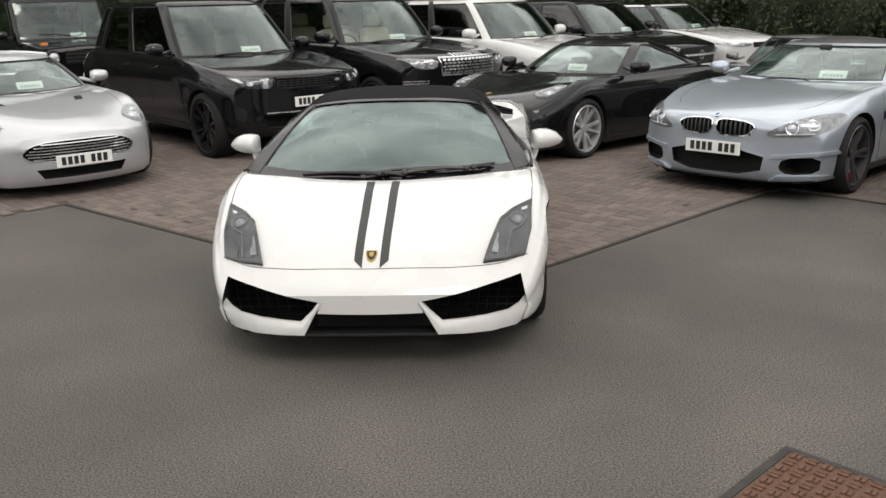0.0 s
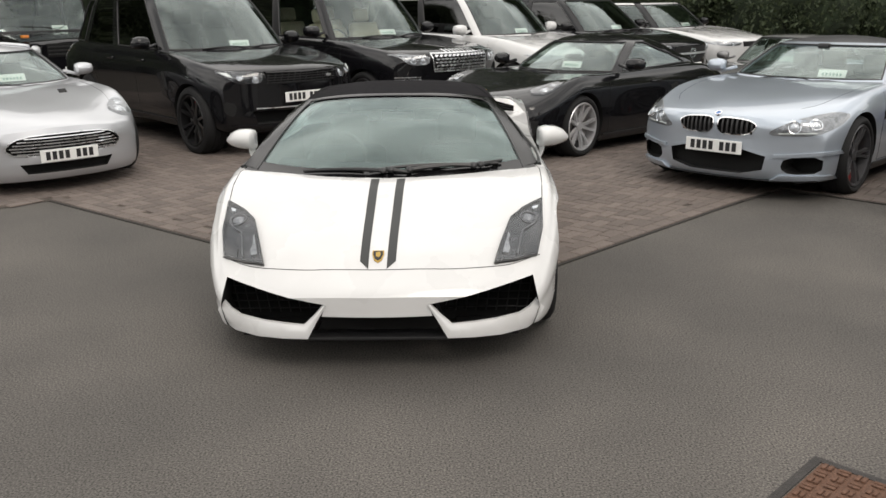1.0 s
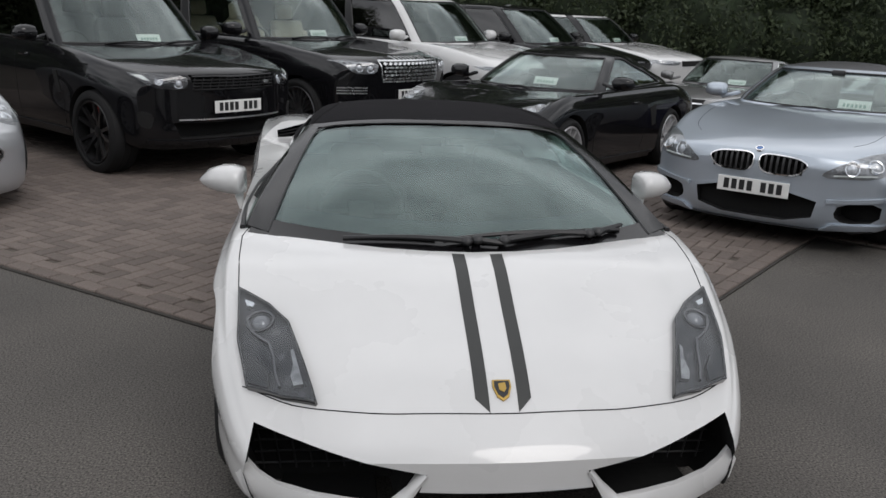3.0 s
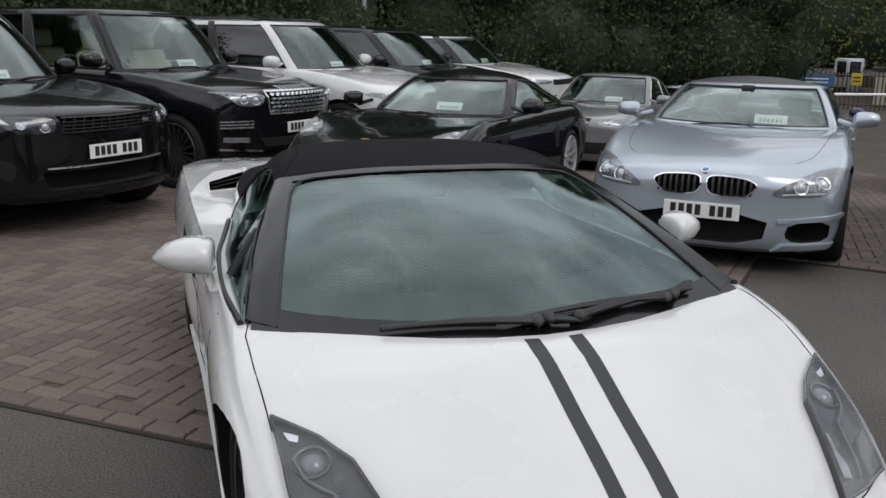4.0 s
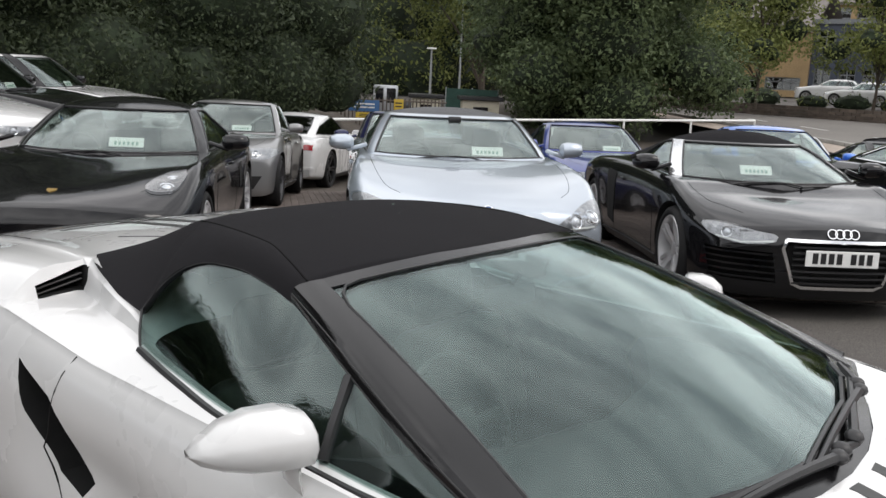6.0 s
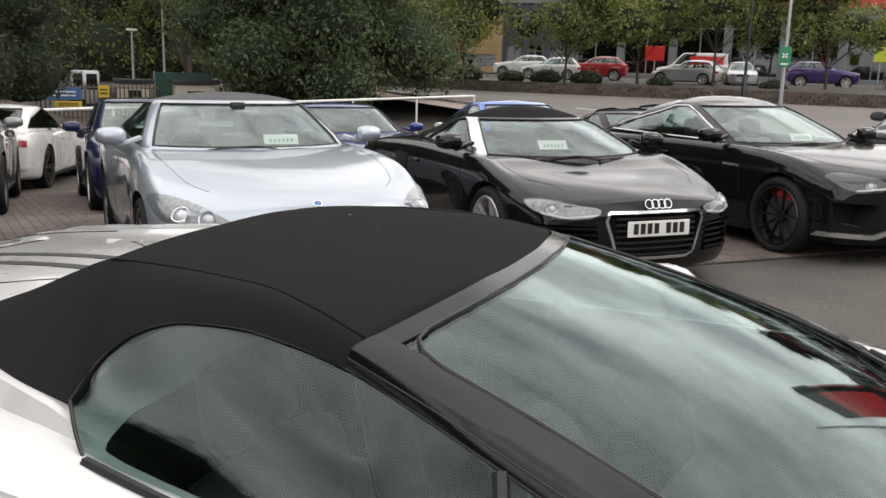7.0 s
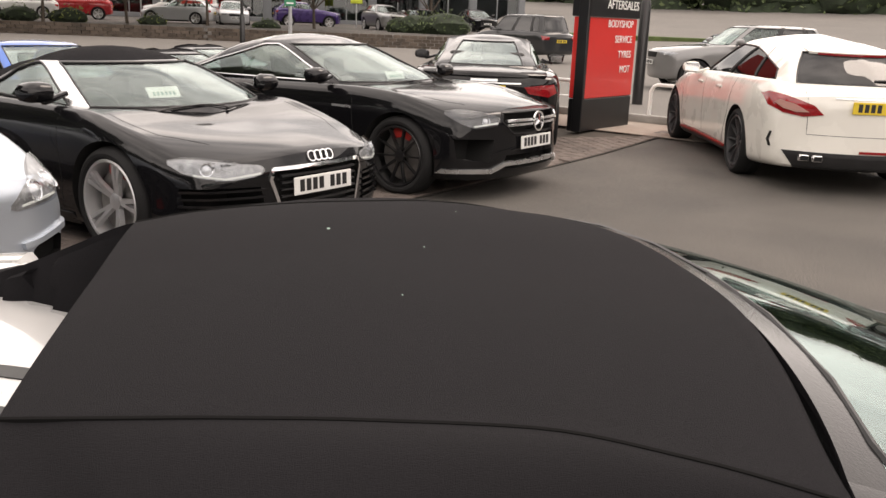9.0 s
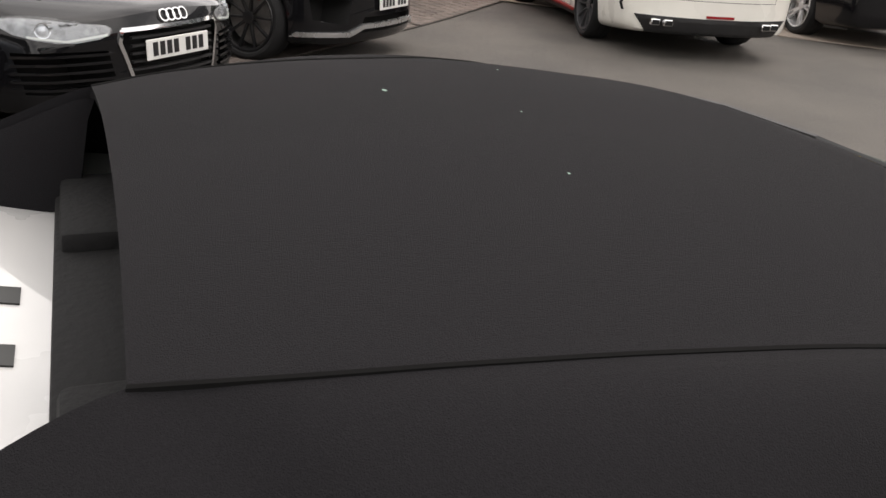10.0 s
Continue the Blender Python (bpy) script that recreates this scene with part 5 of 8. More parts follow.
        for x, y, z, ry, rz in ((-0.080, 0.0, -0.035, 0.042, 0.016), (-0.083, 0.0, -0.075, 0.038, 0.014), (-0.095, 0.01, -0.115, 0.042, 0.014), (-0.13, 0.02, -0.155, 0.060, 0.018)):
            arm.append([(sgn * (x + rz * math.cos(q * math.pi / 4)), y + ry * math.sin(q * math.pi / 4), z + rz * math.cos(q * math.pi / 4)) for q in range(8)])
        vs = add_grid(bm, arm, close=True)
        bm.faces.new(vs[0])
        bm.faces.new(vs[-1])
        bmesh.ops.recalc_face_normals(bm, faces=bm.faces)
        mir = part("door_mirror", bm, WHITE, ob, "white door mirror on a stalk", smooth=65)
        mir.matrix_basis = pose(sgn * 0.972, 1.735 - L / 2, 0.868, 0, 0, sgn * 14)
        bm = bmesh.new()
        add_box(bm, (0.13, 0.004, 0.058), Matrix.Translation((-sgn * 0.025, 0.058, 0.0)), 0)
        part("mirror_glass", bm, CHROME, mir)
    add_inside(car, 1.10, 0.735, 0.70, 2.02, -0.2, LEATHER)
    # upright divider of the door glass
    for sgn in (1, -1):
        pts = []
        for u, z in ((1.70, 0.80), (1.715, 0.86), (1.73, 0.92), (1.74, 0.945)):
            hit, nor, _, _ = car["skin_tree"].ray_cast(Vector((sgn * 5, u - L / 2, z)), Vector((-sgn, 0, 0)))
            pts.append(hit)
        bm = bmesh.new()
        add_tube(bm, pts, 0.014, 6)
        part("window_divider", bm, PLASTIC, ob)
    car["wiper"] = 1.0
    wipers(car, car["skin_tree"], ((-0.02, 0.955, -0.46, 1.035), (0.02, 0.962, 0.12, 0.955), (0.46, 1.055, -0.10, 0.972), (0.12, 0.965, 0.60, 1.125), (0.50, 1.075, 0.62, 1.16)))
    # small pale marks on the cloth
    for x, u, r in ((0.125, 2.45, 0.005), (0.02, 2.32, 0.002), (-0.20, 2.38, 0.002), (0.30, 2.22, 0.0025)):
        panel(car, "cloth_mark", [(x + r * math.cos(q * 1.05) * 1.3, u + r * 0.6 * math.sin(q * 1.05)) for q in range(6)], "top", CARDINK, 0.0045, 0.0, tree=car["skin_tree"], cell=0.02)
    # rear-view mirror behind the screen
    bm = bmesh.new()
    add_box(bm, (0.2, 0.04, 0.06), None, 0.015, 2)
    add_tube(bm, [(0, 0, 0.02), (0, -0.03, 0.07)], 0.01, 6)
    part("interior_mirror", bm, PLASTIC, ob).matrix_basis = pose(0, 1.86 - L / 2, 0.985)
    return car


HERO_YAW = 1.9
white_sports_car(pose(0.025 - math.sin(radians(HERO_YAW)) * 1.88, 0.09 + 2.175 + 0.015, 0, 0, 0, HERO_YAW))


def fall(x, y):
    """How far the yard drops away behind the first row of bays."""
    d, side = 0.74 * x + 0.67 * y, 0.74 * y - 0.67 * x
    k = max(0.0, min(1.0, (side + 10.0) / 4.0))
    out = max(0.0, min(1.0, (44.0 - d) / 10.0))
    low = 0.03 * max(0.0, min(13.0, d - 4.5)) + 0.05 * max(0.0, min(9.0, d - 8.0))
    # the bays of the tall cars stay almost level
    flat = max(0.0, min(1.0, (side - 4.9) / 1.6))
    return -low * k * k * (3 - 2 * k) * out * out * (3 - 2 * out) * (1 - 0.86 * flat * flat * (3 - 2 * flat))


def parked(fx, fy, angle, L):
    """The pose of a car whose front bumper's middle stands at (fx, fy), facing along the angle."""
    a = radians(angle)
    c, s = math.cos(a), math.sin(a)
    zf, zr = fall(fx - c * 0.18 * L, fy - s * 0.18 * L), fall(fx - c * 0.78 * L, fy - s * 0.78 * L)
    pitch = math.degrees(math.atan2(zr - zf, 0.6 * L))
    return pose(fx - c * L / 2, fy - s * L / 2, (zf + zr) / 2, pitch, 0, angle + 90)


def four_doors(fo, wb, belt, lip, cut=0.48):
    b = fo + wb * cut
    return [[(fo + 0.48, belt - 0.02), (fo + 0.46, lip + 0.3), (fo + 0.5, lip + 0.1), (b, lip + 0.1), (b + 0.02, belt)], [(b + 0.02, lip + 0.1), (fo + wb - 0.55, lip + 0.1), (fo + wb - 0.35, lip + 0.45), (fo + wb - 0.2, belt)]]


def two_doors(fo, wb, belt, lip, end=0.68):
    b = fo + wb * end
    return [[(fo + 0.50, belt - 0.02), (fo + 0.48, lip + 0.3), (fo + 0.52, lip + 0.1), (b, lip + 0.1), (b + 0.06, lip + 0.35), (b + 0.05, belt)]]


def bonnet_line(w, u0, u1, w0=0.62):
    return [(w * 0.60, u0 + 0.16), (w * 0.70, u0 + 0.34), (w * 0.765, u0 + (u1 - u0) * 0.55), (w * 0.80, u1 - 0.05), (w * 0.80, u1 + 0.06)]


SUV = dict(L=4.85, W=1.98, H=1.77, wb=2.92, fo=0.86, R=0.385, cowl_u=1.42, cowl_z=1.12, belt=1.14, deck_u=4.62, deck_z=1.16, tail_z=1.12, nose_z=0.98, hood_z=1.08, lip=0.28, nose_drop=0.06, nose_w=0.90, roof_u=2.17, roof_r=4.30, roof_w=0.70, cab_w=0.90, dome=0.045, fbow=0.40, rbow=0.16, fender=0.03, bpost=(0.475, 0.50), four=(0.615, 0.635), side_end=0.70, low=0.05, high=0.91, mirror_u=1.85, mirror_z=1.22, mirror_x=1.045, mirror_size=(0.21, 0.14, 0.155), seat_u=2.25, seat_z=0.42, rear_seat=3.15, card=(0.2, 1.72, 1.17), wbow=0.2, tyre_w=0.28, rise=0.02)


def make(base, **more):
    c = dict(base)
    c.update(more)
    if "doors" not in c:
        c["doors"] = (four_doors if c.get("four") else two_doors)(c["fo"], c["wb"], c["belt"], c.get("lip", 0.2))
    c.setdefault("bonnet", bonnet_line(c["W"] / 2, 0.22, c["cowl_u"]))
    if "handles" not in c:
        z = c["belt"] - 0.13
        c["handles"] = ((c["fo"] + c["wb"] * 0.42, z), (c["fo"] + c["wb"] * 0.72, z)) if c.get("four") else ((c["fo"] + c["wb"] * 0.6, z),)
    return c


def black_sport_suv(m):
    c = make(SUV, paint=BLACK, wheel=(DARKALLOY, 5, "wye", CALIPER, 0.74), rear_glass=DARKGLASS, side_glass=DARKGLASS, mirror_mat=BLACK, trim=FRIT, nose_w=0.86, H=1.82)
    car = standard_car("sport_suv", "glossy black sport SUV with black wheels", m, c)
    headlight(car, [(0.480, 0.925), (0.485, 0.845), (0.53, 0.815), (0.72, 0.820), (0.79, 0.860), (0.875, 0.945), (0.78, 0.938)], "front", [(0.555, 0.866, 0.036), (0.70, 0.880, 0.030)], SMOKED, brow=[(0.76, 0.885), (0.80, 0.895), (0.845, 0.935), (0.79, 0.93)], label="clear wraparound headlight")
    recess(car, [([(-0.46, 0.94), (0.46, 0.94), (0.43, 0.80), (-0.43, 0.80)], False), ([(-0.60, 0.52), (0.60, 0.52), (0.55, 0.38), (-0.55, 0.38)], False)])
    for i in range(12):
        x = -0.42 + i * 0.0765
        panel(car, "grille_bar", strip([(x - 0.02, 0.81), (x + 0.02, 0.935)], 0.008), "front", PLASTIC, 0.006, 0.012, cell=0.15)
    for i in range(5):
        panel(car, "grille_bar", strip([(-0.44, 0.815 + i * 0.027), (0.44, 0.815 + i * 0.027)], 0.009), "front", PLASTIC, 0.016, 0.012, cell=0.15)
    panel(car, "oval_badge", [(0.34 + 0.04 * math.cos(a * math.pi / 6), 0.865 + 0.017 * math.sin(a * math.pi / 6)) for a in range(12)], "front", SATIN, 0.022, 0.01, cell=0.04)
    panel(car, "corner_intake", rounded([(0.74, 0.60), (0.86, 0.64), (0.85, 0.50), (0.77, 0.46)], 1), "front", VOID, 0.003, 0.004, both=True, cell=0.04)
    panel(car, "bumper_blade", strip([(0.63, 0.58), (0.68, 0.42)], 0.022), "front", BLACK, 0.012, 0.016, both=True, cell=0.05)
    panel(car, "bumper_line", strip([(-0.56, 0.548), (0.56, 0.548)], 0.012), "front", SATIN, 0.010, 0.010, cell=0.06, label="thin bright line across the bumper")
    panel(car, "front_lip", strip([(-0.80, 0.36), (-0.5, 0.345), (0.5, 0.345), (0.80, 0.36)], 0.034), "front", BLACK, 0.022, 0.03, cell=0.06)
    panel(car, "side_vent", [(1.42, 0.90), (1.50, 0.90), (1.44, 0.70), (1.36, 0.70)], "side", VOID, 0.005, both=True)
    panel(car, "waist_crease", strip([(0.9, 0.985), (2.4, 0.985), (4.5, 1.0)], 0.012), "side", BLACK, 0.008, 0.008, both=True, cell=0.2)
    add_plate(car, "front", 0.655, PLATE_W)
    return car


def black_luxury_suv(m):
    c = make(SUV, L=5.0, W=2.0, H=1.83, wb=2.92, fo=0.88, cowl_u=1.50, deck_u=4.78, roof_u=2.12, roof_r=4.56, nose_z=1.04, hood_z=1.12, cowl_z=1.16, belt=1.17, deck_z=1.18, tail_z=1.16, paint=BLACK, wheel=(GREYALLOY, 20, "thin", PLASTIC, 0.76), leather=TAN, rear_glass=DARKGLASS, mirror_z=1.27, card=(0.2, 1.8, 1.22), mirror_u=1.92, R=0.39)
    car = standard_car("luxury_suv", "black luxury SUV with pale leather seats and bright grille", m, c)
    headlight(car, [(0.50, 0.985), (0.515, 0.875), (0.70, 0.865), (0.78, 0.90), (0.84, 0.975), (0.91, 1.005), (0.78, 0.998)], "front", [(0.59, 0.925, 0.040), (0.70, 0.935, 0.040)], label="clear rectangular headlight")
    recess(car, [([(-0.465, 1.0), (0.465, 1.0), (0.435, 0.79), (-0.435, 0.79)], False)], 0.06)
    panel(car, "grille_surround", strip([(-0.475, 1.005), (0.475, 1.005), (0.445, 0.785), (-0.445, 0.785), (-0.475, 1.005)], 0.014), "front", SATIN, 0.012, 0.012, cell=0.08)
    for i in range(5):
        for j in range(14):
            x = -0.42 + j * 0.0645 + (0.02 if i % 2 else 0)
            z = 0.815 + i * 0.04
            panel(car, "grille_lozenge", [(x - 0.030, z - 0.006), (x - 0.004, z + 0.014), (x + 0.030, z + 0.006), (x + 0.004, z - 0.014)], "front", SATIN, 0.014, 0.008, cell=0.2)
    for i in range(9):
        x = -0.24 + i * 0.06
        panel(car, "bonnet_letter", [(x - 0.016, 1.018), (x + 0.016, 1.018), (x + 0.016, 1.05), (x - 0.016, 1.05)], "front", SATIN, 0.006, 0.006, cell=0.2)
    for i in range(3):
        panel(car, "vent_slat", strip([(0.62, 0.66 + i * 0.03), (0.90, 0.66 + i * 0.03)], 0.012), "front", SATIN, 0.012, 0.01, both=True, cell=0.2)
    panel(car, "fog_lamp", [(0.66, 0.56), (0.88, 0.57), (0.88, 0.52), (0.66, 0.51)], "front", REFLECTOR, 0.008, both=True)
    panel(car, "bumper_strip", strip([(-0.9, 0.45), (-0.5, 0.42), (0.5, 0.42), (0.9, 0.45)], 0.02), "front", CHROME, 0.012, 0.012, cell=0.1)
    panel(car, "lower_grille", [(-0.55, 0.55), (0.55, 0.55), (0.5, 0.46), (-0.5, 0.46)], "front", VOID, 0.004)
    add_plate(car, "front", 0.64, PLATE_W)
    return car


def white_suv(m):
    c = make(SUV, L=4.89, W=1.94, H=1.76, paint=WHITE, wheel=(ALLOY, 10, "thin", PLASTIC, 0.72), rear_glass=DARKGLASS, side_glass=DARKGLASS, nose_z=0.96, hood_z=1.09, cowl_z=1.12, roof_u=2.1, nose_drop=0.1)
    car = standard_car("white_suv", "white family SUV with a dark panoramic roof", m, c)
    headlight(car, [(0.42, 0.86), (0.46, 0.80), (0.70, 0.78), (0.90, 0.84), (0.93, 0.90), (0.68, 0.88)], "front", [(0.58, 0.83, 0.035), (0.72, 0.84, 0.035)])
    for sgn in (1, -1):
        panel(car, "kidney_grille", [(sgn * x, z) for x, z in ((0.03, 0.90), (0.30, 0.88), (0.30, 0.72), (0.06, 0.70))], "front", VOID, 0.008)
        for i in range(6):
            panel(car, "grille_bar", strip([(sgn * (0.075 + i * 0.042), 0.71), (sgn * (0.07 + i * 0.042), 0.885)], 0.012), "front", SATIN, 0.02, 0.014, cell=0.2)
    panel(car, "lower_grille", [(-0.55, 0.50), (0.55, 0.50), (0.5, 0.38), (-0.5, 0.38)], "front", VOID, 0.004)
    panel(car, "roof_glass", [(-0.45, 2.3), (0.45, 2.3), (0.45, 3.6), (-0.45, 3.6)], "top", FRIT, 0.004, 0.006, tree=car["skin_tree"], cell=0.2)
    for sgn in (1, -1):
        bm = bmesh.new()
        add_tube(bm, [(sgn * 0.62, 2.3 - 2.445, 1.70), (sgn * 0.64, 2.5 - 2.445, 1.755), (sgn * 0.64, 3.9 - 2.445, 1.755), (sgn * 0.6, 4.2 - 2.445, 1.70)], 0.016, 6)
        part("roof_rail", bm, PLASTIC, car["ob"])
    ring_badge(car, "front", 0, 0.93, 0.04, CHROME, BADGEBLUE)
    add_plate(car, "front", 0.6, PLATE_W)
    return car


def dark_coupe_suv(m):
    c = make(SUV, L=4.89, W=1.99, H=1.72, paint=BLACK, wheel=(GREYALLOY, 5, "double", PLASTIC, 0.74), rear_glass=DARKGLASS, side_glass=DARKGLASS, roof_r=3.8, deck_u=4.7)
    car = standard_car("coupe_suv", "black coupe-style SUV with tinted windows", m, c)
    headlight(car, [(0.50, 0.92), (0.52, 0.84), (0.78, 0.80), (0.92, 0.86), (0.92, 0.92), (0.7, 0.94)], "front", [(0.64, 0.87, 0.04)])
    panel(car, "grille", [(-0.42, 0.90), (0.42, 0.90), (0.46, 0.76), (0.3, 0.68), (-0.3, 0.68), (-0.46, 0.76)], "front", VOID, 0.006)
    panel(car, "grille_bar", strip([(-0.44, 0.79), (0.44, 0.79)], 0.03), "front", SATIN, 0.02, 0.015)
    ring_badge(car, "front", 0, 0.79, 0.085, CHROME, INK)
    add_plate(car, "front", 0.58, PLATE_W)
    return car


def white_compact_suv(m):
    c = make(SUV, L=4.37, W=1.97, H=1.64, wb=2.66, fo=0.86, cowl_u=1.45, deck_u=4.15, roof_u=2.1, roof_r=3.95, paint=WHITE, wheel=(ALLOY, 5, "double", PLASTIC, 0.72), rear_glass=DARKGLASS, roof_mat=BLACK, apillar=1, pillars=[(0.70, 0.785, 1)], mirror_mat=BLACK, rear_seat=2.95, high=0.9, trim=BLACK)
    car = standard_car("compact_suv", "white compact SUV with a floating black roof", m, c)
    headlight(car, [(0.48, 0.90), (0.52, 0.84), (0.80, 0.84), (0.93, 0.87), (0.92, 0.92)], "front", [(0.66, 0.875, 0.03)])
    panel(car, "grille", [(-0.46, 0.91), (0.46, 0.91), (0.44, 0.82), (-0.44, 0.82)], "front", VOID, 0.006)
    add_plate(car, "front", 0.6, PLATE_W)
    return car


def black_box_suv(m):
    """The upright, flat-sided off-roader."""
    c = make(SUV, L=4.66, W=1.86, H=1.93, wb=2.85, fo=0.78, cowl_u=1.36, cowl_z=1.20, belt=1.20, deck_u=4.52, deck_z=1.20, tail_z=1.18, nose_z=1.12, hood_z=1.17, lip=0.36, nose_drop=0.05, nose_w=0.95, roof_u=1.66, roof_r=4.45, roof_w=0.86, cab_w=0.93, dome=0.03, fbow=0.08, rbow=0.03, crown=0.2, wbow=0.08, rwbow=0.03, paint=BLACK, wheel=(DARKALLOY, 5, "double", PLASTIC, 0.7), R=0.40, rear_glass=DARKGLASS, mirror_u=1.6, mirror_z=1.30, mirror_x=1.02, card=(0.3, 1.6, 1.26), seat_u=2.1, seat_z=0.5)
    car = standard_car("box_off_roader", "black box-shaped off-roader with round headlights", m, c)
    for sgn in (1, -1):
        hit, nor = surface_at(car, "front", sgn * 0.68, 0.95)
        bm = bmesh.new()
        mm = Matrix.Translation(hit + Vector((0, -0.004, 0))) @ Matrix.Rotation(radians(90), 4, "X")
        add_lathe(bm, [(-0.02, 0.115), (0.02, 0.115), (0.02, 0.09), (0.0, 0.085)], axis="Z", n=28, m=mm, closed=False)
        b = part("headlight", bm, CHROME, car["ob"], "round headlight")
        bm = bmesh.new()
        add_lathe(bm, [(0.0, 0.088), (0.022, 0.05), (0.026, 0.001)], axis="Z", n=24, m=mm, closed=False)
        part("lens", bm, LENS, b)
        bm = bmesh.new()
        add_box(bm, (0.1, 0.16, 0.05), Matrix.Translation((sgn * 0.76, 0.22 - 2.33, 1.17)), 0.012, 2)
        part("indicator", bm, AMBER, car["ob"])
    panel(car, "grille", [(-0.5, 1.05), (0.5, 1.05), (0.5, 0.84), (-0.5, 0.84)], "front", VOID, 0.006)
    for i in range(3):
        panel(car, "grille_bar", strip([(-0.48, 0.88 + i * 0.06), (0.48, 0.88 + i * 0.06)], 0.025), "front", PLASTIC, 0.02, 0.02, cell=0.2)
    add_plate(car, "front", 0.62, PLATE_W)
    return car


SPORT = dict(L=4.4, W=1.86, H=1.27, wb=2.6, fo=0.9, R=0.335, cowl_u=1.28, cowl_z=0.87, belt=0.89, deck_u=3.85, deck_z=0.95, tail_z=0.86, nose_z=0.66, hood_z=0.80, lip=0.14, nose_drop=0.12, nose_w=0.84, roof_u=2.02, roof_r=2.75, roof_w=0.62, cab_w=0.87, dome=0.05, fbow=0.26, rbow=0.2, fender=-0.04, bpost=(0.535, 0.55), side_end=0.685, arc=0.55, low=0.06, high=0.90, mirror_u=1.70, mirror_z=0.98, mirror_x=0.98, seat_u=2.05, seat_z=-0.10, card=(0.15, 1.62, 0.935), wbow=0.3, cab_taper=0.9, crown=0.4, rise=0.03)


def silver_grand_tourer(m):
    c = make(SPORT, L=4.38, W=1.87, H=1.26, paint=SILVER, wheel=(ALLOY, 10, "single", PLASTIC, 0.75), nose_z=0.64, hood_z=0.79, fbow=0.46, nose_w=0.80, cowl_u=1.52, roof_u=2.2, roof_r=2.85, mirror_u=1.98, mirror_x=0.95, card=(0.15, 1.86, 0.935), seat_u=2.25)
    car = standard_car("grand_tourer", "silver two-door grand tourer with slatted grille", m, c)
    headlight(car, [(0.56, 0.40), (0.64, 0.325), (0.765, 0.385), (0.835, 0.56), (0.82, 0.72), (0.72, 0.70), (0.61, 0.55)], "top", [(0.69, 0.46, 0.056), (0.735, 0.59, 0.038)], label="clear swept-back headlight")
    g = rounded([(-0.53, 0.44), (-0.45, 0.52), (-0.28, 0.555), (0.28, 0.555), (0.45, 0.52), (0.53, 0.44), (0.44, 0.37), (-0.44, 0.37)], 1)
    recess(car, [(g, False), ([(-0.42, 0.30), (0.42, 0.30), (0.36, 0.21), (-0.36, 0.21)], False)], 0.05)
    for i in range(6):
        z = 0.392 + i * 0.027
        w = (0.43, 0.47, 0.485, 0.46, 0.42, 0.36)[i]
        panel(car, "grille_slat", strip([(-w, z), (w, z)], 0.009), "front", SATIN, 0.008, 0.012, cell=0.06)
    panel(car, "grille_surround", strip(g + [g[0]], 0.010), "front", SATIN, 0.008, 0.012, cell=0.05)
    panel(car, "bonnet_vent", [(0.34, 1.05), (0.42, 1.05), (0.46, 1.22), (0.38, 1.22)], "top", VOID, 0.003, 0.006, both=True)
    add_plate(car, "front", 0.365, PLATE_W)
    return car


def black_mid_engine(m):
    c = make(SPORT, L=4.38, W=1.80, H=1.30, wb=2.475, fo=0.95, onepane=True, side_end=0.63, arc=0.42, roof_r=3.05, dome=0.07, paint=BLACK, wheel=(ALLOY, 5, "wye", PLASTIC, 0.77), nose_z=0.66, hood_z=0.80, cowl_u=1.42, roof_u=2.12, mirror_u=1.78, card=(0.12, 1.75, 0.945), fender=-0.07)
    car = standard_car("mid_engine_coupe", "black mid-engined coupe with silver twin-spoke wheels", m, c)
    headlight(car, [(0.55, 0.42), (0.62, 0.36), (0.76, 0.44), (0.80, 0.72), (0.70, 0.76), (0.58, 0.56)], "top", [(0.685, 0.50, 0.04), (0.70, 0.63, 0.03)], SMOKED, label="oval headlight")
    panel(car, "front_intake", [(0.46, 0.42), (0.80, 0.45), (0.78, 0.30), (0.50, 0.24)], "front", VOID, 0.005, both=True)
    panel(car, "lower_intake", [(-0.42, 0.34), (0.42, 0.34), (0.38, 0.22), (-0.38, 0.22)], "front", VOID, 0.005)
    panel(car, "badge", [(-0.03, 0.32), (0.03, 0.32), (0.03, 0.29), (0, 0.25), (-0.03, 0.29)], "top", GOLD, 0.005, 0.006, cell=0.03, label="small gold shield badge")
    panel(car, "side_intake", [(2.75, 0.70), (2.90, 0.74), (2.94, 0.52), (2.86, 0.5)], "side", VOID, 0.004, both=True)
    add_plate(car, "front", 0.40, PLATE_W)
    return car


COUPE = dict(L=4.9, W=1.90, H=1.37, wb=2.85, fo=0.86, R=0.345, cowl_u=1.52, cowl_z=0.93, belt=0.94, deck_u=4.25, deck_z=1.0, tail_z=0.95, nose_z=0.72, hood_z=0.86, lip=0.16, nose_drop=0.1, nose_w=0.88, roof_u=2.30, roof_r=3.25, roof_w=0.64, cab_w=0.86, dome=0.05, fbow=0.38, rbow=0.20, fender=0.0, bpost=(0.50, 0.515), side_end=0.70, arc=0.42, low=0.06, high=0.90, mirror_u=1.92, mirror_z=1.02, mirror_x=1.0, seat_u=2.3, seat_z=0.02, rear_seat=3.1, card=(0.25, 1.84, 0.985), wbow=0.3, cab_taper=0.92, crown=0.5, rise=0.02)


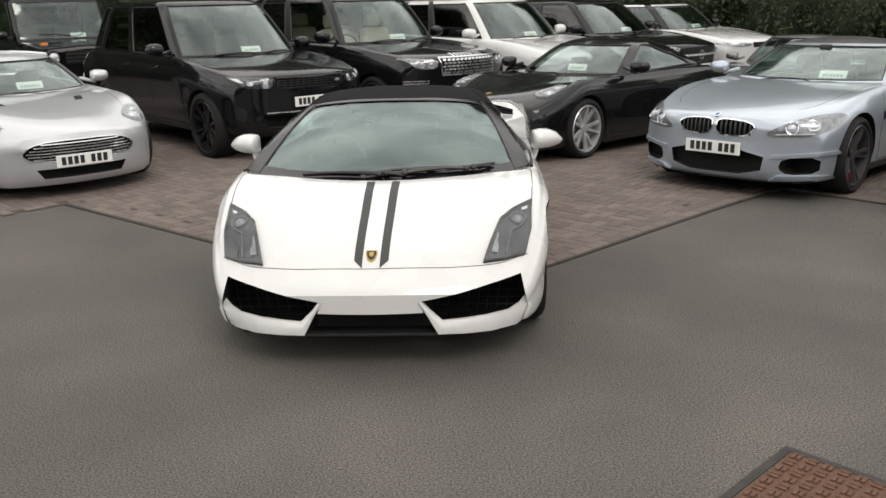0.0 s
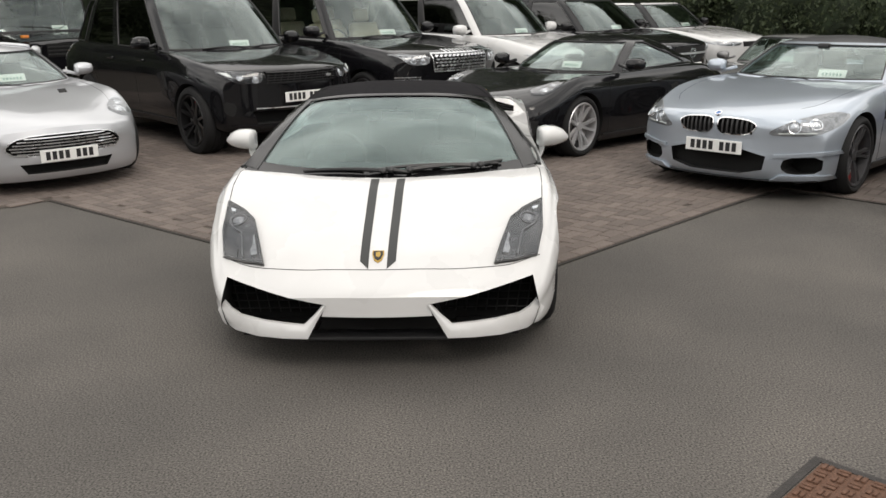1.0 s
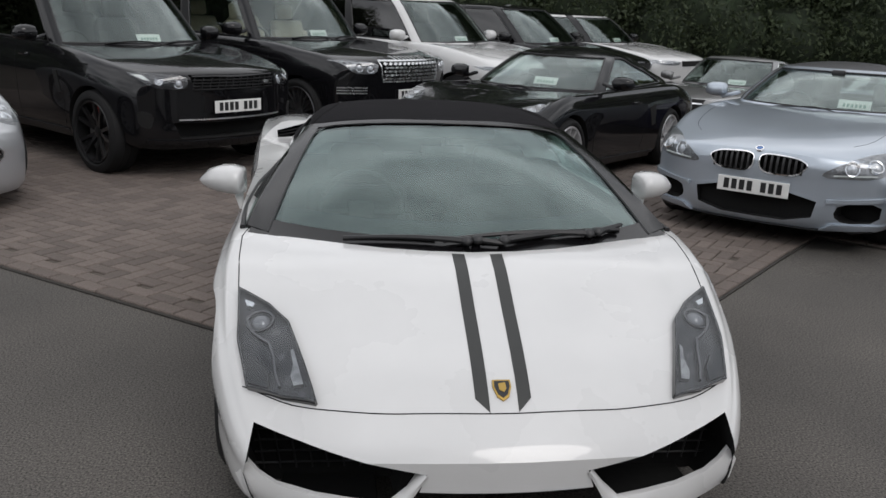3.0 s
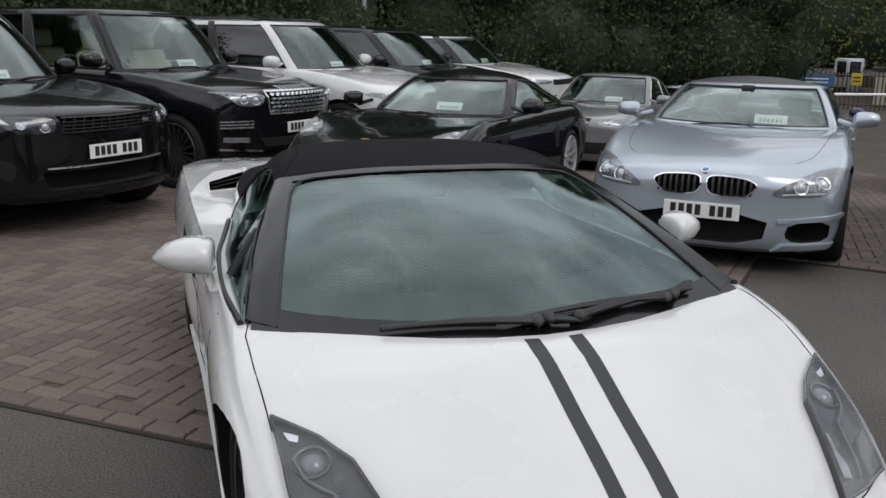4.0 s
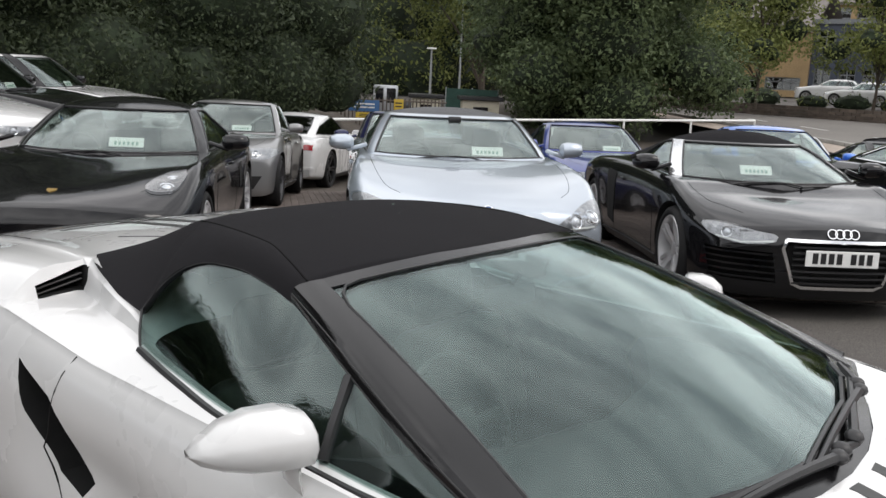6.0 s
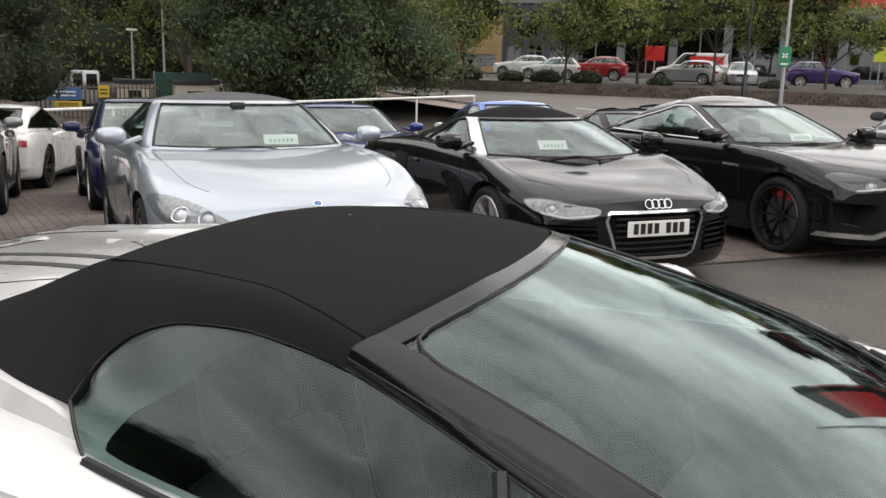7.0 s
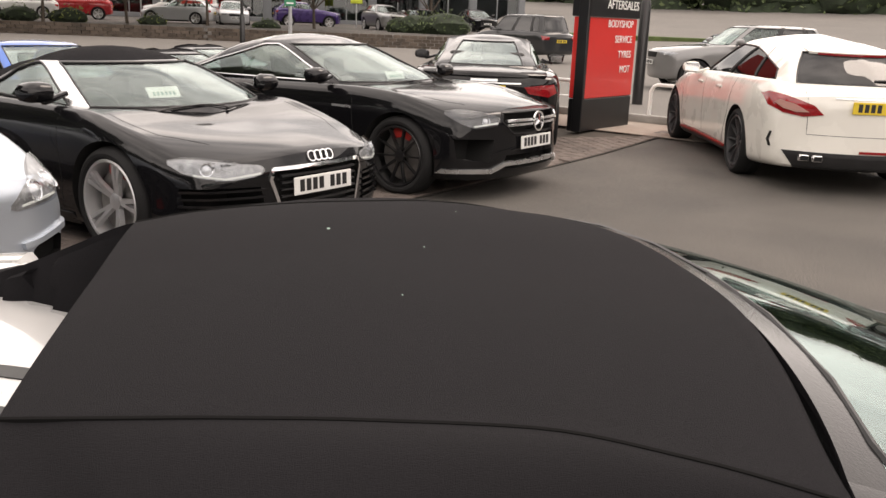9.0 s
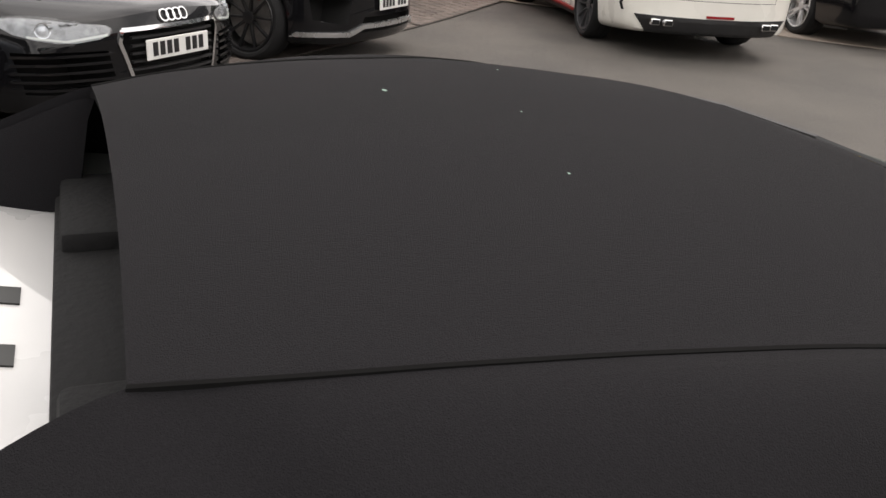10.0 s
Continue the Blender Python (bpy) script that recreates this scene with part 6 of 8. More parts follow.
def silver_blue_coupe(m):
    c = make(COUPE, H=1.345, onepane=True, side_end=0.66, dome=0.07, paint=ICE, wheel=(GREYALLOY, 5, "double", CALIPER, 0.78), roof_mat=PLASTIC, leather=GREYLEATHER)
    car = standard_car("performance_coupe", "pale silver-blue performance coupe with twin-kidney grille", m, c)
    headlight(car, [(0.435, 0.560), (0.50, 0.538), (0.78, 0.550), (0.880, 0.615), (0.905, 0.715), (0.83, 0.742), (0.67, 0.700), (0.54, 0.632)], "front", [(0.625, 0.615, 0.046), (0.760, 0.640, 0.048)], REFLECTOR, brow=[(0.52, 0.556), (0.78, 0.570), (0.78, 0.580), (0.52, 0.566)], label="clear headlight with two light rings")
    kid = [(0.022, 0.672), (0.27, 0.660), (0.345, 0.628), (0.350, 0.600), (0.30, 0.545), (0.24, 0.530), (0.07, 0.530), (0.02, 0.575)]
    kid = rounded(kid, 2)
    recess(car, [(kid, True), (rounded([(-0.45, 0.41), (0.45, 0.41), (0.41, 0.20), (-0.41, 0.20)], 1), False), (rounded([(0.58, 0.36), (0.84, 0.38), (0.83, 0.24), (0.62, 0.22), (0.55, 0.27)], 1), True)], 0.06)
    for sgn in (1, -1):
        panel(car, "kidney_frame", strip([(sgn * x, z) for x, z in kid + [kid[0]]], 0.009), "front", CHROME, 0.010, 0.014, cell=0.03)
        for i in range(7):
            x = 0.062 + i * 0.042
            panel(car, "grille_bar", strip([(sgn * x, 0.538), (sgn * x, 0.662 - 0.012 * max(0, i - 4))], 0.016), "front", PLASTIC, 0.004, 0.014, cell=0.05)
        panel(car, "bumper_blade", strip([(sgn * x, z) for x, z in ((0.50, 0.375), (0.62, 0.380), (0.90, 0.415))], 0.028), "front", ICE, 0.02, 0.02, cell=0.06)
        panel(car, "bumper_wing", [(sgn * x, z) for x, z in ((0.47, 0.165), (0.86, 0.19), (0.86, 0.225), (0.55, 0.21))], "front", ICE, 0.02, 0.02, cell=0.06)
    panel(car, "front_lip", strip([(-0.84, 0.165), (-0.4, 0.145), (0.4, 0.145), (0.84, 0.165)], 0.035), "front", PLASTIC, 0.02, 0.03, cell=0.1)
    ring_badge(car, "front", 0, 0.695, 0.031, CHROME, BADGEBLUE)
    panel(car, "side_vent", [(1.34, 0.70), (1.52, 0.72), (1.50, 0.64), (1.36, 0.63)], "side", VOID, 0.005, both=True)
    bm = bmesh.new()
    add_box(bm, (0.12, 0.06, 0.05), None, 0.015, 2)
    part("interior_mirror", bm, PLASTIC, car["ob"]).matrix_basis = pose(0, 2.22 - 2.45, 1.24)
    add_plate(car, "front", 0.42, PLATE_W)
    return car


def black_spyder(m):
    c = make(SPORT, L=4.43, W=1.90, H=1.26, seat_u=1.80, apost=(0.226, 0.292), wb=2.65, fo=0.90, R=0.34, paint=BLACK, wheel=(ALLOY, 5, "double", CALIPER, 0.77), nose_z=0.67, hood_z=0.79, cowl_u=1.02, cowl_z=0.86, roof_u=1.76, roof_r=2.52, roof_mat=FABRIC, onepane=True, pillars=[(0.62, 1.0, 2)], deck_u=3.15, deck_z=0.97, tail_z=0.88, apillar=1, trim=SATIN, mirror_mat=BLACK, mirror_u=1.52, card=(-0.05, 1.46, 0.945), side_end=0.60, arc=0.22, rear_glass=GLASS, bpost=(0.64, 0.65), roof_name="soft_top", fbow=0.34, high=0.945, dome=0.10)
    car = standard_car("open_sports_car", "black roadster with black fabric roof and silver windscreen frame", m, c)
    headlight(car, [(0.425, 0.588), (0.455, 0.530), (0.66, 0.508), (0.82, 0.545), (0.865, 0.625), (0.78, 0.640), (0.60, 0.608)], "front", [(0.74, 0.580, 0.034)], REFLECTOR, brow=[(0.46, 0.538), (0.66, 0.517), (0.80, 0.545), (0.80, 0.556), (0.66, 0.528), (0.46, 0.550)], label="clear angular headlight")
    g = [(-0.38, 0.56), (0.38, 0.56), (0.40, 0.50), (0.32, 0.26), (0.26, 0.235), (-0.26, 0.235), (-0.32, 0.26), (-0.40, 0.50)]
    recess(car, [(g, False), ([(0.46, 0.465), (0.85, 0.475), (0.82, 0.26), (0.42, 0.25)], True)], 0.06)
    panel(car, "grille_surround", strip(g + [g[0]], 0.022), "front", CHROME, 0.012, 0.014, cell=0.04)
    for i in range(7):
        z = 0.265 + i * 0.042
        panel(car, "grille_bar", strip([(-0.33, z), (0.33, z)], 0.012), "front", PLASTIC, 0.012, 0.012, cell=0.12)
    for sgn in (1, -1):
        for i in range(5):
            panel(car, "intake_slat", strip([(sgn * (0.44), 0.28 + i * 0.042), (sgn * 0.85, 0.285 + i * 0.042)], 0.014), "front", BLACK, 0.014, 0.014, cell=0.12)
    for i in range(4):
        hit, nor = surface_at(car, "front", (i - 1.5) * 0.052, 0.612)
        bm = bmesh.new()
        mm = Matrix.Translation(hit + nor * 0.01) @ nor.to_track_quat("Z", "Y").to_matrix().to_4x4()
        add_lathe(bm, [(-0.004, 0.036), (0.004, 0.036), (0.004, 0.029), (-0.004, 0.029)], axis="Z", n=24, m=mm)
        part("badge_ring", bm, CHROME, car["ob"])
    panel(car, "side_blade", [(2.66, 0.80), (2.95, 0.82), (2.90, 0.34), (2.72, 0.30)], "side", VOID, 0.006, both=True)
    add_plate(car, "front", 0.445, PLATE_W)
    return car


def black_star_coupe(m):
    c = make(COUPE, L=4.75, W=1.88, H=1.40, wb=2.84, fo=0.85, onepane=True, side_end=0.665, dome=0.08, paint=BLACK, wheel=(DARKALLOY, 10, "thin", CALIPER, 0.76), gasket=CHROME, nose_z=0.76, hood_z=0.88, cowl_u=1.32, deck_u=4.15, roof_r=3.2, mirror_mat=BLACK, mirror_u=1.70, card=(0.1, 1.66, 0.99), apost=(0.235, 0.285))
    car = standard_car("star_badge_coupe", "black two-door coupe with chrome window trim", m, c)
    headlight(car, [(0.47, 0.69), (0.50, 0.615), (0.68, 0.595), (0.80, 0.64), (0.84, 0.735), (0.70, 0.745)], "front", [(0.60, 0.655, 0.034)], SMOKED, brow=[(0.50, 0.632), (0.70, 0.612), (0.70, 0.622), (0.50, 0.644)], label="clear headlight with a light strip")
    g = [(-0.42, 0.72), (0.42, 0.72), (0.45, 0.65), (0.32, 0.54), (-0.32, 0.54), (-0.45, 0.65)]
    recess(car, [(g, False), ([(-0.40, 0.36), (0.40, 0.36), (0.46, 0.24), (-0.46, 0.24)], False), ([(0.52, 0.50), (0.84, 0.52), (0.82, 0.36), (0.57, 0.31)], True)], 0.06)
    panel(car, "grille_surround", strip(g + [g[0]], 0.008), "front", PLASTIC, 0.010, 0.012, cell=0.05)
    for z in (0.615, 0.65):
        panel(car, "grille_bar", strip([(-0.40, z), (0.40, z)], 0.020), "front", SATIN, 0.018, 0.016, cell=0.1)
    hit, nor = surface_at(car, "front", 0, 0.633)
    bm = bmesh.new()
    mm = Matrix.Translation(hit + Vector((0, -0.03, 0))) @ Matrix.Rotation(radians(90), 4, "X")
    add_lathe(bm, [(-0.006, 0.088), (0.008, 0.088), (0.008, 0.076), (-0.006, 0.076)], axis="Z", n=30, m=mm)
    for k in range(3):
        a = radians(90 + 120 * k)
        add_tube(bm, [mm @ Vector((0, 0, 0.004)), mm @ Vector((0.082 * math.cos(a), 0.082 * math.sin(a), 0.002))], [0.016, 0.004], 6)
    part("badge", bm, CHROME, car["ob"], "round chrome badge")
    panel(car, "chrome_lip", strip([(-0.86, 0.25), (-0.55, 0.235), (-0.42, 0.29), (0.42, 0.29), (0.55, 0.235), (0.86, 0.25)], 0.034), "front", SATIN, 0.022, 0.02, cell=0.06)
    panel(car, "wing_badge", strip([(1.35, 0.75), (1.58, 0.76)], 0.02), "side", SATIN, 0.005, 0.006, both=True)
    add_plate(car, "front", 0.46, PLATE_W)
    return car


SALOON = dict(COUPE, L=4.7, W=1.80, H=1.45, wb=2.76, fo=0.82, cowl_u=1.45, roof_u=2.1, roof_r=3.3, deck_u=4.05, deck_z=1.0, four=(0.625, 0.635), arc=0.15, belt=0.96, cowl_z=0.95, nose_z=0.76, hood_z=0.9, mirror_u=1.8, mirror_z=1.05, mirror_x=0.96, card=(0.2, 1.75, 1.02), rear_seat=3.0)


def grey_saloon(m):
    c = make(SALOON, paint=GREY, wheel=(GREYALLOY, 5, "double", PLASTIC, 0.74), gasket=SATIN)
    car = standard_car("saloon", "metallic grey four-door saloon with a price card", m, c)
    headlight(car, [(0.46, 0.74), (0.50, 0.64), (0.74, 0.62), (0.86, 0.70), (0.84, 0.77)], "front", [(0.62, 0.69, 0.045)])
    panel(car, "grille", [(-0.38, 0.74), (0.38, 0.74), (0.34, 0.58), (-0.34, 0.58)], "front", VOID, 0.005)
    for z in (0.62, 0.68):
        panel(car, "grille_bar", strip([(-0.36, z), (0.36, z)], 0.02), "front", CHROME, 0.016, 0.014, cell=0.15)
    panel(car, "lower_intake", [(-0.70, 0.42), (0.70, 0.42), (0.6, 0.26), (-0.6, 0.26)], "front", VOID, 0.005)
    add_plate(car, "front", 0.47, PLATE_W)
    return car


LAMPPALE = material("pale_lamp_lens", (0.46, 0.25, 0.22), rough=0.12, coat=0.6)


def tail_lamps(car, poly, label="red tail lamp"):
    panel(car, "tail_lamp", poly, "rear", TAIL, 0.008, 0.014, both=True, label=label, cell=0.05)


def white_grand_coupe(m):
    c = make(COUPE, L=4.81, W=1.94, H=1.40, wb=2.75, fo=0.86, onepane=True, paint=WHITE, wheel=(DARKALLOY, 5, "double", PLASTIC, 0.76), R=0.36, rear_glass=DARKGLASS, side_glass=DARKGLASS)
    car = standard_car("grand_coupe", "white fastback coupe seen from behind", m, c)
    tail_lamps(car, [(0.62, 0.86), (0.88, 0.84), (0.88, 0.74), (0.64, 0.76)])
    panel(car, "rear_bumper", strip([(-0.9, 0.42), (0.9, 0.42)], 0.05), "rear", WHITE, 0.02, 0.02)
    add_plate(car, "rear", 0.62, PLATE_Y)
    return car


def black_italian_coupe(m):
    c = make(COUPE, L=4.75, W=1.92, H=1.36, wb=2.94, fo=0.9, onepane=True, paint=BLACK, wheel=(GREYALLOY, 5, "wye", CALIPER, 0.76), R=0.36, deck_u=4.25, deck_z=1.03, roof_r=3.05, tail_z=0.99, roof_w=0.56, cab_w=0.80, cab_taper=0.86, rwbow=0.2, rc=0.78, rbow=0.3)
    car = standard_car("italian_coupe", "black coupe with a lip spoiler and red tail lamps", m, c)
    tail_lamps(car, [(0.48, 0.83), (0.84, 0.86), (0.88, 0.76), (0.78, 0.71), (0.54, 0.75)])
    panel(car, "boot_script", strip([(-0.16, 0.90), (0.16, 0.90)], 0.03), "rear", SATIN, 0.006, 0.006)
    panel(car, "boot_lip", strip([(-0.74, 0.955), (0.74, 0.955)], 0.03), "rear", BLACK, 0.04, 0.05)
    panel(car, "boot_trim", strip([(-0.44, 0.868), (0.44, 0.868)], 0.014), "rear", CHROME, 0.012, 0.01)
    panel(car, "diffuser", [(-0.6, 0.36), (0.6, 0.36), (0.5, 0.22), (-0.5, 0.22)], "rear", VOID, 0.006)
    add_plate(car, "rear", 0.79, PLATE_Y)
    return car


def pearl_estate(m):
    c = make(COUPE, L=4.96, W=1.88, H=1.47, wb=2.874, fo=0.85, paint=PEARL, wheel=(GREYALLOY, 10, "thin", CALIPER, 0.77), R=0.345, deck_u=4.83, deck_z=1.00, tail_z=0.96, roof_r=4.28, roof_rz=1.315, dome=0.10, side_end=0.655, arc=0.56, four=(0.575, 0.58), rear_glass=REARGLASS, side_glass=DARKGLASS, belt=0.99, cowl_z=0.95, bpost=(0.46, 0.47), roof_w=0.60, cab_w=0.90, cab_taper=0.88, rwbow=0.22, rbow=0.34, rc=0.86, back_pane=0.755, gasket=PLASTIC, rise=0.035, crown=0.70)
    car = standard_car("shooting_brake", "pearl white estate car with twin square exhausts", m, c)
    tail_lamps(car, [(0.48, 0.745), (0.56, 0.825), (0.72, 0.885), (0.87, 0.925), (0.905, 0.90), (0.89, 0.80), (0.80, 0.745), (0.64, 0.72)])
    panel(car, "lamp_band", [(0.60, 0.765), (0.70, 0.825), (0.82, 0.86), (0.855, 0.83), (0.80, 0.785), (0.70, 0.76)], "rear", LAMPPALE, 0.024, 0.006, both=True, label="pale clear band in the tail lamp", cell=0.04)
    panel(car, "diffuser", [(-0.78, 0.40), (0.78, 0.40), (0.66, 0.24), (-0.66, 0.24)], "rear", PLASTIC, 0.006, 0.02)
    for sgn in (1, -1):
        for k in (0, 1):
            hit, nor = surface_at(car, "rear", sgn * (0.50 + 0.11 * k), 0.345)
            bm = bmesh.new()
            add_box(bm, (0.095, 0.10, 0.065), Matrix.Translation(hit + Vector((0, 0.01, 0))), 0.015, 2)
            p = part("exhaust_tip", bm, CHROME, car["ob"])
            bm = bmesh.new()
            add_box(bm, (0.072, 0.008, 0.044), Matrix.Translation(hit + Vector((0, 0.061, 0))), 0)
            part("exhaust_bore", bm, VOID, p)
        panel(car, "bumper_vent", strip([(sgn * 0.865, 0.56), (sgn * 0.875, 0.48), (sgn * 0.86, 0.42)], 0.012), "rear", VOID, 0.006)
        panel(car, "sill_strip", strip([(1.3, 0.24), (3.3, 0.24)], 0.02), "side", CALIPER, 0.03, 0.02, both=False, cell=0.2)
    panel(car, "tailgate_trim", strip([(-0.40, 0.90), (0.40, 0.90)], 0.012), "rear", SATIN, 0.008, 0.01)
    panel(car, "boot_script", strip([(-0.60, 0.945), (-0.42, 0.945)], 0.016), "rear", SATIN, 0.006, 0.006)
    # lip over the tailgate glass with its brake lamp
    edge = [car["cab"].point(0.95, 0.775 + 0.225 * i / 12) for i in range(13)]
    lip = [[p + Vector((0, dy, dz)) for p in edge] for dy, dz in ((-0.07, 0.022), (0.0, 0.014), (0.075, -0.006), (0.07, -0.026))]
    spoiler = part("roof_spoiler", skin_bm([lip], c["L"], 0.014), PEARL, car["ob"], smooth=50)
    brake = [[p + Vector((0, 0.073, dz)) for p in edge[2:]] for dz in (-0.010, -0.034)]
    part("brake_lamp", skin_bm([brake], c["L"], 0.006), TAIL, spoiler, "thin red high brake lamp")
    panel(car, "rear_reflector", strip([(-0.14, 0.42), (0.14, 0.42)], 0.025), "rear", TAIL, 0.01, 0.01)
    shut_line(car, [(-0.62, 1.0), (-0.60, 0.56), (0.60, 0.56), (0.62, 1.0)], "rear", both=False)
    bm = bmesh.new()
    add_tube(bm, [(0.0, 4.74 - 2.48, 1.06), (-0.28, 4.70 - 2.48, 1.075)], 0.012, 6)
    part("rear_wiper", bm, PLASTIC, car["ob"])
    add_plate(car, "rear", 0.825, PLATE_Y)
    return car


def plain_car(name, label, base, m, paint_mat, back=False, group="cars for sale", **more):
    """A car that stands far off or mostly hidden: lamps, grille and plate at both ends."""
    c = make(base, paint=paint_mat, wheel=more.pop("wheel", (ALLOY, 5, "double", PLASTIC, 0.74)), wipers=False, handles=(), doors=more.pop("doors", ()), **more)
    car = standard_car(name, label, m, c, group)
    nz, w2, tz = c["nose_z"], c["W"] / 2, c["tail_z"]
    headlight(car, [(w2 * 0.5, nz - 0.05), (w2 * 0.54, nz - 0.13), (w2 * 0.85, nz - 0.14), (w2 * 0.93, nz - 0.06)], "front", [(w2 * 0.7, nz - 0.095, 0.035)])
    panel(car, "grille", [(-w2 * 0.42, nz - 0.08), (w2 * 0.42, nz - 0.08), (w2 * 0.36, nz - 0.2), (-w2 * 0.36, nz - 0.2)], "front", VOID, 0.005)
    tail_lamps(car, [(w2 * 0.62, tz - 0.12), (w2 * 0.92, tz - 0.1), (w2 * 0.92, tz - 0.24), (w2 * 0.64, tz - 0.23)])
    add_plate(car, "front", nz - 0.32, PLATE_W)
    add_plate(car, "rear", tz - 0.28, PLATE_Y)
    return car


ROW_A, ROW_B = -45.0, -131.0
black_sport_suv(parked(-1.51, 6.35, ROW_A, 4.85))
black_luxury_suv(parked(0.22, 8.15, ROW_A, 5.0))
silver_grand_tourer(parked(-3.28, 4.27, ROW_A, 4.38))
white_suv(parked(2.15, 9.72, ROW_A, 4.89))
dark_coupe_suv(parked(3.92, 11.54, ROW_A, 4.89))
white_compact_suv(parked(5.55, 13.45, ROW_A, 4.37))
black_box_suv(parked(-6.2, 11.05, ROW_A, 4.66))
silver_blue_coupe(parked(2.487, 4.154, ROW_B, 4.9))
black_mid_engine(parked(0.28, 5.93, ROW_B, 4.38))
black_spyder(parked(4.32, 2.51, -133.5, 4.43))
black_star_coupe(parked(6.40, 0.61, -133.5, 4.75))
grey_saloon(parked(3.98, 10.05, -133, 4.7))
pearl_estate(parked(11.1, -3.37, -9.7, 4.96))
black_italian_coupe(parked(13.9, -0.42, -12.0, 4.75))
white_grand_coupe(parked(11.3, 16.3, 34.6, 4.81))


# ---- ground ----
ASPHALT = material("asphalt", (0.074, 0.068, 0.062), rough=0.82, vary=0.30, scale=0.8, fine=1.0, fine_scale=115, bump=0.65, bump_scale=150, tint=(0.088, 0.079, 0.070))
ROADTAR = material("road_tarmac", (0.145, 0.134, 0.122), rough=0.85, vary=0.14, scale=0.3, fine=0.3, fine_scale=60, bump=0.4, bump_scale=90)
PAVER = material("concrete_block", (0.134, 0.107, 0.092), rough=0.85, vary=0.16, scale=1.2, fine=0.25, fine_scale=90, bump=0.4, bump_scale=120, random_obj=0.2, tint=(0.118, 0.097, 0.086))
JOINT = material("joint_sand", (0.07, 0.058, 0.047), rough=0.95, vary=0.3, scale=3, fine=0.4)
KERB = material("kerb_concrete", (0.30, 0.29, 0.27), rough=0.85, vary=0.2, scale=3, fine=0.2, bump=0.3)
PATHMAT = material("footway_paving", (0.30, 0.25, 0.21), rough=0.85, vary=0.15, scale=0.8, fine=0.2, bump=0.3)
RUST = material("rusty_cast_iron", (0.16, 0.07, 0.035), rough=0.75, metal=0.2, vary=0.35, scale=9, fine=0.4, bump=0.4, tint=(0.07, 0.045, 0.035))
IRON = material("dark_cast_iron", (0.05, 0.045, 0.042), rough=0.6, metal=0.5, vary=0.3, scale=9, fine=0.3, bump=0.3)
GRASS = material("grass", (0.07, 0.10, 0.03), rough=0.9, vary=0.4, scale=1.5, fine=0.5, fine_scale=30, bump=0.8, bump_scale=40)
LINE = material("road_marking", (0.7, 0.7, 0.68), rough=0.7, vary=0.15, scale=6, fine=0.2)


def sheet(name, pts, z, mat, label, category, parent=None, thick=0.0):
    bm = bmesh.new()
    top = [bm.verts.new((x, y, z)) for x, y in pts]
    f = bm.faces.new(top)
    f.normal_update()
    if f.normal.z < 0:
        f.normal_flip()
    if thick:
        low = [bm.verts.new((x, y, z - thick)) for x, y in pts]
        n = len(pts)
        for i in range(n):
            bm.faces.new((top[i], top[(i + 1) % n], low[(i + 1) % n], low[i]))
        bmesh.ops.recalc_face_normals(bm, faces=bm.faces)
    return tagged(new(name, mesh_of(name, bm, mat, 0)), label, category, kind="structure")


lines_x = [-400, -120, -40, -16] + [-14 + 0.75 * i for i in range(72)] + [60, 120, 400]
lines_y = [-400, -120, -40, -16] + [-8 + 0.75 * i for i in range(60)] + [60, 120, 400]
bm = bmesh.new()
add_grid(bm, [[(x, y, fall(x, y) - 0.006 * max(0.0, min(1.0, 0.74 * x + 0.67 * y - 5.7)) - 0.5 * max(0.0, min(0.06, -fall(x, y) - 0.05))) for x in lines_x] for y in lines_y])
tagged(new("ground", mesh_of("ground", bm, ASPHALT)), "worn grey asphalt forecourt with fine stones", "ground", kind="structure")
PAVED = [(-3.30, 3.95), (0.30, 1.30), (3.20, 4.50), (8.40, -0.25), (11.0, -2.55), (27.5, 12.8), (34, 30), (-14, 30), (-14, 2.0), (-8.2, -0.95)]
bm = bmesh.new()
f = bm.faces.new([bm.verts.new((x, y, 0.005)) for x, y in PAVED])
bmesh.ops.triangulate(bm, faces=[f])
for _ in range(7):
    es = [e for e in bm.edges if e.calc_length() > 0.8]
    if not es:
        break
    bmesh.ops.subdivide_edges(bm, edges=es, cuts=1)
    bmesh.ops.triangulate(bm, faces=[f for f in bm.faces if len(f.verts) > 3])
bmesh.ops.recalc_face_normals(bm, faces=bm.faces)
if next(iter(bm.faces)).normal.z < 0:
    bmesh.ops.reverse_faces(bm, faces=bm.faces)
for v in bm.verts:
    v.co.z += fall(v.co.x, v.co.y)
tagged(new("pavement", mesh_of("pavement", bm, JOINT)), "block-paved parking bays with sandy joints", "pavement", kind="structure")


def inside(x, y, poly):
    hit = False
    for (x0, y0), (x1, y1) in zip(poly, poly[1:] + poly[:1]):
        if (y0 > y) != (y1 > y) and x < x0 + (y - y0) * (x1 - x0) / (y1 - y0):
            hit = not hit
    return hit


# kerb along the road, the road with its far lane, footway and bank
E45 = Vector((0.7071, 0.7071, 0))
N45 = Vector((0.7071, -0.7071, 0))


def along(a, n, z=0.0):
    p = E45 * a + N45 * n
    return (p.x, p.y, z)


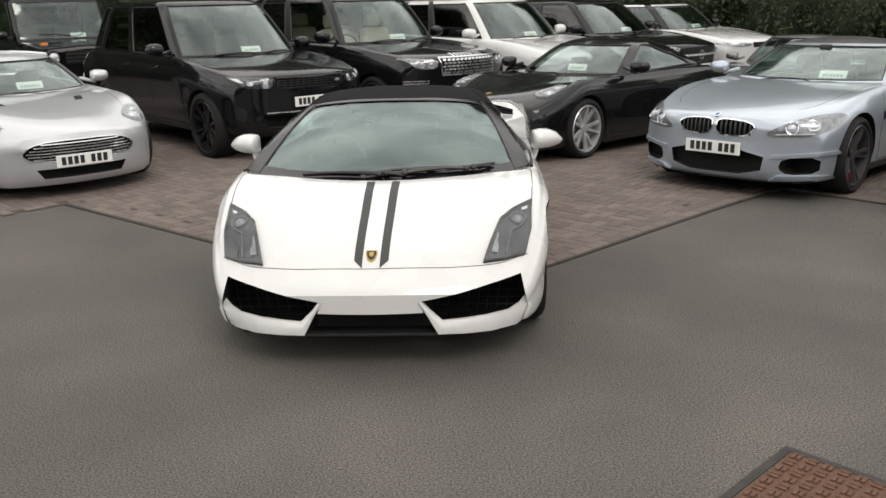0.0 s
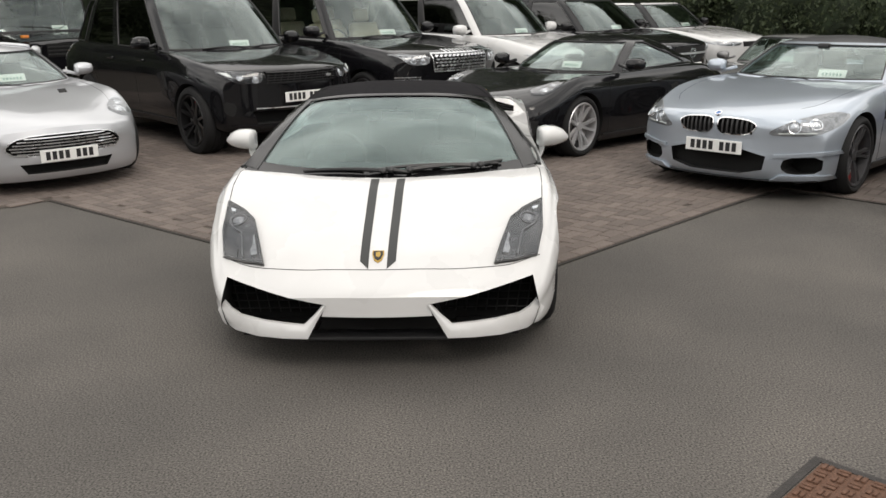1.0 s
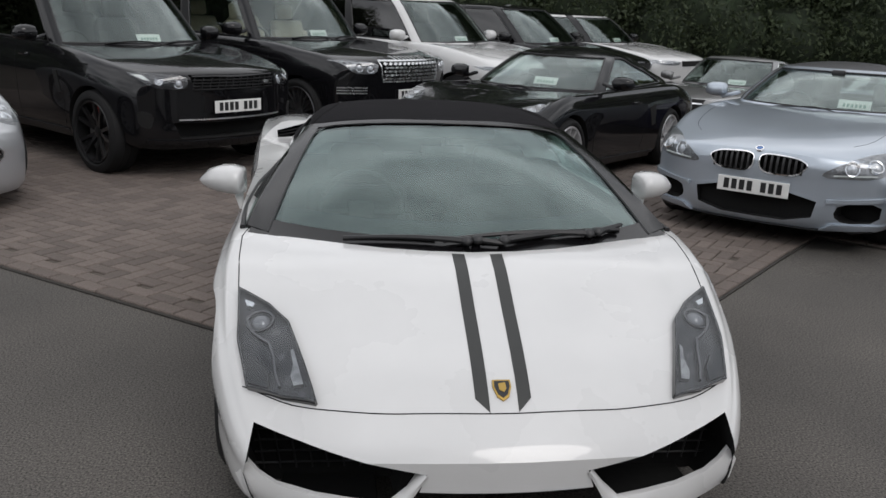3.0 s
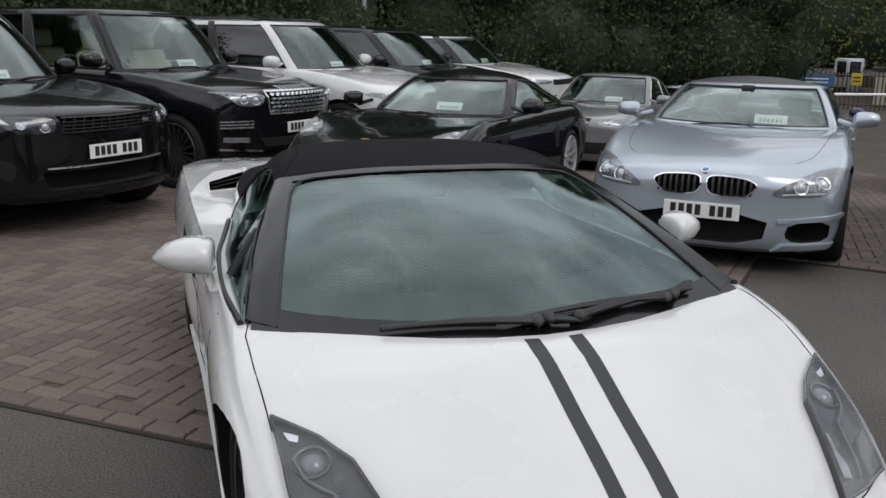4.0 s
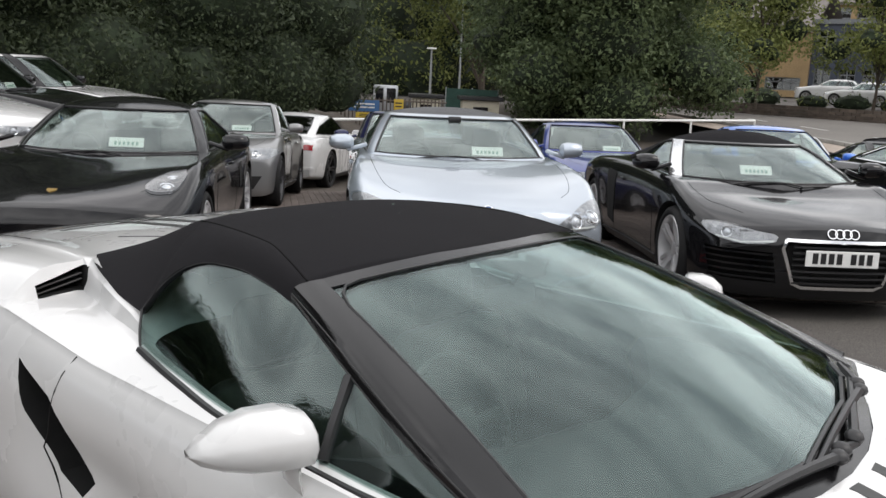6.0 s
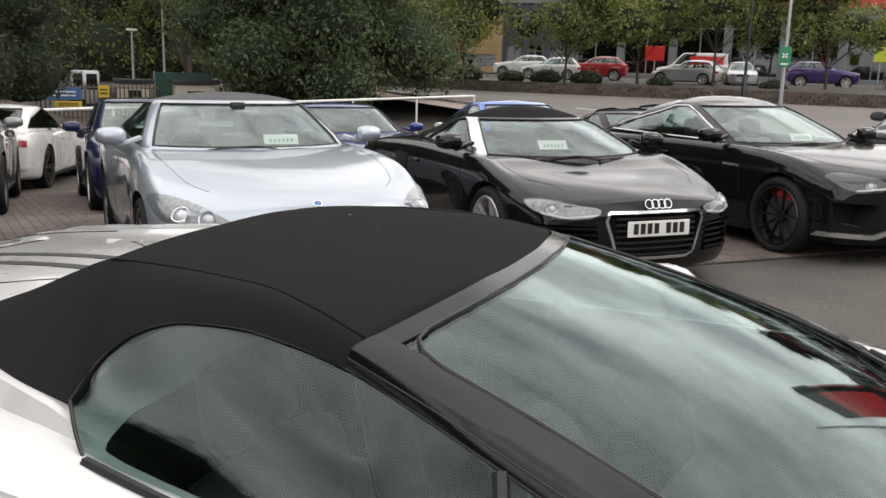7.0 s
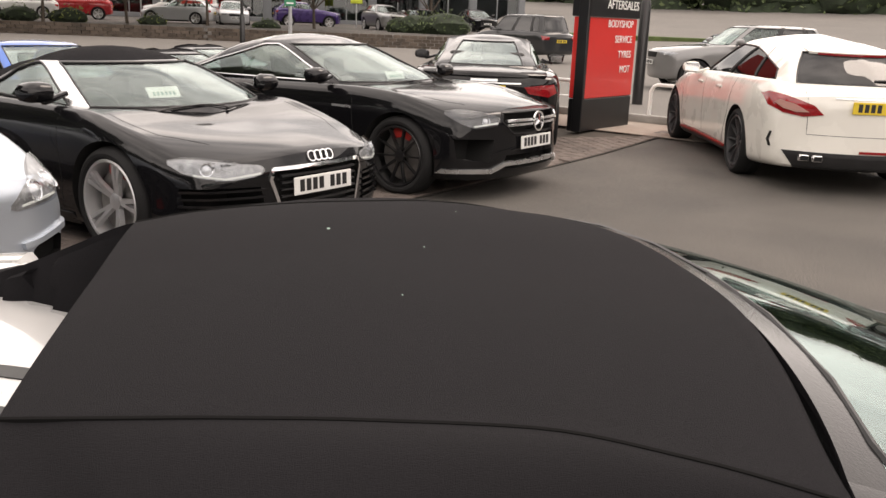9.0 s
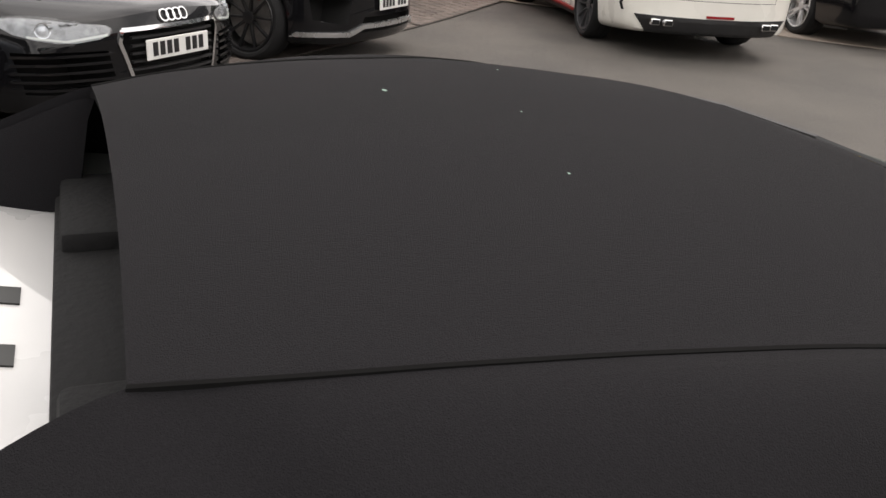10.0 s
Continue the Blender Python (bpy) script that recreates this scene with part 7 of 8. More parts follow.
bm = bmesh.new()
for i in range(64):
    a0 = 2.0 + i * 0.92
    add_box(bm, (0.90, 0.14, 0.16), Matrix.Translation(along(a0, 10.5, 0.05)) @ Matrix.Rotation(radians(45), 4, "Z"), 0.02, 2)
tagged(new("kerb", mesh_of("kerb", bm, KERB)), "grey concrete kerb stones along the road", "kerb", kind="structure")
sheet("footway", [along(-4, 8.9)[:2], along(60, 8.9)[:2], along(60, 10.43)[:2], along(-4, 10.43)[:2]], 0.012, PATHMAT, "pale paved footway beside the road", "pavement", thick=0.01)
sheet("road", [along(-60, 10.57)[:2], along(70, 10.57)[:2], (52, 44), (44.5, -6.2), (40, -40)], 0.006, ROADTAR, "pale grey tarmac road", "road", thick=0.005)
for k, (a, n) in enumerate([(a, n) for n in (14.2,) for a in range(-20, 50, 6)]):
    p = along(a, n)
    bm = bmesh.new()
    add_box(bm, (2.4, 0.11, 0.004), None)
    ob = new("road_marking", mesh_of("road_marking", bm, LINE, 0))
    ob.matrix_world = Matrix.Translation((p[0], p[1], 0.009)) @ Matrix.Rotation(radians(45), 4, "Z")
    tagged(ob, "white dashed line on the road", "road marking", "lane dashes", "structure")

# the far bank with its stone wall
STONE = material("rubble_stone", (0.10, 0.078, 0.062), rough=0.9, vary=0.3, scale=2.0, fine=0.3, fine_scale=40, bump=0.6, bump_scale=30, random_obj=0.3)
bm = bmesh.new()
bank = [[(44.2, -6.4, 0.01), (45.2, -6.0, 0.55), (47.0, -6.0, 0.7), (62, -9, 0.8), (130, -25, 1.2)], [(46.0, 8, 0.01), (47.0, 8, 0.5), (48.6, 8, 0.62), (62, 10, 0.75), (130, 10, 1.2)], [(47.2, 24, 0.01), (48.2, 24, 0.4), (49.8, 24, 0.5), (66, 30, 0.7), (130, 44, 1.2)], [(52, 46, 0.01), (53, 46, 0.3), (55, 46, 0.4), (70, 60, 0.6), (130, 90, 1.0)]]
add_grid(bm, bank)
bmesh.ops.recalc_face_normals(bm, faces=bm.faces)
ob = tagged(new("bank", mesh_of("bank", bm, ASPHALT)), "raised car park across the road", "ground", kind="structure")
if ob.data.polygons[0].normal.z < 0:
    ob.data.flip_normals()
wall_line = [Vector((43.6, -6.4, -0.04)), Vector((45.4, 8, -0.06)), Vector((46.6, 24, -0.08)), Vector((51.4, 46, -0.1))]
garden = thing("garden_wall", "low brown rubble-stone wall across the road", "wall", kind="structure")
bm = bmesh.new()
stones = random.Random(4)
for p, q in zip(wall_line, wall_line[1:]):
    d = (q - p).normalized()
    n = int((q - p).length / 0.42)
    for i in range(n):
        for j in range(4):
            c = p + d * ((i + 0.5 * (j % 2)) * 0.42) + Vector((stones.uniform(-0.03, 0.03), 0, j * 0.17 + 0.08))
            add_box(bm, (0.35, stones.uniform(0.37, 0.41), 0.155), Matrix.Translation(c) @ Matrix.Rotation(math.atan2(d.y, d.x) - math.pi / 2, 4, "Z"))
tagged(part("stone", bm, STONE, garden, smooth=0), kind="stuff")
# the side road climbs to the right between grass and a hedge
bm = bmesh.new()
hill = []
for i in range(9):
    t = i / 8
    hill.append([(30 + 90 * t - 26 * s, -9 - 26 * t - 34 * s, 0.004 + 5.5 * t**1.3 + 1.2 * abs(s - 0.3) * t) for s in (-0.2, 0.0, 0.25, 0.5, 0.9, 1.5)])
add_grid(bm, hill)
bmesh.ops.recalc_face_normals(bm, faces=bm.faces)
hob = tagged(new("side_road", mesh_of("side_road", bm, ROADTAR)), "pale side road climbing away to the right", "road", kind="structure")
if hob.data.polygons[0].normal.z < 0:
    hob.data.flip_normals()
sheet("grass_verge", [(48, -9), (64, -12), (66, -40), (44, -34)], 1.0, GRASS, "mown grass slope beside the side road", "grass", thick=1.0)


# ---- greenery ----
def leaf_material(name, a, b):
    m = bpy.data.materials.new(name)
    m.use_nodes = True
    n, k = m.node_tree.nodes, m.node_tree.links
    p = n["Principled BSDF"]
    geo, ramp = n.new("ShaderNodeNewGeometry"), n.new("ShaderNodeValToRGB")
    ramp.color_ramp.elements[0].color, ramp.color_ramp.elements[1].color = (*a, 1), (*b, 1)
    k.new(geo.outputs["Random Per Island"], ramp.inputs[0])
    k.new(ramp.outputs[0], p.inputs["Base Color"])
    p.inputs["Roughness"].default_value, p.inputs["Specular IOR Level"].default_value = 0.55, 0.3
    tr, mix, out = n.new("ShaderNodeBsdfTranslucent"), n.new("ShaderNodeMixShader"), n["Material Output"]
    k.new(ramp.outputs[0], tr.inputs["Color"])
    mix.inputs[0].default_value = 0.32
    k.new(p.outputs[0], mix.inputs[1])
    k.new(tr.outputs[0], mix.inputs[2])
    k.new(mix.outputs[0], out.inputs["Surface"])
    return m


LEAF_DARK = leaf_material("dark_leaves", (0.036, 0.050, 0.027), (0.074, 0.096, 0.048))
LEAF_MID = leaf_material("mid_leaves", (0.060, 0.088, 0.040), (0.145, 0.185, 0.085))
LEAF_LIGHT = leaf_material("light_leaves", (0.10, 0.125, 0.035), (0.25, 0.275, 0.085))
LEAF_PURPLE = leaf_material("purple_leaves", (0.016, 0.008, 0.012), (0.05, 0.022, 0.03))
BARK = material("bark", (0.07, 0.055, 0.042), rough=0.9, vary=0.3, scale=6, fine=0.3, bump=0.8, bump_scale=25)
# dark green that paints the shade deep inside the leaves
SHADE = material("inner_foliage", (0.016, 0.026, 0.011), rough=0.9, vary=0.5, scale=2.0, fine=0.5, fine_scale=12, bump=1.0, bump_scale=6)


def leaf_mesh(name, blobs, per, size, mat, seed, flat=0.6):
    """Folded leaf sprays over the outer part of each blob: (x, y, z, rx, ry, rz)."""
    rng = np.random.default_rng(seed)
    allv, allf = [], []
    base = 0
    for bx, by, bz, rx, ry, rz in blobs:
        n = int(per * (rx * ry + ry * rz + rx * rz) / 3 * 4)
        d = rng.normal(size=(n, 3))
        d /= np.linalg.norm(d, axis=1)[:, None]
        rad = rng.uniform(0.60, 1.06, n)
        lump = 1 + 0.16 * np.sin(d[:, 0] * 5 + bx) * np.sin(d[:, 1] * 4.3 + by) + 0.10 * np.sin(d[:, 2] * 7 + bz)
        c = np.array((bx, by, bz)) + d * np.array((rx, ry, rz)) * (rad * lump)[:, None]
        keep = c[:, 2] > 0.15
        c, d = c[keep], d[keep]
        n = len(c)
        nrm = d * flat + rng.normal(size=(n, 3)) * 0.6
        nrm /= np.linalg.norm(nrm, axis=1)[:, None]
        t = np.cross(nrm, rng.normal(size=(n, 3)))
        t /= np.linalg.norm(t, axis=1)[:, None]
        b = np.cross(nrm, t)
        s = size * rng.uniform(0.55, 1.35, n)[:, None]
        tip, tail = c + t * s, c - t * s
        l, r = c + b * s * 0.5 - nrm * s * 0.15, c - b * s * 0.5 - nrm * s * 0.15
        v = np.stack([tail, l, tip, r], 1).reshape(-1, 3)
        idx = base + np.arange(n)[:, None] * 4
        allv.append(v)
        allf.append(np.concatenate([idx + np.array([[0, 1, 2]]), idx + np.array([[0, 2, 3]])]))
        base += 4 * n
    v, f = np.concatenate(allv), np.concatenate(allf)
    me = bpy.data.meshes.new(name)
    me.from_pydata(v.tolist(), [], f.tolist())
    me.materials.append(mat)
    me.shade_flat()
    return me


# solid dark lumps added inside the leaf sprays as painted shade
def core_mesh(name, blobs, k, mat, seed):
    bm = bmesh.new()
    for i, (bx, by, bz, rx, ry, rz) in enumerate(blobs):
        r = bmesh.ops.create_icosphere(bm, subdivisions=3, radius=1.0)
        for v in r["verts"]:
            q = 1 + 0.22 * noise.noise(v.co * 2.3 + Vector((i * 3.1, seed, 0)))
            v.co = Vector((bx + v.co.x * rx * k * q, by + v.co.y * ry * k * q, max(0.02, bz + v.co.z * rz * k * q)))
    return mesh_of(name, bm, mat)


def tree(name, label, x, y, z0, height, spread, leaf, seed, trunk_r=0.22, clear=0.3, per=34, size=0.16, group="trees", clumps=16, core=0.62):
    """A tapered trunk with limbs and a crown of many leaves in uneven clumps."""
    rng = random.Random(seed)
    ob = thing(name, label, "tree", group, m=Matrix.Translation((x, y, z0)))
    bm = bmesh.new()
    pts = [(0, 0, -0.1), (rng.uniform(-0.1, 0.1), rng.uniform(-0.1, 0.1), height * clear), (rng.uniform(-0.3, 0.3), rng.uniform(-0.3, 0.3), height * 0.85)]
    pts = [tuple(p) for p in catmull(pts, 4)]
    add_tube(bm, pts, [trunk_r * (1 - 0.8 * i / (len(pts) - 1)) for i in range(len(pts))], 9)
    blobs = []
    for i in range(clumps):
        a, e = rng.uniform(0, 2 * math.pi), rng.uniform(0, 1)
        rr = spread * math.sqrt(rng.uniform(0.05, 0.75)) * (0.55 + 0.45 * math.sin(math.pi * min(1, e * 0.85 + 0.2)))
        c = Vector((rr * math.cos(a), rr * math.sin(a), height * (clear + 0.1 + (0.82 - clear) * e)))
        r = spread * rng.uniform(0.28, 0.48)
        blobs.append((c.x, c.y, c.z, r, r, r * rng.uniform(0.65, 0.9)))
        s = Vector(pts[min(len(pts) - 1, 3 + int(e * 4))])
        add_tube(bm, [s, s.lerp(c, 0.5) + Vector((0, 0, 0.2)), c], [trunk_r * 0.35, trunk_r * 0.22, trunk_r * 0.06], 6)
    part("trunk", bm, BARK, ob)
    tagged(part_mesh("crown", leaf_mesh("crown", blobs, per, size, leaf, seed), ob), kind="stuff")
    # opaque core, coloured dark in place of shade between the leaves
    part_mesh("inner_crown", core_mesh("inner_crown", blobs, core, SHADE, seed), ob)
    return ob


# the wood behind the bays: one dense belt of trees
rng = random.Random(11)
belt = [(-17, 10.5), (-10, 16.0), (-3, 20.5), (3, 23.0), (8, 24.5), (13, 24.6), (19.4, 23.4)]
blobs = []
for (x0, y0), (x1, y1) in zip(belt, belt[1:]):
    n = max(2, int(math.hypot(x1 - x0, y1 - y0) / 2.2))
    for i in range(n):
        t = i / n
        for lev in range(4 if x0 < 0 else 5):
            r = rng.uniform(1.7, 2.6)
            blobs.append((x0 + (x1 - x0) * t + rng.uniform(-0.9, 0.9), y0 + (y1 - y0) * t + rng.uniform(-0.6, 1.0) + lev * 0.35, 1.2 + lev * (1.9 if x0 < 0 else 2.6) + rng.uniform(-0.6, 0.6), r * 1.1, r, r * 0.95))
blobs += [(x, 24.0, 1.0, 1.5, 1.2, 1.4) for x in (8.5, 10.5, 12.5, 14.2, 15.9, 17.6)]
wood = thing("woodland", "dense dark green belt of trees behind the parked cars", "trees", kind="stuff")
tagged(part_mesh("foliage", leaf_mesh("foliage", blobs, 330, 0.078, LEAF_DARK, 5), wood), kind="stuff")
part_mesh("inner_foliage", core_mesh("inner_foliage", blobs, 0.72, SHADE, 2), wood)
blobs2 = [(b[0] + 0.4, b[1] - 1.0, b[2] + 0.3, b[3] * 0.55, b[4] * 0.5, b[5] * 0.5) for b in blobs if rng.random() < 0.34 and b[2] > 2.0]
tagged(part_mesh("foliage", leaf_mesh("foliage", blobs2, 130, 0.066, LEAF_MID, 6), wood, None, "lighter leaf sprays"), kind="stuff")
# further belt beyond the yard, left and right of the gap
blobs = []
for x, y, h in ((17, 44, 12), (22, 47, 13), (27, 50, 14), (35.2, 45.7, 13), (46.6, 45.2, 12), (36.2, 43.0, 10), (54, 47.5, 12), (58, 51, 11), (60, 50, 10), (33, 52, 14)):
    for lev in range(4):
        r = rng.uniform(2.6, 3.6)
        blobs.append((x + rng.uniform(-1.5, 1.5), y + rng.uniform(-1, 1), 2.0 + lev * h / 4.4, r * 1.15, r, r))
blobs += [(36.6, 40.3, 1.4, 3.4, 3.4, 2.3), (39.0, 40.5, 1.6, 3.4, 3.4, 2.4), (44.5, 47.0, 1.8, 3.4, 3.4, 2.5)]
far_wood = thing("far_woodland", "green trees far beyond the yard", "trees", kind="stuff")
tagged(part_mesh("foliage", leaf_mesh("foliage", blobs, 60, 0.14, LEAF_LIGHT, 8), far_wood), kind="stuff")
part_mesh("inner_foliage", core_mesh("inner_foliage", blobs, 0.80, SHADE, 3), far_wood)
tree("oak_tree", "broad dense green tree by the far end of the bays", 30.6, 21.8, -0.8, 11.4, 5.6, LEAF_MID, 21, 0.32, 0.02, per=190, size=0.095, clumps=64, core=0.62)
tree("oak_tree", "broad green tree beside the yard", 38.4, 35.5, 0, 13.0, 5.2, LEAF_LIGHT, 22, 0.3, 0.12, per=70, size=0.13, core=0.5)
STREET = ((43.9, 20.9, 7.2), (48.4, 16.4, 7.6), (50.4, 12.6, 7.0), (50.1, 8.3, 7.6), (50.4, 2.5, 7.4), (48.5, 28, 7.4))
for i, (x, y, h) in enumerate(STREET):
    tree("street_tree", "young street tree with light green crown", x, y, 0.45, h, 3.5, LEAF_LIGHT, 31 + i, 0.10, 0.26, per=85, size=0.11, group="street trees", clumps=20, core=0.4)
tree("purple_tree", "dark purple-leaved tree by the showroom", 58, -5, 0.7, 8.5, 3.4, LEAF_PURPLE, 50, 0.16, 0.22, per=26, size=0.18)
tree("purple_tree", "dark purple-leaved tree beside the offices", 60, 33, 0.7, 11, 3.6, LEAF_PURPLE, 51, 0.18, 0.25, per=26, size=0.18)
for i, (x, y, r, leaf) in enumerate(((48.5, 22.5, 0.9, LEAF_DARK), (49.5, 20.0, 0.7, LEAF_LIGHT), (49.6, 17.8, 0.8, LEAF_MID), (49.8, 15.4, 0.8, LEAF_LIGHT), (49.2, 5.0, 0.6, LEAF_MID), (47.9, -4.6, 1.25, LEAF_MID), (48.6, -3.0, 1.1, LEAF_MID), (49.4, 11, 0.6, LEAF_LIGHT), (49.0, 25.5, 0.8, LEAF_LIGHT), (50.5, 27.5, 0.9, LEAF_MID))):
    ob = thing("shrub", "clipped green shrub behind the stone wall", "shrub", "shrubs on the bank", m=Matrix.Translation((x, y, 0.45)))
    bl = [(0, 0, r * 0.5, r, r * 1.3, r * 0.7), (0.3 * r, 0.8 * r, r * 0.45, r * 0.7, r * 0.8, r * 0.55)]
    tagged(part_mesh("leaves", leaf_mesh("leaves", bl, 50, 0.10, leaf, 60 + i), ob), kind="stuff")
    part_mesh("inner_leaves", core_mesh("inner_leaves", bl, 0.8, SHADE, i), ob)


hedge = thing("hillside_trees", "hedge and trees on the hill beyond the side road", "trees", kind="stuff")
hb = []
for i in range(34):
    t = i / 33
    x, y = 78 - 62 * t, -8 - 66 * t
    for lev in range(3):
        r = rng.uniform(2.2, 3.4)
        hb.append((x + 24 + rng.uniform(-2, 2), y + rng.uniform(-2, 2) - 12, 2.5 + lev * 3.0 + rng.uniform(-0.8, 0.8), r * 1.3, r * 1.2, r))
tagged(part_mesh("foliage", leaf_mesh("foliage", hb, 9, 0.30, LEAF_MID, 77), hedge), kind="stuff")
part_mesh("inner_foliage", core_mesh("inner_foliage", hb, 0.84, SHADE, 9), hedge)


# ---- buildings across the road ----
BRICKTAN = material("tan_brick", (0.36, 0.25, 0.13), rough=0.85, vary=0.15, scale=0.6, fine=0.2, fine_scale=20, bump=0.3)
SLATE = material("roof_slate", (0.16, 0.14, 0.13), rough=0.7, vary=0.2, scale=1.5, fine=0.2)
CLAD = material("dark_blue_cladding", (0.05, 0.06, 0.085), rough=0.45, vary=0.12, scale=0.5)
CLADGREY = material("grey_cladding", (0.17, 0.18, 0.19), rough=0.4, metal=0.3, vary=0.1, scale=0.5)
FASCIA = material("red_fascia", (0.45, 0.05, 0.03), rough=0.4, vary=0.1)
INSIDE = material("showroom_interior", (0.10, 0.09, 0.08), rough=0.9, vary=0.5, scale=0.8, fine=0.3, fine_scale=5)
SHOPGLASS = glass("showroom_glass", (0.35, 0.42, 0.42))
MULLION = material("grey_frame", (0.22, 0.23, 0.24), rough=0.4, metal=0.5)


def facade(name, label, p0, p1, z0, height, mat, bays, glaze, depth=8.0, roof=None, sill=0.4, head=None, fascia=None, storeys=1):
    """A building whose front runs from p0 to p1: piers, window frames with panes in real openings, floors, side walls, roof."""
    a, b = Vector((*p0, z0)), Vector((*p1, z0))
    d = (b - a).normalized()
    back = Vector((d.y, -d.x, 0))
    if (back.x < 0 and abs(back.x) > abs(back.y)) or (abs(back.y) >= abs(back.x) and back.y > 0):
        back = -back
    L = (b - a).length
    ob = thing(name, label, "building", m=Matrix((( d.x, back.x, 0, a.x), (d.y, back.y, 0, a.y), (0, 0, 1, z0), (0, 0, 0, 1))))
    step = L / bays
    hs = height / storeys
    head = head or hs - 0.5
    def piece(name, size, at, stuff, parent):
        bm = bmesh.new()
        add_box(bm, size, Matrix.Translation(at))
        return part(name, bm, stuff, parent, smooth=0)

    for i in range(bays + 1):
        piece("pier", (0.5, 0.35, height), (i * step, 0.175, height / 2), mat, ob)
    for s in range(storeys):
        piece("sill_band", (L, 0.3, sill), (L / 2, 0.17, s * hs + sill / 2), mat, ob)
        piece("lintel_band", (L, 0.3, hs - head), (L / 2, 0.17, s * hs + (head + hs) / 2), mat, ob)
    piece("wall", (0.3, depth, height), (0.15, depth / 2 + 0.35, height / 2), mat, ob)
    piece("wall", (0.3, depth, height), (L - 0.15, depth / 2 + 0.35, height / 2), mat, ob)
    piece("wall", (L, 0.3, height), (L / 2, depth + 0.3, height / 2), mat, ob)
    bm = bmesh.new()
    add_box(bm, (L - 0.7, 0.1, height - 0.2), Matrix.Translation((L / 2, 3.2, height / 2)))
    for s in range(storeys):
        add_box(bm, (L - 0.7, 2.8, 0.12), Matrix.Translation((L / 2, 1.8, s * hs + 0.06)))
    part("interior", bm, INSIDE, ob, smooth=0)
    for s in range(storeys):
        for i in range(bays):
            x0, x1 = i * step + 0.25, (i + 1) * step - 0.25
            zc0, zc1 = s * hs + sill, s * hs + head
            w = piece("window", (0.08, 0.1, zc1 - zc0), (x0 + 0.04, 0.2, (zc0 + zc1) / 2), MULLION, ob)
            for xx in ((x0 + x1) / 2, x1 - 0.04):
                piece("mullion", (0.08, 0.1, zc1 - zc0), (xx, 0.2, (zc0 + zc1) / 2), MULLION, w)
            for zz in (zc0 + 0.04, (zc0 * 0.35 + zc1 * 0.65), zc1 - 0.04):
                piece("transom", (x1 - x0, 0.09, 0.08), ((x0 + x1) / 2, 0.2, zz), MULLION, w)
            bm = bmesh.new()
            add_box(bm, (x1 - x0, 0.02, zc1 - zc0), Matrix.Translation(((x0 + x1) / 2, 0.24, (zc0 + zc1) / 2)))
            g = part("pane", bm, glaze, w, smooth=0)
            g.visible_shadow = False
    bm = bmesh.new()
    if roof == "pitched":
        prof = [(-0.5, -0.1), (depth / 2, 3.4), (depth + 1, -0.1)]
        add_grid(bm, [[(-0.4, y, height + z) for y, z in prof], [(L + 0.4, y, height + z) for y, z in prof]])
        add_grid(bm, [[(-0.4, y, height + z - 0.2) for y, z in prof], [(L + 0.4, y, height + z - 0.2) for y, z in prof]])
        part("roof", bm, SLATE, ob, smooth=0)
    else:
        add_box(bm, (L + 0.4, depth + 0.8, 0.35), Matrix.Translation((L / 2, depth / 2 + 0.2, height + 0.17)))
        part("roof", bm, CLADGREY, ob, smooth=0)
    if fascia:
        bm = bmesh.new()
        add_box(bm, (L * 0.45, 0.12, 0.6), Matrix.Translation((L * 0.62, -0.07, height - 0.6)), 0.02, 1)
        part("fascia_sign", bm, fascia, ob)
    return ob


facade("showroom", "glass-fronted dealer showroom with red fascia", (68.5, 22), (70.5, -14), 0.8, 6.2, CLADGREY, 9, SHOPGLASS, 10, fascia=FASCIA, sill=0.25)
facade("office_building", "dark blue clad office building with windows", (68.1, 27.6), (68.5, 22.3), 0.8, 5.6, CLAD, 3, SHOPGLASS, 9, sill=1.0, storeys=2)
facade("brick_building", "tan brick building with slate roof", (66.0, 44), (67.8, 27.9), 0.8, 5.2, BRICKTAN, 5, SHOPGLASS, 9, roof="pitched", sill=0.5, head=1.5)
facade("brick_house", "brick house with pitched slate roof behind the trees", (84, 40), (86, 12), 1.0, 8.5, BRICKTAN, 6, SHOPGLASS, 10, roof="pitched", sill=1.0, storeys=2)


# the dealer's own building stands behind the camera and shows in the glass
facade("dealer_building", "dark dealer building with red fascia behind the forecourt", (22, -21), (-20, -17), 0.0, 6.5, CLADGREY, 10, SHOPGLASS, 8, fascia=FASCIA, sill=0.3)


# ---- the sign totem, posts, rails ----
SIGNRED = material("sign_red", (0.62, 0.035, 0.03), rough=0.35, coat=0.3, vary=0.05, scale=2)
SIGNBLACK = material("sign_black", (0.012, 0.012, 0.013), rough=0.35, vary=0.1, scale=3)
WHITEVINYL = material("sign_white", (0.82, 0.82, 0.8), rough=0.5)
POSTBLACK = material("post_black", (0.014, 0.014, 0.015), rough=0.35, coat=0.3, vary=0.15)
GALV = material("galvanised_steel", (0.42, 0.43, 0.44), rough=0.45, metal=0.6, vary=0.15, scale=6)
WHITEPAINT = material("white_painted_steel", (0.78, 0.78, 0.76), rough=0.4, vary=0.08, scale=6)
SIGNGREEN = material("sign_green", (0.02, 0.22, 0.11), rough=0.4)


def lettering(name, text, size, parent, m, mat, align="RIGHT"):
    cu = bpy.data.curves.new(name, "FONT")
    cu.body, cu.size, cu.align_x, cu.align_y, cu.extrude = text, size, align, "CENTER", 0.003
    cu.materials.append(mat)
    tmp = new(name, cu)
    me = bpy.data.meshes.new_from_object(tmp.evaluated_get(bpy.context.evaluated_depsgraph_get()))
    bpy.data.objects.remove(tmp)
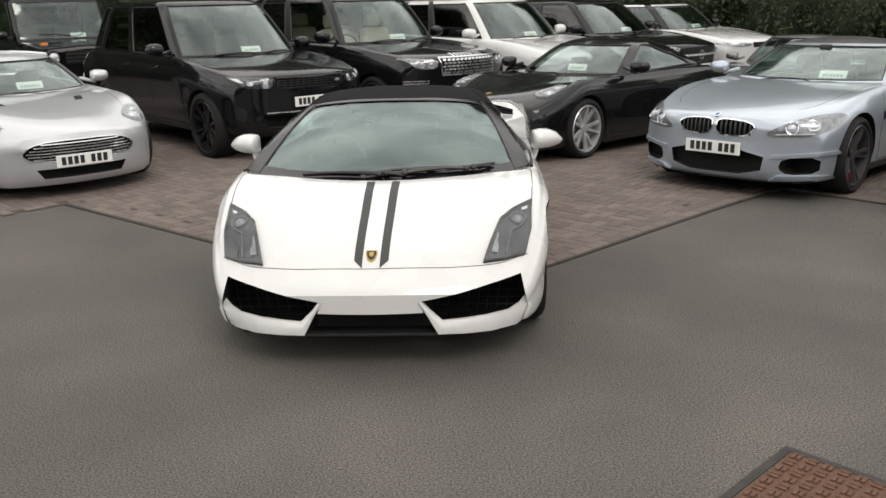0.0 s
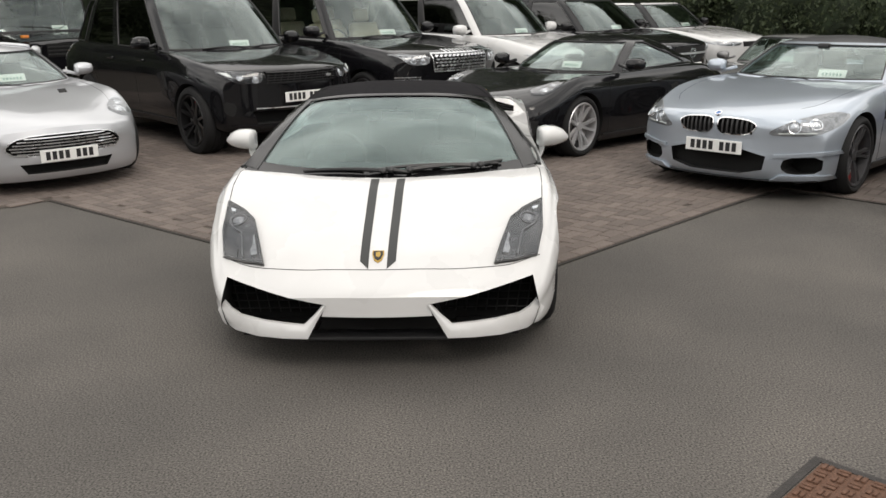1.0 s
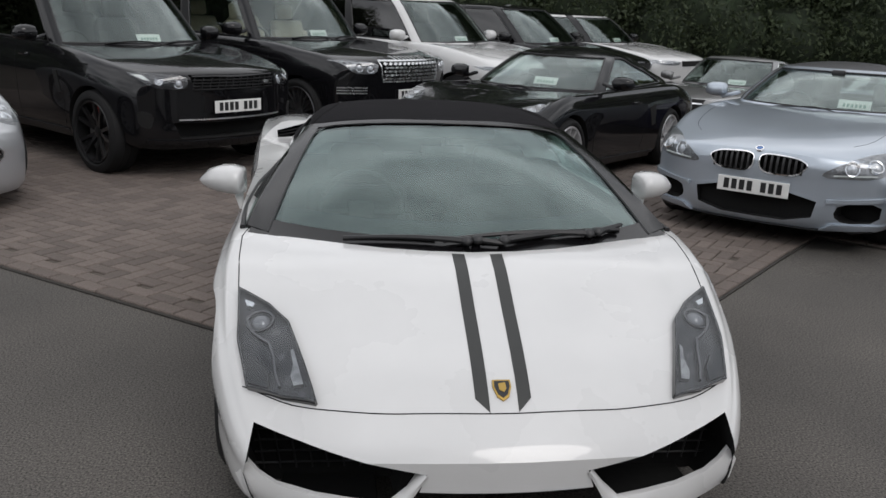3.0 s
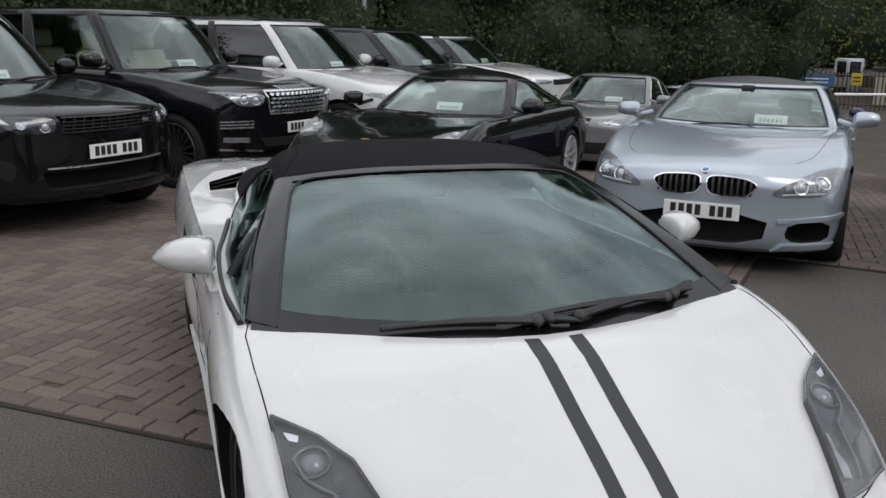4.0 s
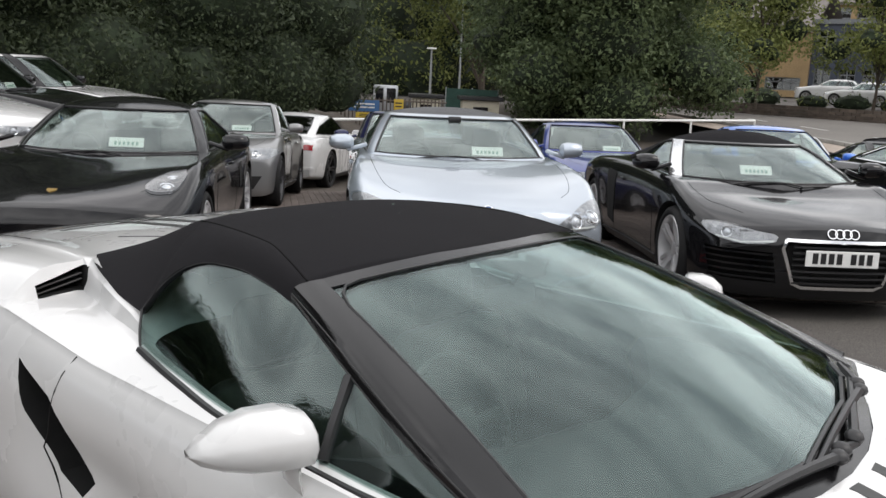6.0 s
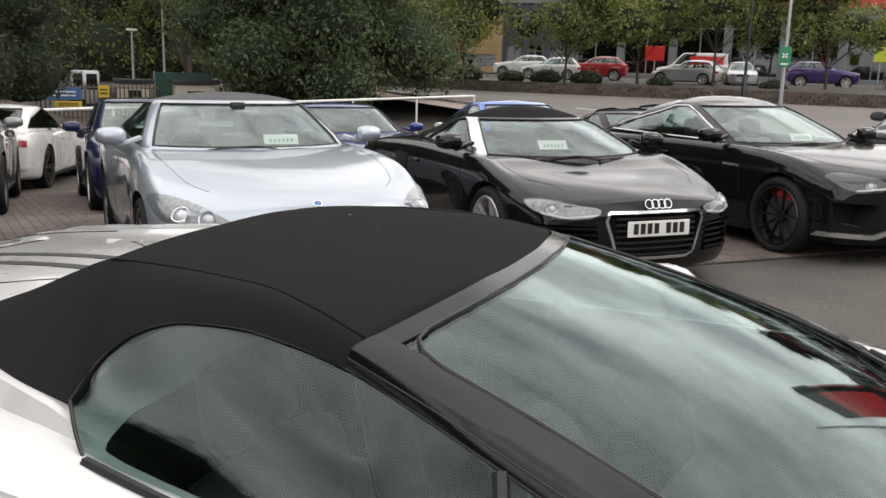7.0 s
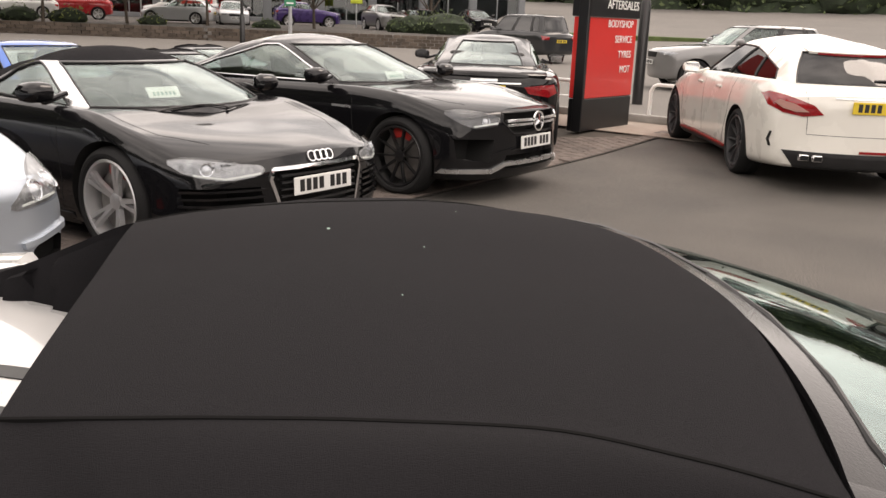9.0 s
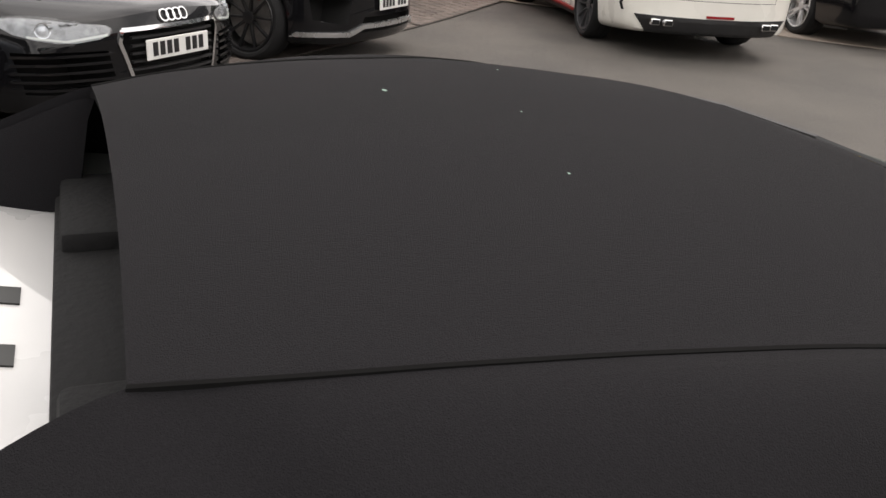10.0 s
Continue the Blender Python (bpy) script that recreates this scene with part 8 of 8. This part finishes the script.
    ob = new(name, me)
    ob.parent, ob.matrix_basis = parent, m
    return ob


def totem(x, y, angle):
    """A tall black-edged red sign; its lettered face looks along -y before turning."""
    ob = thing("sign_totem", "tall red and black totem sign with white lettering", "sign", m=pose(x, y, 0, 0, 0, angle))
    w, dp = 1.46, 0.24
    for name, z0, z1, mat, grow in (("plinth", 0.0, 0.46, SIGNBLACK, 0.0), ("red_panel", 0.46, 1.58, SIGNRED, 0.0), ("black_panel", 1.58, 1.93, SIGNBLACK, 0.05), ("upper_red_panel", 1.93, 3.9, SIGNRED, 0.0), ("cap", 3.9, 4.5, SIGNBLACK, 0.05)):
        bm = bmesh.new()
        add_box(bm, (w + grow, dp - 0.02 + grow, z1 - z0 - 0.006), Matrix.Translation((w / 2, dp / 2, (z0 + z1) / 2)), 0.008, 1)
        part(name, bm, mat, ob)
    for xx in (0.0,):
        bm = bmesh.new()
        add_box(bm, (0.06, 0.16, 3.9), Matrix.Translation((xx - 0.005, 0.065, 1.95)), 0.01, 1)
        part("edge_post", bm, SIGNBLACK, ob)
    for text, z, s in (("BODYSHOP", 1.495, 0.145), ("SERVICE", 1.28, 0.145), ("TYRES", 1.065, 0.145), ("MOT", 0.85, 0.145), ("AFTERSALES", 1.755, 0.175), ("4x4", 2.08, 0.16)):
        lettering("lettering", text, s, ob, pose(w - (0.06 if text == "AFTERSALES" else 0.13), -0.03 if text == "AFTERSALES" else 0.004, z, 90), WHITEVINYL)


totem(10.83, -1.15, -47)


def post(name, label, x, y, height, r, mat, base=None, group="", top=None):
    ob = thing(name, label, "post", group, m=Matrix.Translation((x, y, 0)))
    bm = bmesh.new()
    add_lathe(bm, [(0, r * 1.15), (height * 0.3, r), (height, r * 0.7), (height, 0.001)], axis="Z", n=16, closed=False)
    part("shaft", bm, mat, ob)
    if base:
        bm = bmesh.new()
        add_lathe(bm, [(0, r * 1.9), (base, r * 1.8), (base + 0.12, r * 1.1)], axis="Z", n=16, closed=False)
        part("base", bm, mat, ob)
    if top == "lamp":
        bm = bmesh.new()
        add_box(bm, (0.5, 0.22, 0.09), Matrix.Translation((0.0, 0, height + 0.03)), 0.03, 2)
        part("lamp_head", bm, WHITEPAINT, ob)
    if top == "camera":
        bm = bmesh.new()
        add_box(bm, (0.3, 0.12, 0.12), Matrix.Translation((0.12, 0, height - 0.25)), 0.02, 2)
        part("bracket", bm, mat, ob)
    return ob


post("street_lamp", "black street lamp post with a stout base", 15.5, -3.7, 7.5, 0.055, POSTBLACK, 1.9)
post("street_lamp", "black lamp post across the road", 43.0, 5.9, 7.0, 0.07, POSTBLACK, 1.2)
post("lamp_post", "grey galvanised lamp post behind the parked cars", 3.6, 22.0, 6.5, 0.07, GALV, 1.0, top="camera")
post("lamp_post", "thin grey lamp post with a flat lantern", 30.6, 32.0, 2.6, 0.06, GALV, 0, top="lamp")
post("lamp_post", "thin grey pole beyond the yard", 35.3, 34.3, 5.2, 0.06, GALV)
gp = post("sign_post", "grey post with a small green sign", 28.4, 3.3, 4.2, 0.06, GALV)
bm = bmesh.new()
add_box(bm, (0.03, 0.36, 0.62), Matrix.Translation((-0.08, 0, 2.0)), 0.01, 1)
sg = part("sign_plate", bm, SIGNGREEN, gp, "green sign with white cross shape")
bm = bmesh.new()
add_box(bm, (0.01, 0.2, 0.05), Matrix.Translation((-0.1, 0, 2.04)) @ Matrix.Rotation(radians(40), 4, "X"))
add_box(bm, (0.01, 0.2, 0.05), Matrix.Translation((-0.1, 0, 2.04)) @ Matrix.Rotation(radians(-40), 4, "X"))
part("sign_symbol", bm, WHITEVINYL, sg, smooth=0)
bm = bmesh.new()
add_box(bm, (0.01, 0.22, 0.05), Matrix.Translation((-0.1, 0, 1.78)))
part("sign_bar", bm, WHITEVINYL, sg, smooth=0)


def hoop(x, y, angle, width):
    bm = bmesh.new()
    pts = [(-width / 2, 0, 0), (-width / 2, 0, 0.5), (-width / 2 + 0.04, 0, 0.57), (-width / 2 + 0.1, 0, 0.6), (width / 2 - 0.1, 0, 0.6), (width / 2 - 0.04, 0, 0.57), (width / 2, 0, 0.5), (width / 2, 0, 0)]
    add_tube(bm, pts, 0.03, 10)
    ob = new("hoop_barrier", mesh_of("hoop_barrier", bm, WHITEPAINT))
    ob.matrix_world = pose(x, y, 0, 0, 0, angle)
    tagged(ob, "white tubular steel hoop barrier by the kerb", "barrier", "hoop barriers")


hoop(12.9, -1.35, 45, 1.4)
hoop(14.0, -0.25, 45, 1.2)
hoop(11.9, -3.1, 45, 1.1)

# yard gate, huts and clutter in the gap of the trees
FENCEMAT = material("brown_steel_fence", (0.09, 0.07, 0.055), rough=0.6, vary=0.2, scale=4)
fence = thing("yard_fence", "brown steel bar fence of the yard", "fence", kind="structure")
fa, fb = Vector((18.2, 28.2, -0.86)), Vector((23.2, 23.9, -0.86))
fd = (fb - fa).normalized()
for i in range(46):
    bm = bmesh.new()
    add_box(bm, (0.035, 0.035, 1.32), Matrix.Translation(fa + fd * (i * 0.143) + Vector((0, 0, 0.66))))
    part("bar", bm, FENCEMAT, fence, smooth=0)
for z in (0.2, 1.22):
    bm = bmesh.new()
    add_tube(bm, [fa + Vector((0, 0, z)), fb + Vector((0, 0, z))], 0.03, 5)
    part("rail", bm, FENCEMAT, fence)
BOARDY = material("yellow_board", (0.6, 0.42, 0.04), rough=0.5, vary=0.1)
BOARDB = material("blue_board", (0.05, 0.14, 0.32), rough=0.5, vary=0.1)
CREAM = material("cream_panel", (0.52, 0.48, 0.38), rough=0.6, vary=0.12, scale=1)
for x, y, z, w, h, mat, lab in ((20.75, 26.0, 0.14, 1.15, 0.42, BOARDB, "blue notice board on the fence"), (21.75, 25.15, 0.22, 0.36, 0.42, BOARDY, "small yellow notice on the fence"), (20.85, 25.9, -0.22, 0.9, 0.2, BOARDY, "yellow notice on the fence")):
    bm = bmesh.new()
    add_box(bm, (w, 0.03, h), None, 0.008, 1)
    ob = new("notice_board", mesh_of("notice_board", bm, mat))
    ob.matrix_world = Matrix.Translation((x, y - 0.1, z)) @ Matrix.Rotation(math.atan2(fd.y, fd.x), 4, "Z")
    tagged(ob, lab, "notice board", "notices on the fence")
    for k in range(2):
        bm = bmesh.new()
        add_box(bm, (w * 0.7, 0.006, h * 0.12), Matrix.Translation((0, -0.02, h * (0.15 - 0.3 * k))))
        part("notice_bar", bm, INK if mat is not BOARDB else WHITEVINYL, ob, smooth=0)
for x, y, w, dp, h, mat, lab in ((24.2, 26.0, 1.15, 1.0, 1.28, CREAM, "cream site hut with a flat dark roof"), (25.7, 24.4, 1.5, 1.1, 1.28, CREAM, "low cream hut with a flat dark roof")):
    ob = thing("site_hut", lab, "hut", "site huts", m=pose(x, y, -0.82, 0, 0, -44))
    bm = bmesh.new()
    add_box(bm, (w, dp, h), Matrix.Translation((0, 0, h / 2)), 0.02, 1)
    part("wall", bm, mat, ob)
    bm = bmesh.new()
    add_box(bm, (w + 0.3, dp + 0.3, 0.15), Matrix.Translation((0, 0, h + 0.076)), 0.02, 1)
    part("roof", bm, SIGNBLACK, ob)
    bm = bmesh.new()
    add_box(bm, (w * 0.4, 0.03, h * 0.4), Matrix.Translation((0, -dp / 2 - 0.012, h * 0.6)), 0.01, 1)
    part("window", bm, FRIT, ob)
# white barrier rail behind the second row
rail_ob = thing("barrier_rail", "long white horizontal rail behind the bays", "barrier")
bm = bmesh.new()
add_tube(bm, [(12.5, 18.6, 0.20), (24.5, 12.2, 0.52)], 0.035, 8)
part("rail", bm, WHITEPAINT, rail_ob)
for i in range(7):
    t = i / 6
    x, y, z = 12.5 + 12.0 * t, 18.6 - 6.4 * t, 0.20 + 0.32 * t
    bm = bmesh.new()
    add_tube(bm, [(x, y, fall(x, y) - 0.1), (x, y, z)], 0.03, 8)
    part("upright", bm, WHITEPAINT, rail_ob)


# ---- the manhole cover ----
def manhole(x, y, angle):
    ob = thing("manhole_cover", "rusty cast-iron manhole cover set in the asphalt", "manhole cover", m=pose(x, y, 0, 0, 0, angle))
    w, d = 0.62, 0.76
    bm = bmesh.new()
    o = [(0, 0), (w, 0), (w, d), (0, d)]
    n = [(0.035, 0.035), (w - 0.035, 0.035), (w - 0.035, d - 0.035), (0.035, d - 0.035)]
    add_grid(bm, [[(x, y, z) for x, y in ring] for ring, z in ((o, -0.01), (o, 0.003), (n, 0.004), (n, -0.01))], close=True)
    part("frame", bm, IRON, ob)
    bm = bmesh.new()
    add_box(bm, (w - 0.085, d - 0.085, 0.014), Matrix.Translation((w / 2, d / 2, 0.0)), 0.002, 1)
    part("lid", bm, RUST, ob)
    stud = bmesh.new()
    add_box(stud, (0.040, 0.016, 0.008), Matrix.Translation((0, 0.011, 0)), 0.002, 1)
    add_box(stud, (0.040, 0.016, 0.008), Matrix.Translation((0, -0.011, 0)), 0.002, 1)
    me = mesh_of("stud", stud, RUST)
    for i in range(9):
        for j in range(11):
            part_mesh("stud", me, ob, pose(0.068 + i * 0.0605, 0.075 + j * 0.0605, 0.0105, 0, 0, 90 * ((i + j) % 2)))


manhole(1.78, -0.48, -132)


# a small grey vehicle and a green screen stand in the yard behind the fence
cab = thing("utility_vehicle", "small grey utility vehicle with a dark side window behind the fence", "vehicle", m=pose(24.37, 28.6, -0.66, 0, 0, -44))
bm = bmesh.new()
add_box(bm, (1.06, 1.3, 1.30), Matrix.Translation((0, 0.65, 0.86)), 0.07, 2)
part("cab", bm, SILVER, cab)
for sx, w in ((-0.26, 0.34), (0.24, 0.40)):
    bm = bmesh.new()
    add_box(bm, (w, 0.02, 0.62), Matrix.Translation((sx, -0.004, 1.08)), 0.008, 1)
    part("window", bm, FRIT, cab)
bm = bmesh.new()
add_box(bm, (1.5, 1.2, 0.45), Matrix.Translation((1.2, 0.7, 0.62)), 0.04, 2)
part("load_bed", bm, DARKGREY, cab)
for x in (-0.3, 1.5):
    bm = bmesh.new()
    add_lathe(bm, [(-0.09, 0.16), (-0.10, 0.27), (-0.07, 0.30), (0.07, 0.30), (0.10, 0.27), (0.09, 0.16)], axis="Y", n=24, m=Matrix.Translation((x, 0.12, 0.30)))
    part("wheel", bm, RUBBER, cab)
SCREENGREEN = material("green_mesh", (0.03, 0.075, 0.06), rough=0.8, vary=0.25, scale=3, fine=0.3, fine_scale=60)
ob = thing("yard_screen", "dark green mesh screen in the yard", "screen", m=pose(26.9, 25.9, -0.66, 0, 0, -50))
bm = bmesh.new()
add_box(bm, (2.2, 0.04, 1.5), Matrix.Translation((0, 0, 0.76)), 0.01, 1)
part("mesh_panel", bm, SCREENGREEN, ob)
for x in (-1.12, 0.0, 1.12):
    bm = bmesh.new()
    add_tube(bm, [(x, 0.05, 0), (x, 0.05, 1.56)], 0.03, 8)
    part("post", bm, GALV, ob)

# red and yellow-green banners on posts in front of the showroom
LIME = material("lime_sign", (0.55, 0.62, 0.05), rough=0.5)
for x, y, z, w, h, mat, lab in ((58.6, 13.3, 2.5, 1.25, 0.95, SIGNRED, "red banner on a post before the showroom"), (58.0, -0.2, 2.7, 0.75, 0.9, LIME, "lime green sign on a post before the showroom")):
    ob = thing("banner_sign", lab, "sign", "banners", m=pose(x, y, 0.6, 0, 0, 90))
    bm = bmesh.new()
    add_tube(bm, [(0, 0, 0), (0, 0, z - 0.6 + h / 2)], 0.04, 8)
    part("post", bm, GALV, ob)
    bm = bmesh.new()
    add_box(bm, (w, 0.04, h), Matrix.Translation((0, 0.06, z - 0.6)), 0.015, 1)
    part("panel", bm, mat, ob)


# ---- cars further back, on the road and across it ----
plain_car("hatchback", "navy blue hatchback parked behind the coupe", COUPE, parked(6.05, 8.35, ROW_B, 4.4), NAVY, L=4.4, wb=2.6, W=1.80, H=1.43, cowl_u=1.4, roof_u=2.1, roof_r=3.7, deck_u=4.2, mirror_u=1.75, card=(0.2, 1.7, 1.0))
plain_car("blue_coupe", "deep blue coupe with a price card behind the screen", COUPE, parked(8.1, 6.45, ROW_B, 4.6), BLUE, L=4.6, H=1.40, wb=2.75, mirror_u=1.85)
plain_car("blue_hatch", "bright blue coupe parked behind the roadster", COUPE, parked(9.78, 4.30, -133, 4.5), SKYBLUE, L=4.5, wb=2.7, H=1.47)
plain_car("estate_car", "pale silver estate behind the blue coupe", SALOON, parked(16.8, 9.6, 45, 4.6), SILVER, L=4.6, roof_r=4.0, deck_u=4.45)
plain_car("convertible", "black convertible with fabric roof in the back row", SPORT, parked(11.5, 3.0, -133, 4.3), BLACK, roof_mat=FABRIC, H=1.35, L=4.3, roof_name="soft_top", wb=2.5)
plain_car("convertible", "black soft-top car parked behind the star coupe", SPORT, parked(17.2, 6.3, 47, 4.3), BLACK, roof_mat=FABRIC, H=1.38, L=4.3, roof_name="soft_top", wb=2.5)
plain_car("dark_suv", "black SUV in the row behind", SUV, parked(-3.1, 13.6, ROW_A, 4.85), BLACK, H=1.98, side_glass=DARKGLASS, rear_glass=DARKGLASS)
plain_car("road_suv", "dark grey family SUV waiting on the road", SUV, parked(35.6, -4.3, 30, 4.6), CHARCOAL, L=4.6, W=1.88, H=1.80, wb=2.7, cowl_u=1.3, roof_u=2.0, roof_r=4.2, deck_u=4.4, side_glass=DARKGLASS, rear_glass=DARKGLASS, group="cars on the road", rear_seat=2.9)
plain_car("silver_suv", "silver-grey compact SUV on the road beyond the totem", SUV, parked(20.2, -5.7, 85, 4.37), GREY, L=4.37, W=1.9, H=1.64, wb=2.66, cowl_u=1.45, roof_u=2.1, roof_r=3.95, deck_u=4.15, rear_glass=DARKGLASS, roof_mat=DARKGREY, group="cars on the road", rear_seat=2.9)
plain_car("blue_cabriolet", "blue open-top car further along the road", COUPE, parked(29.6, -13.2, 172, 4.6), NAVY, L=4.6, roof_mat=FABRIC, group="cars on the road")
plain_car("dark_saloon", "black saloon beside the white estate", COUPE, parked(11.6, -6.6, -9.7, 4.9), BLACK)
FARROW = ((59.0, 22.7, WHITE, SUV, "white hatchback parked across the road"), (55.8, 19.6, WHITE, SALOON, "white car parked across the road"), (56.5, 16.8, RED, SUV, "red crossover parked across the road"), (53.8, 10.4, SILVER, SALOON, "silver hatchback parked across the road"), (55.2, 7.4, SILVER, SALOON, "silver saloon parked across the road"), (58.4, 2.9, PURPLE, SUV, "purple crossover parked across the road"), (53.3, -1.7, GREY, SUV, "grey compact SUV parked across the road"), (55.1, -4.3, BLACK, SALOON, "black small car parked across the road"), (59.5, -8.4, BLACK, SUV, "black SUV parked across the road"))
for i, (x, y, col, base, lab) in enumerate(FARROW):
    ang = (100, 95, 100, 80, 190, -80, 195, 200, 190)[i]
    a = radians(ang)
    m = parked(x + math.cos(a) * 2.1, y + math.sin(a) * 2.1, ang, 4.3)
    m.translation.z = 0.62
    plain_car("parked_car", lab, base, m, col, group="cars across the road", L=4.3, wb=2.6, deck_u=4.2, roof_r=3.75, dome=0.09, roof_w=0.62, H=1.6 if base is SUV else 1.48, cowl_u=1.3, roof_u=2.0, rear_seat=2.85, W=1.8, card=None)


def panel_van(m):
    c = make(SUV, L=4.9, W=1.92, H=1.95, wb=3.0, fo=0.9, cowl_u=0.95, cowl_z=1.12, belt=1.15, deck_u=4.85, deck_z=1.2, tail_z=1.2, roof_u=1.75, roof_r=4.8, nose_z=0.9, hood_z=1.05, fbow=0.2, roof_w=0.84, cab_w=0.92, paint=WHITE, wheel=(ALLOY, 5, "single", PLASTIC, 0.66), bpost=(0.40, 0.42), four=None, side_end=0.43, card=None, mirror_u=1.35, R=0.34, handles=(), doors=(), seat_u=1.8, rear_seat=None)
    car = standard_car("panel_van", "white panel van with a red side panel", m, c, "cars across the road")
    panel(car, "red_livery", [(2.3, 1.1), (4.5, 1.1), (4.5, 1.7), (2.3, 1.7)], "side", SIGNRED, 0.006, 0.004, both=True, tree=car["skin_tree"], cell=0.3)


vm = parked(61.0, 13.6, 92, 4.9)
vm.translation.z = 0.7
panel_van(vm)


# ---- paving blocks: the nearest are separate, the rest one joined part ----
def block_bm(bm, m, lx, ly, h, b=0.006):
    x, y = lx / 2, ly / 2
    lo = [(-x, -y), (x, -y), (x, y), (-x, y)]
    base = [bm.verts.new(m @ Vector((a, c, 0))) for a, c in lo]
    mid = [bm.verts.new(m @ Vector((a, c, h - b))) for a, c in lo]
    top = [bm.verts.new(m @ Vector((a - math.copysign(b, a), c - math.copysign(b, c), h))) for a, c in lo]
    for p, q in ((base, mid), (mid, top)):
        for i in range(4):
            bm.faces.new((p[i], p[(i + 1) % 4], q[(i + 1) % 4], q[i]))
    bm.faces.new(top)


COURSE = radians(-36.4)
cs, sn = math.cos(COURSE), math.sin(COURSE)
pav = bpy.data.objects["pavement"]
rngb = random.Random(3)
one = bmesh.new()
block_bm(one, Matrix(), 0.196, 0.096, 0.014)
one_me = mesh_of("paving_block", one, PAVER, 0)
near, far = [], []

def rim(x, y):
    """Distance to the edged sides of the paved area."""
    best = 9.0
    for (x0, y0), (x1, y1) in zip(PAVED[:5], PAVED[1:5]):
        dx, dy = x1 - x0, y1 - y0
        t = max(0.0, min(1.0, ((x - x0) * dx + (y - y0) * dy) / (dx * dx + dy * dy)))
        best = min(best, math.hypot(x - x0 - dx * t, y - y0 - dy * t))
    return best


# herringbone: each block covers two cells, along the course or across it
for j in range(-30, 160):
    for i in range(-150, 140):
        k = (i - j) % 4
        if k not in (0, 3):
            continue
        a, b = ((i + 1) * 0.102, (j + 0.5) * 0.102) if k == 0 else ((i + 0.5) * 0.102, (j + 1) * 0.102)
        x, y = 0.3 + a * cs - b * sn, 1.3 + a * sn + b * cs
        if not (-8.0 < x < 10.5 and -2.5 < y < 12.5) or not inside(x, y, PAVED) or rim(x, y) < 0.105:
            continue
        m = Matrix.Translation((x, y, 0.004 + fall(x, y) + rngb.uniform(-0.0012, 0.0012))) @ Matrix.Rotation(COURSE + (radians(90) if k else 0.0) + rngb.uniform(-0.012, 0.012), 4, "Z") @ Matrix.Rotation(rngb.uniform(-0.008, 0.008), 4, "X")
        (near if (-2.35 < x < -1.0 and 2.45 < y < 5.6 and len(near) < 300) else far).append(m)
for m in near:
    ob = new("paving_block", one_me)
    ob.parent = pav
    ob.matrix_basis = m
verts, faces = [], []
bx, by, bh, bb = 0.098, 0.048, 0.014, 0.006
proto = [Vector(p) for p in [(-bx, -by, 0), (bx, -by, 0), (bx, by, 0), (-bx, by, 0), (-bx, -by, bh - bb), (bx, -by, bh - bb), (bx, by, bh - bb), (-bx, by, bh - bb), (-bx + bb, -by + bb, bh), (bx - bb, -by + bb, bh), (bx - bb, by - bb, bh), (-bx + bb, by - bb, bh)]]
for m in far:
    k = len(verts)
    verts += [tuple(m @ p) for p in proto]
    faces += [(k, k + 1, k + 5, k + 4), (k + 1, k + 2, k + 6, k + 5), (k + 2, k + 3, k + 7, k + 6), (k + 3, k, k + 4, k + 7), (k + 4, k + 5, k + 9, k + 8), (k + 5, k + 6, k + 10, k + 9), (k + 6, k + 7, k + 11, k + 10), (k + 7, k + 4, k + 8, k + 11), (k + 8, k + 9, k + 10, k + 11)]
me = bpy.data.meshes.new("paving_blocks")
me.from_pydata(verts, [], faces)
me.materials.append(PAVER)
me.shade_flat()
ob = new("paving_blocks", me)
ob.parent = pav
tagged(ob, kind="stuff")
# two courses of edging blocks laid end to end along the edge of the asphalt
edge_me = bmesh.new()
block_bm(edge_me, Matrix(), 0.196, 0.097, 0.020, 0.006)
edge_me = mesh_of("edging_block", edge_me, PAVER, 0)
for (x0, y0), (x1, y1) in zip(PAVED[:5], PAVED[1:5]):
    d = math.hypot(x1 - x0, y1 - y0)
    for i in range(2 * int(d / 0.204)):
        # two courses, the inner one shifted by half a block
        t, row = (i // 2 + (0.5, 0.95)[i % 2]) * 0.204 / d, (0.0, 0.103)[i % 2]
        ex, ey = x0 + (x1 - x0) * t - (y1 - y0) / d * row, y0 + (y1 - y0) * t + (x1 - x0) / d * row
        ob = new("edging_block", edge_me)
        ob.parent = pav
        ob.matrix_basis = Matrix.Translation((ex, ey, 0.001 + fall(ex, ey))) @ Matrix.Rotation(math.atan2(y1 - y0, x1 - x0) + rngb.uniform(-0.01, 0.01), 4, "Z")
# dirt-filled joint between the edging and the asphalt
JOINT = material("dirt_joint", (0.030, 0.027, 0.023), rough=0.95, vary=0.3, scale=5)
joint = bmesh.new()
for (x0, y0), (x1, y1) in zip(PAVED[:5], PAVED[1:5]):
    d = math.hypot(x1 - x0, y1 - y0)
    for i in range(int(d / 0.5)):
        t = (i + 0.5) * 0.5 / d
        ex, ey = x0 + (x1 - x0) * t + (y1 - y0) / d * 0.060, y0 + (y1 - y0) * t - (x1 - x0) / d * 0.060
        add_box(joint, (0.502, 0.020, 0.012), Matrix.Translation((ex, ey, 0.003 + fall(ex, ey))) @ Matrix.Rotation(math.atan2(y1 - y0, x1 - x0), 4, "Z"))
part("edge_joint", joint, JOINT, pav, smooth=0)
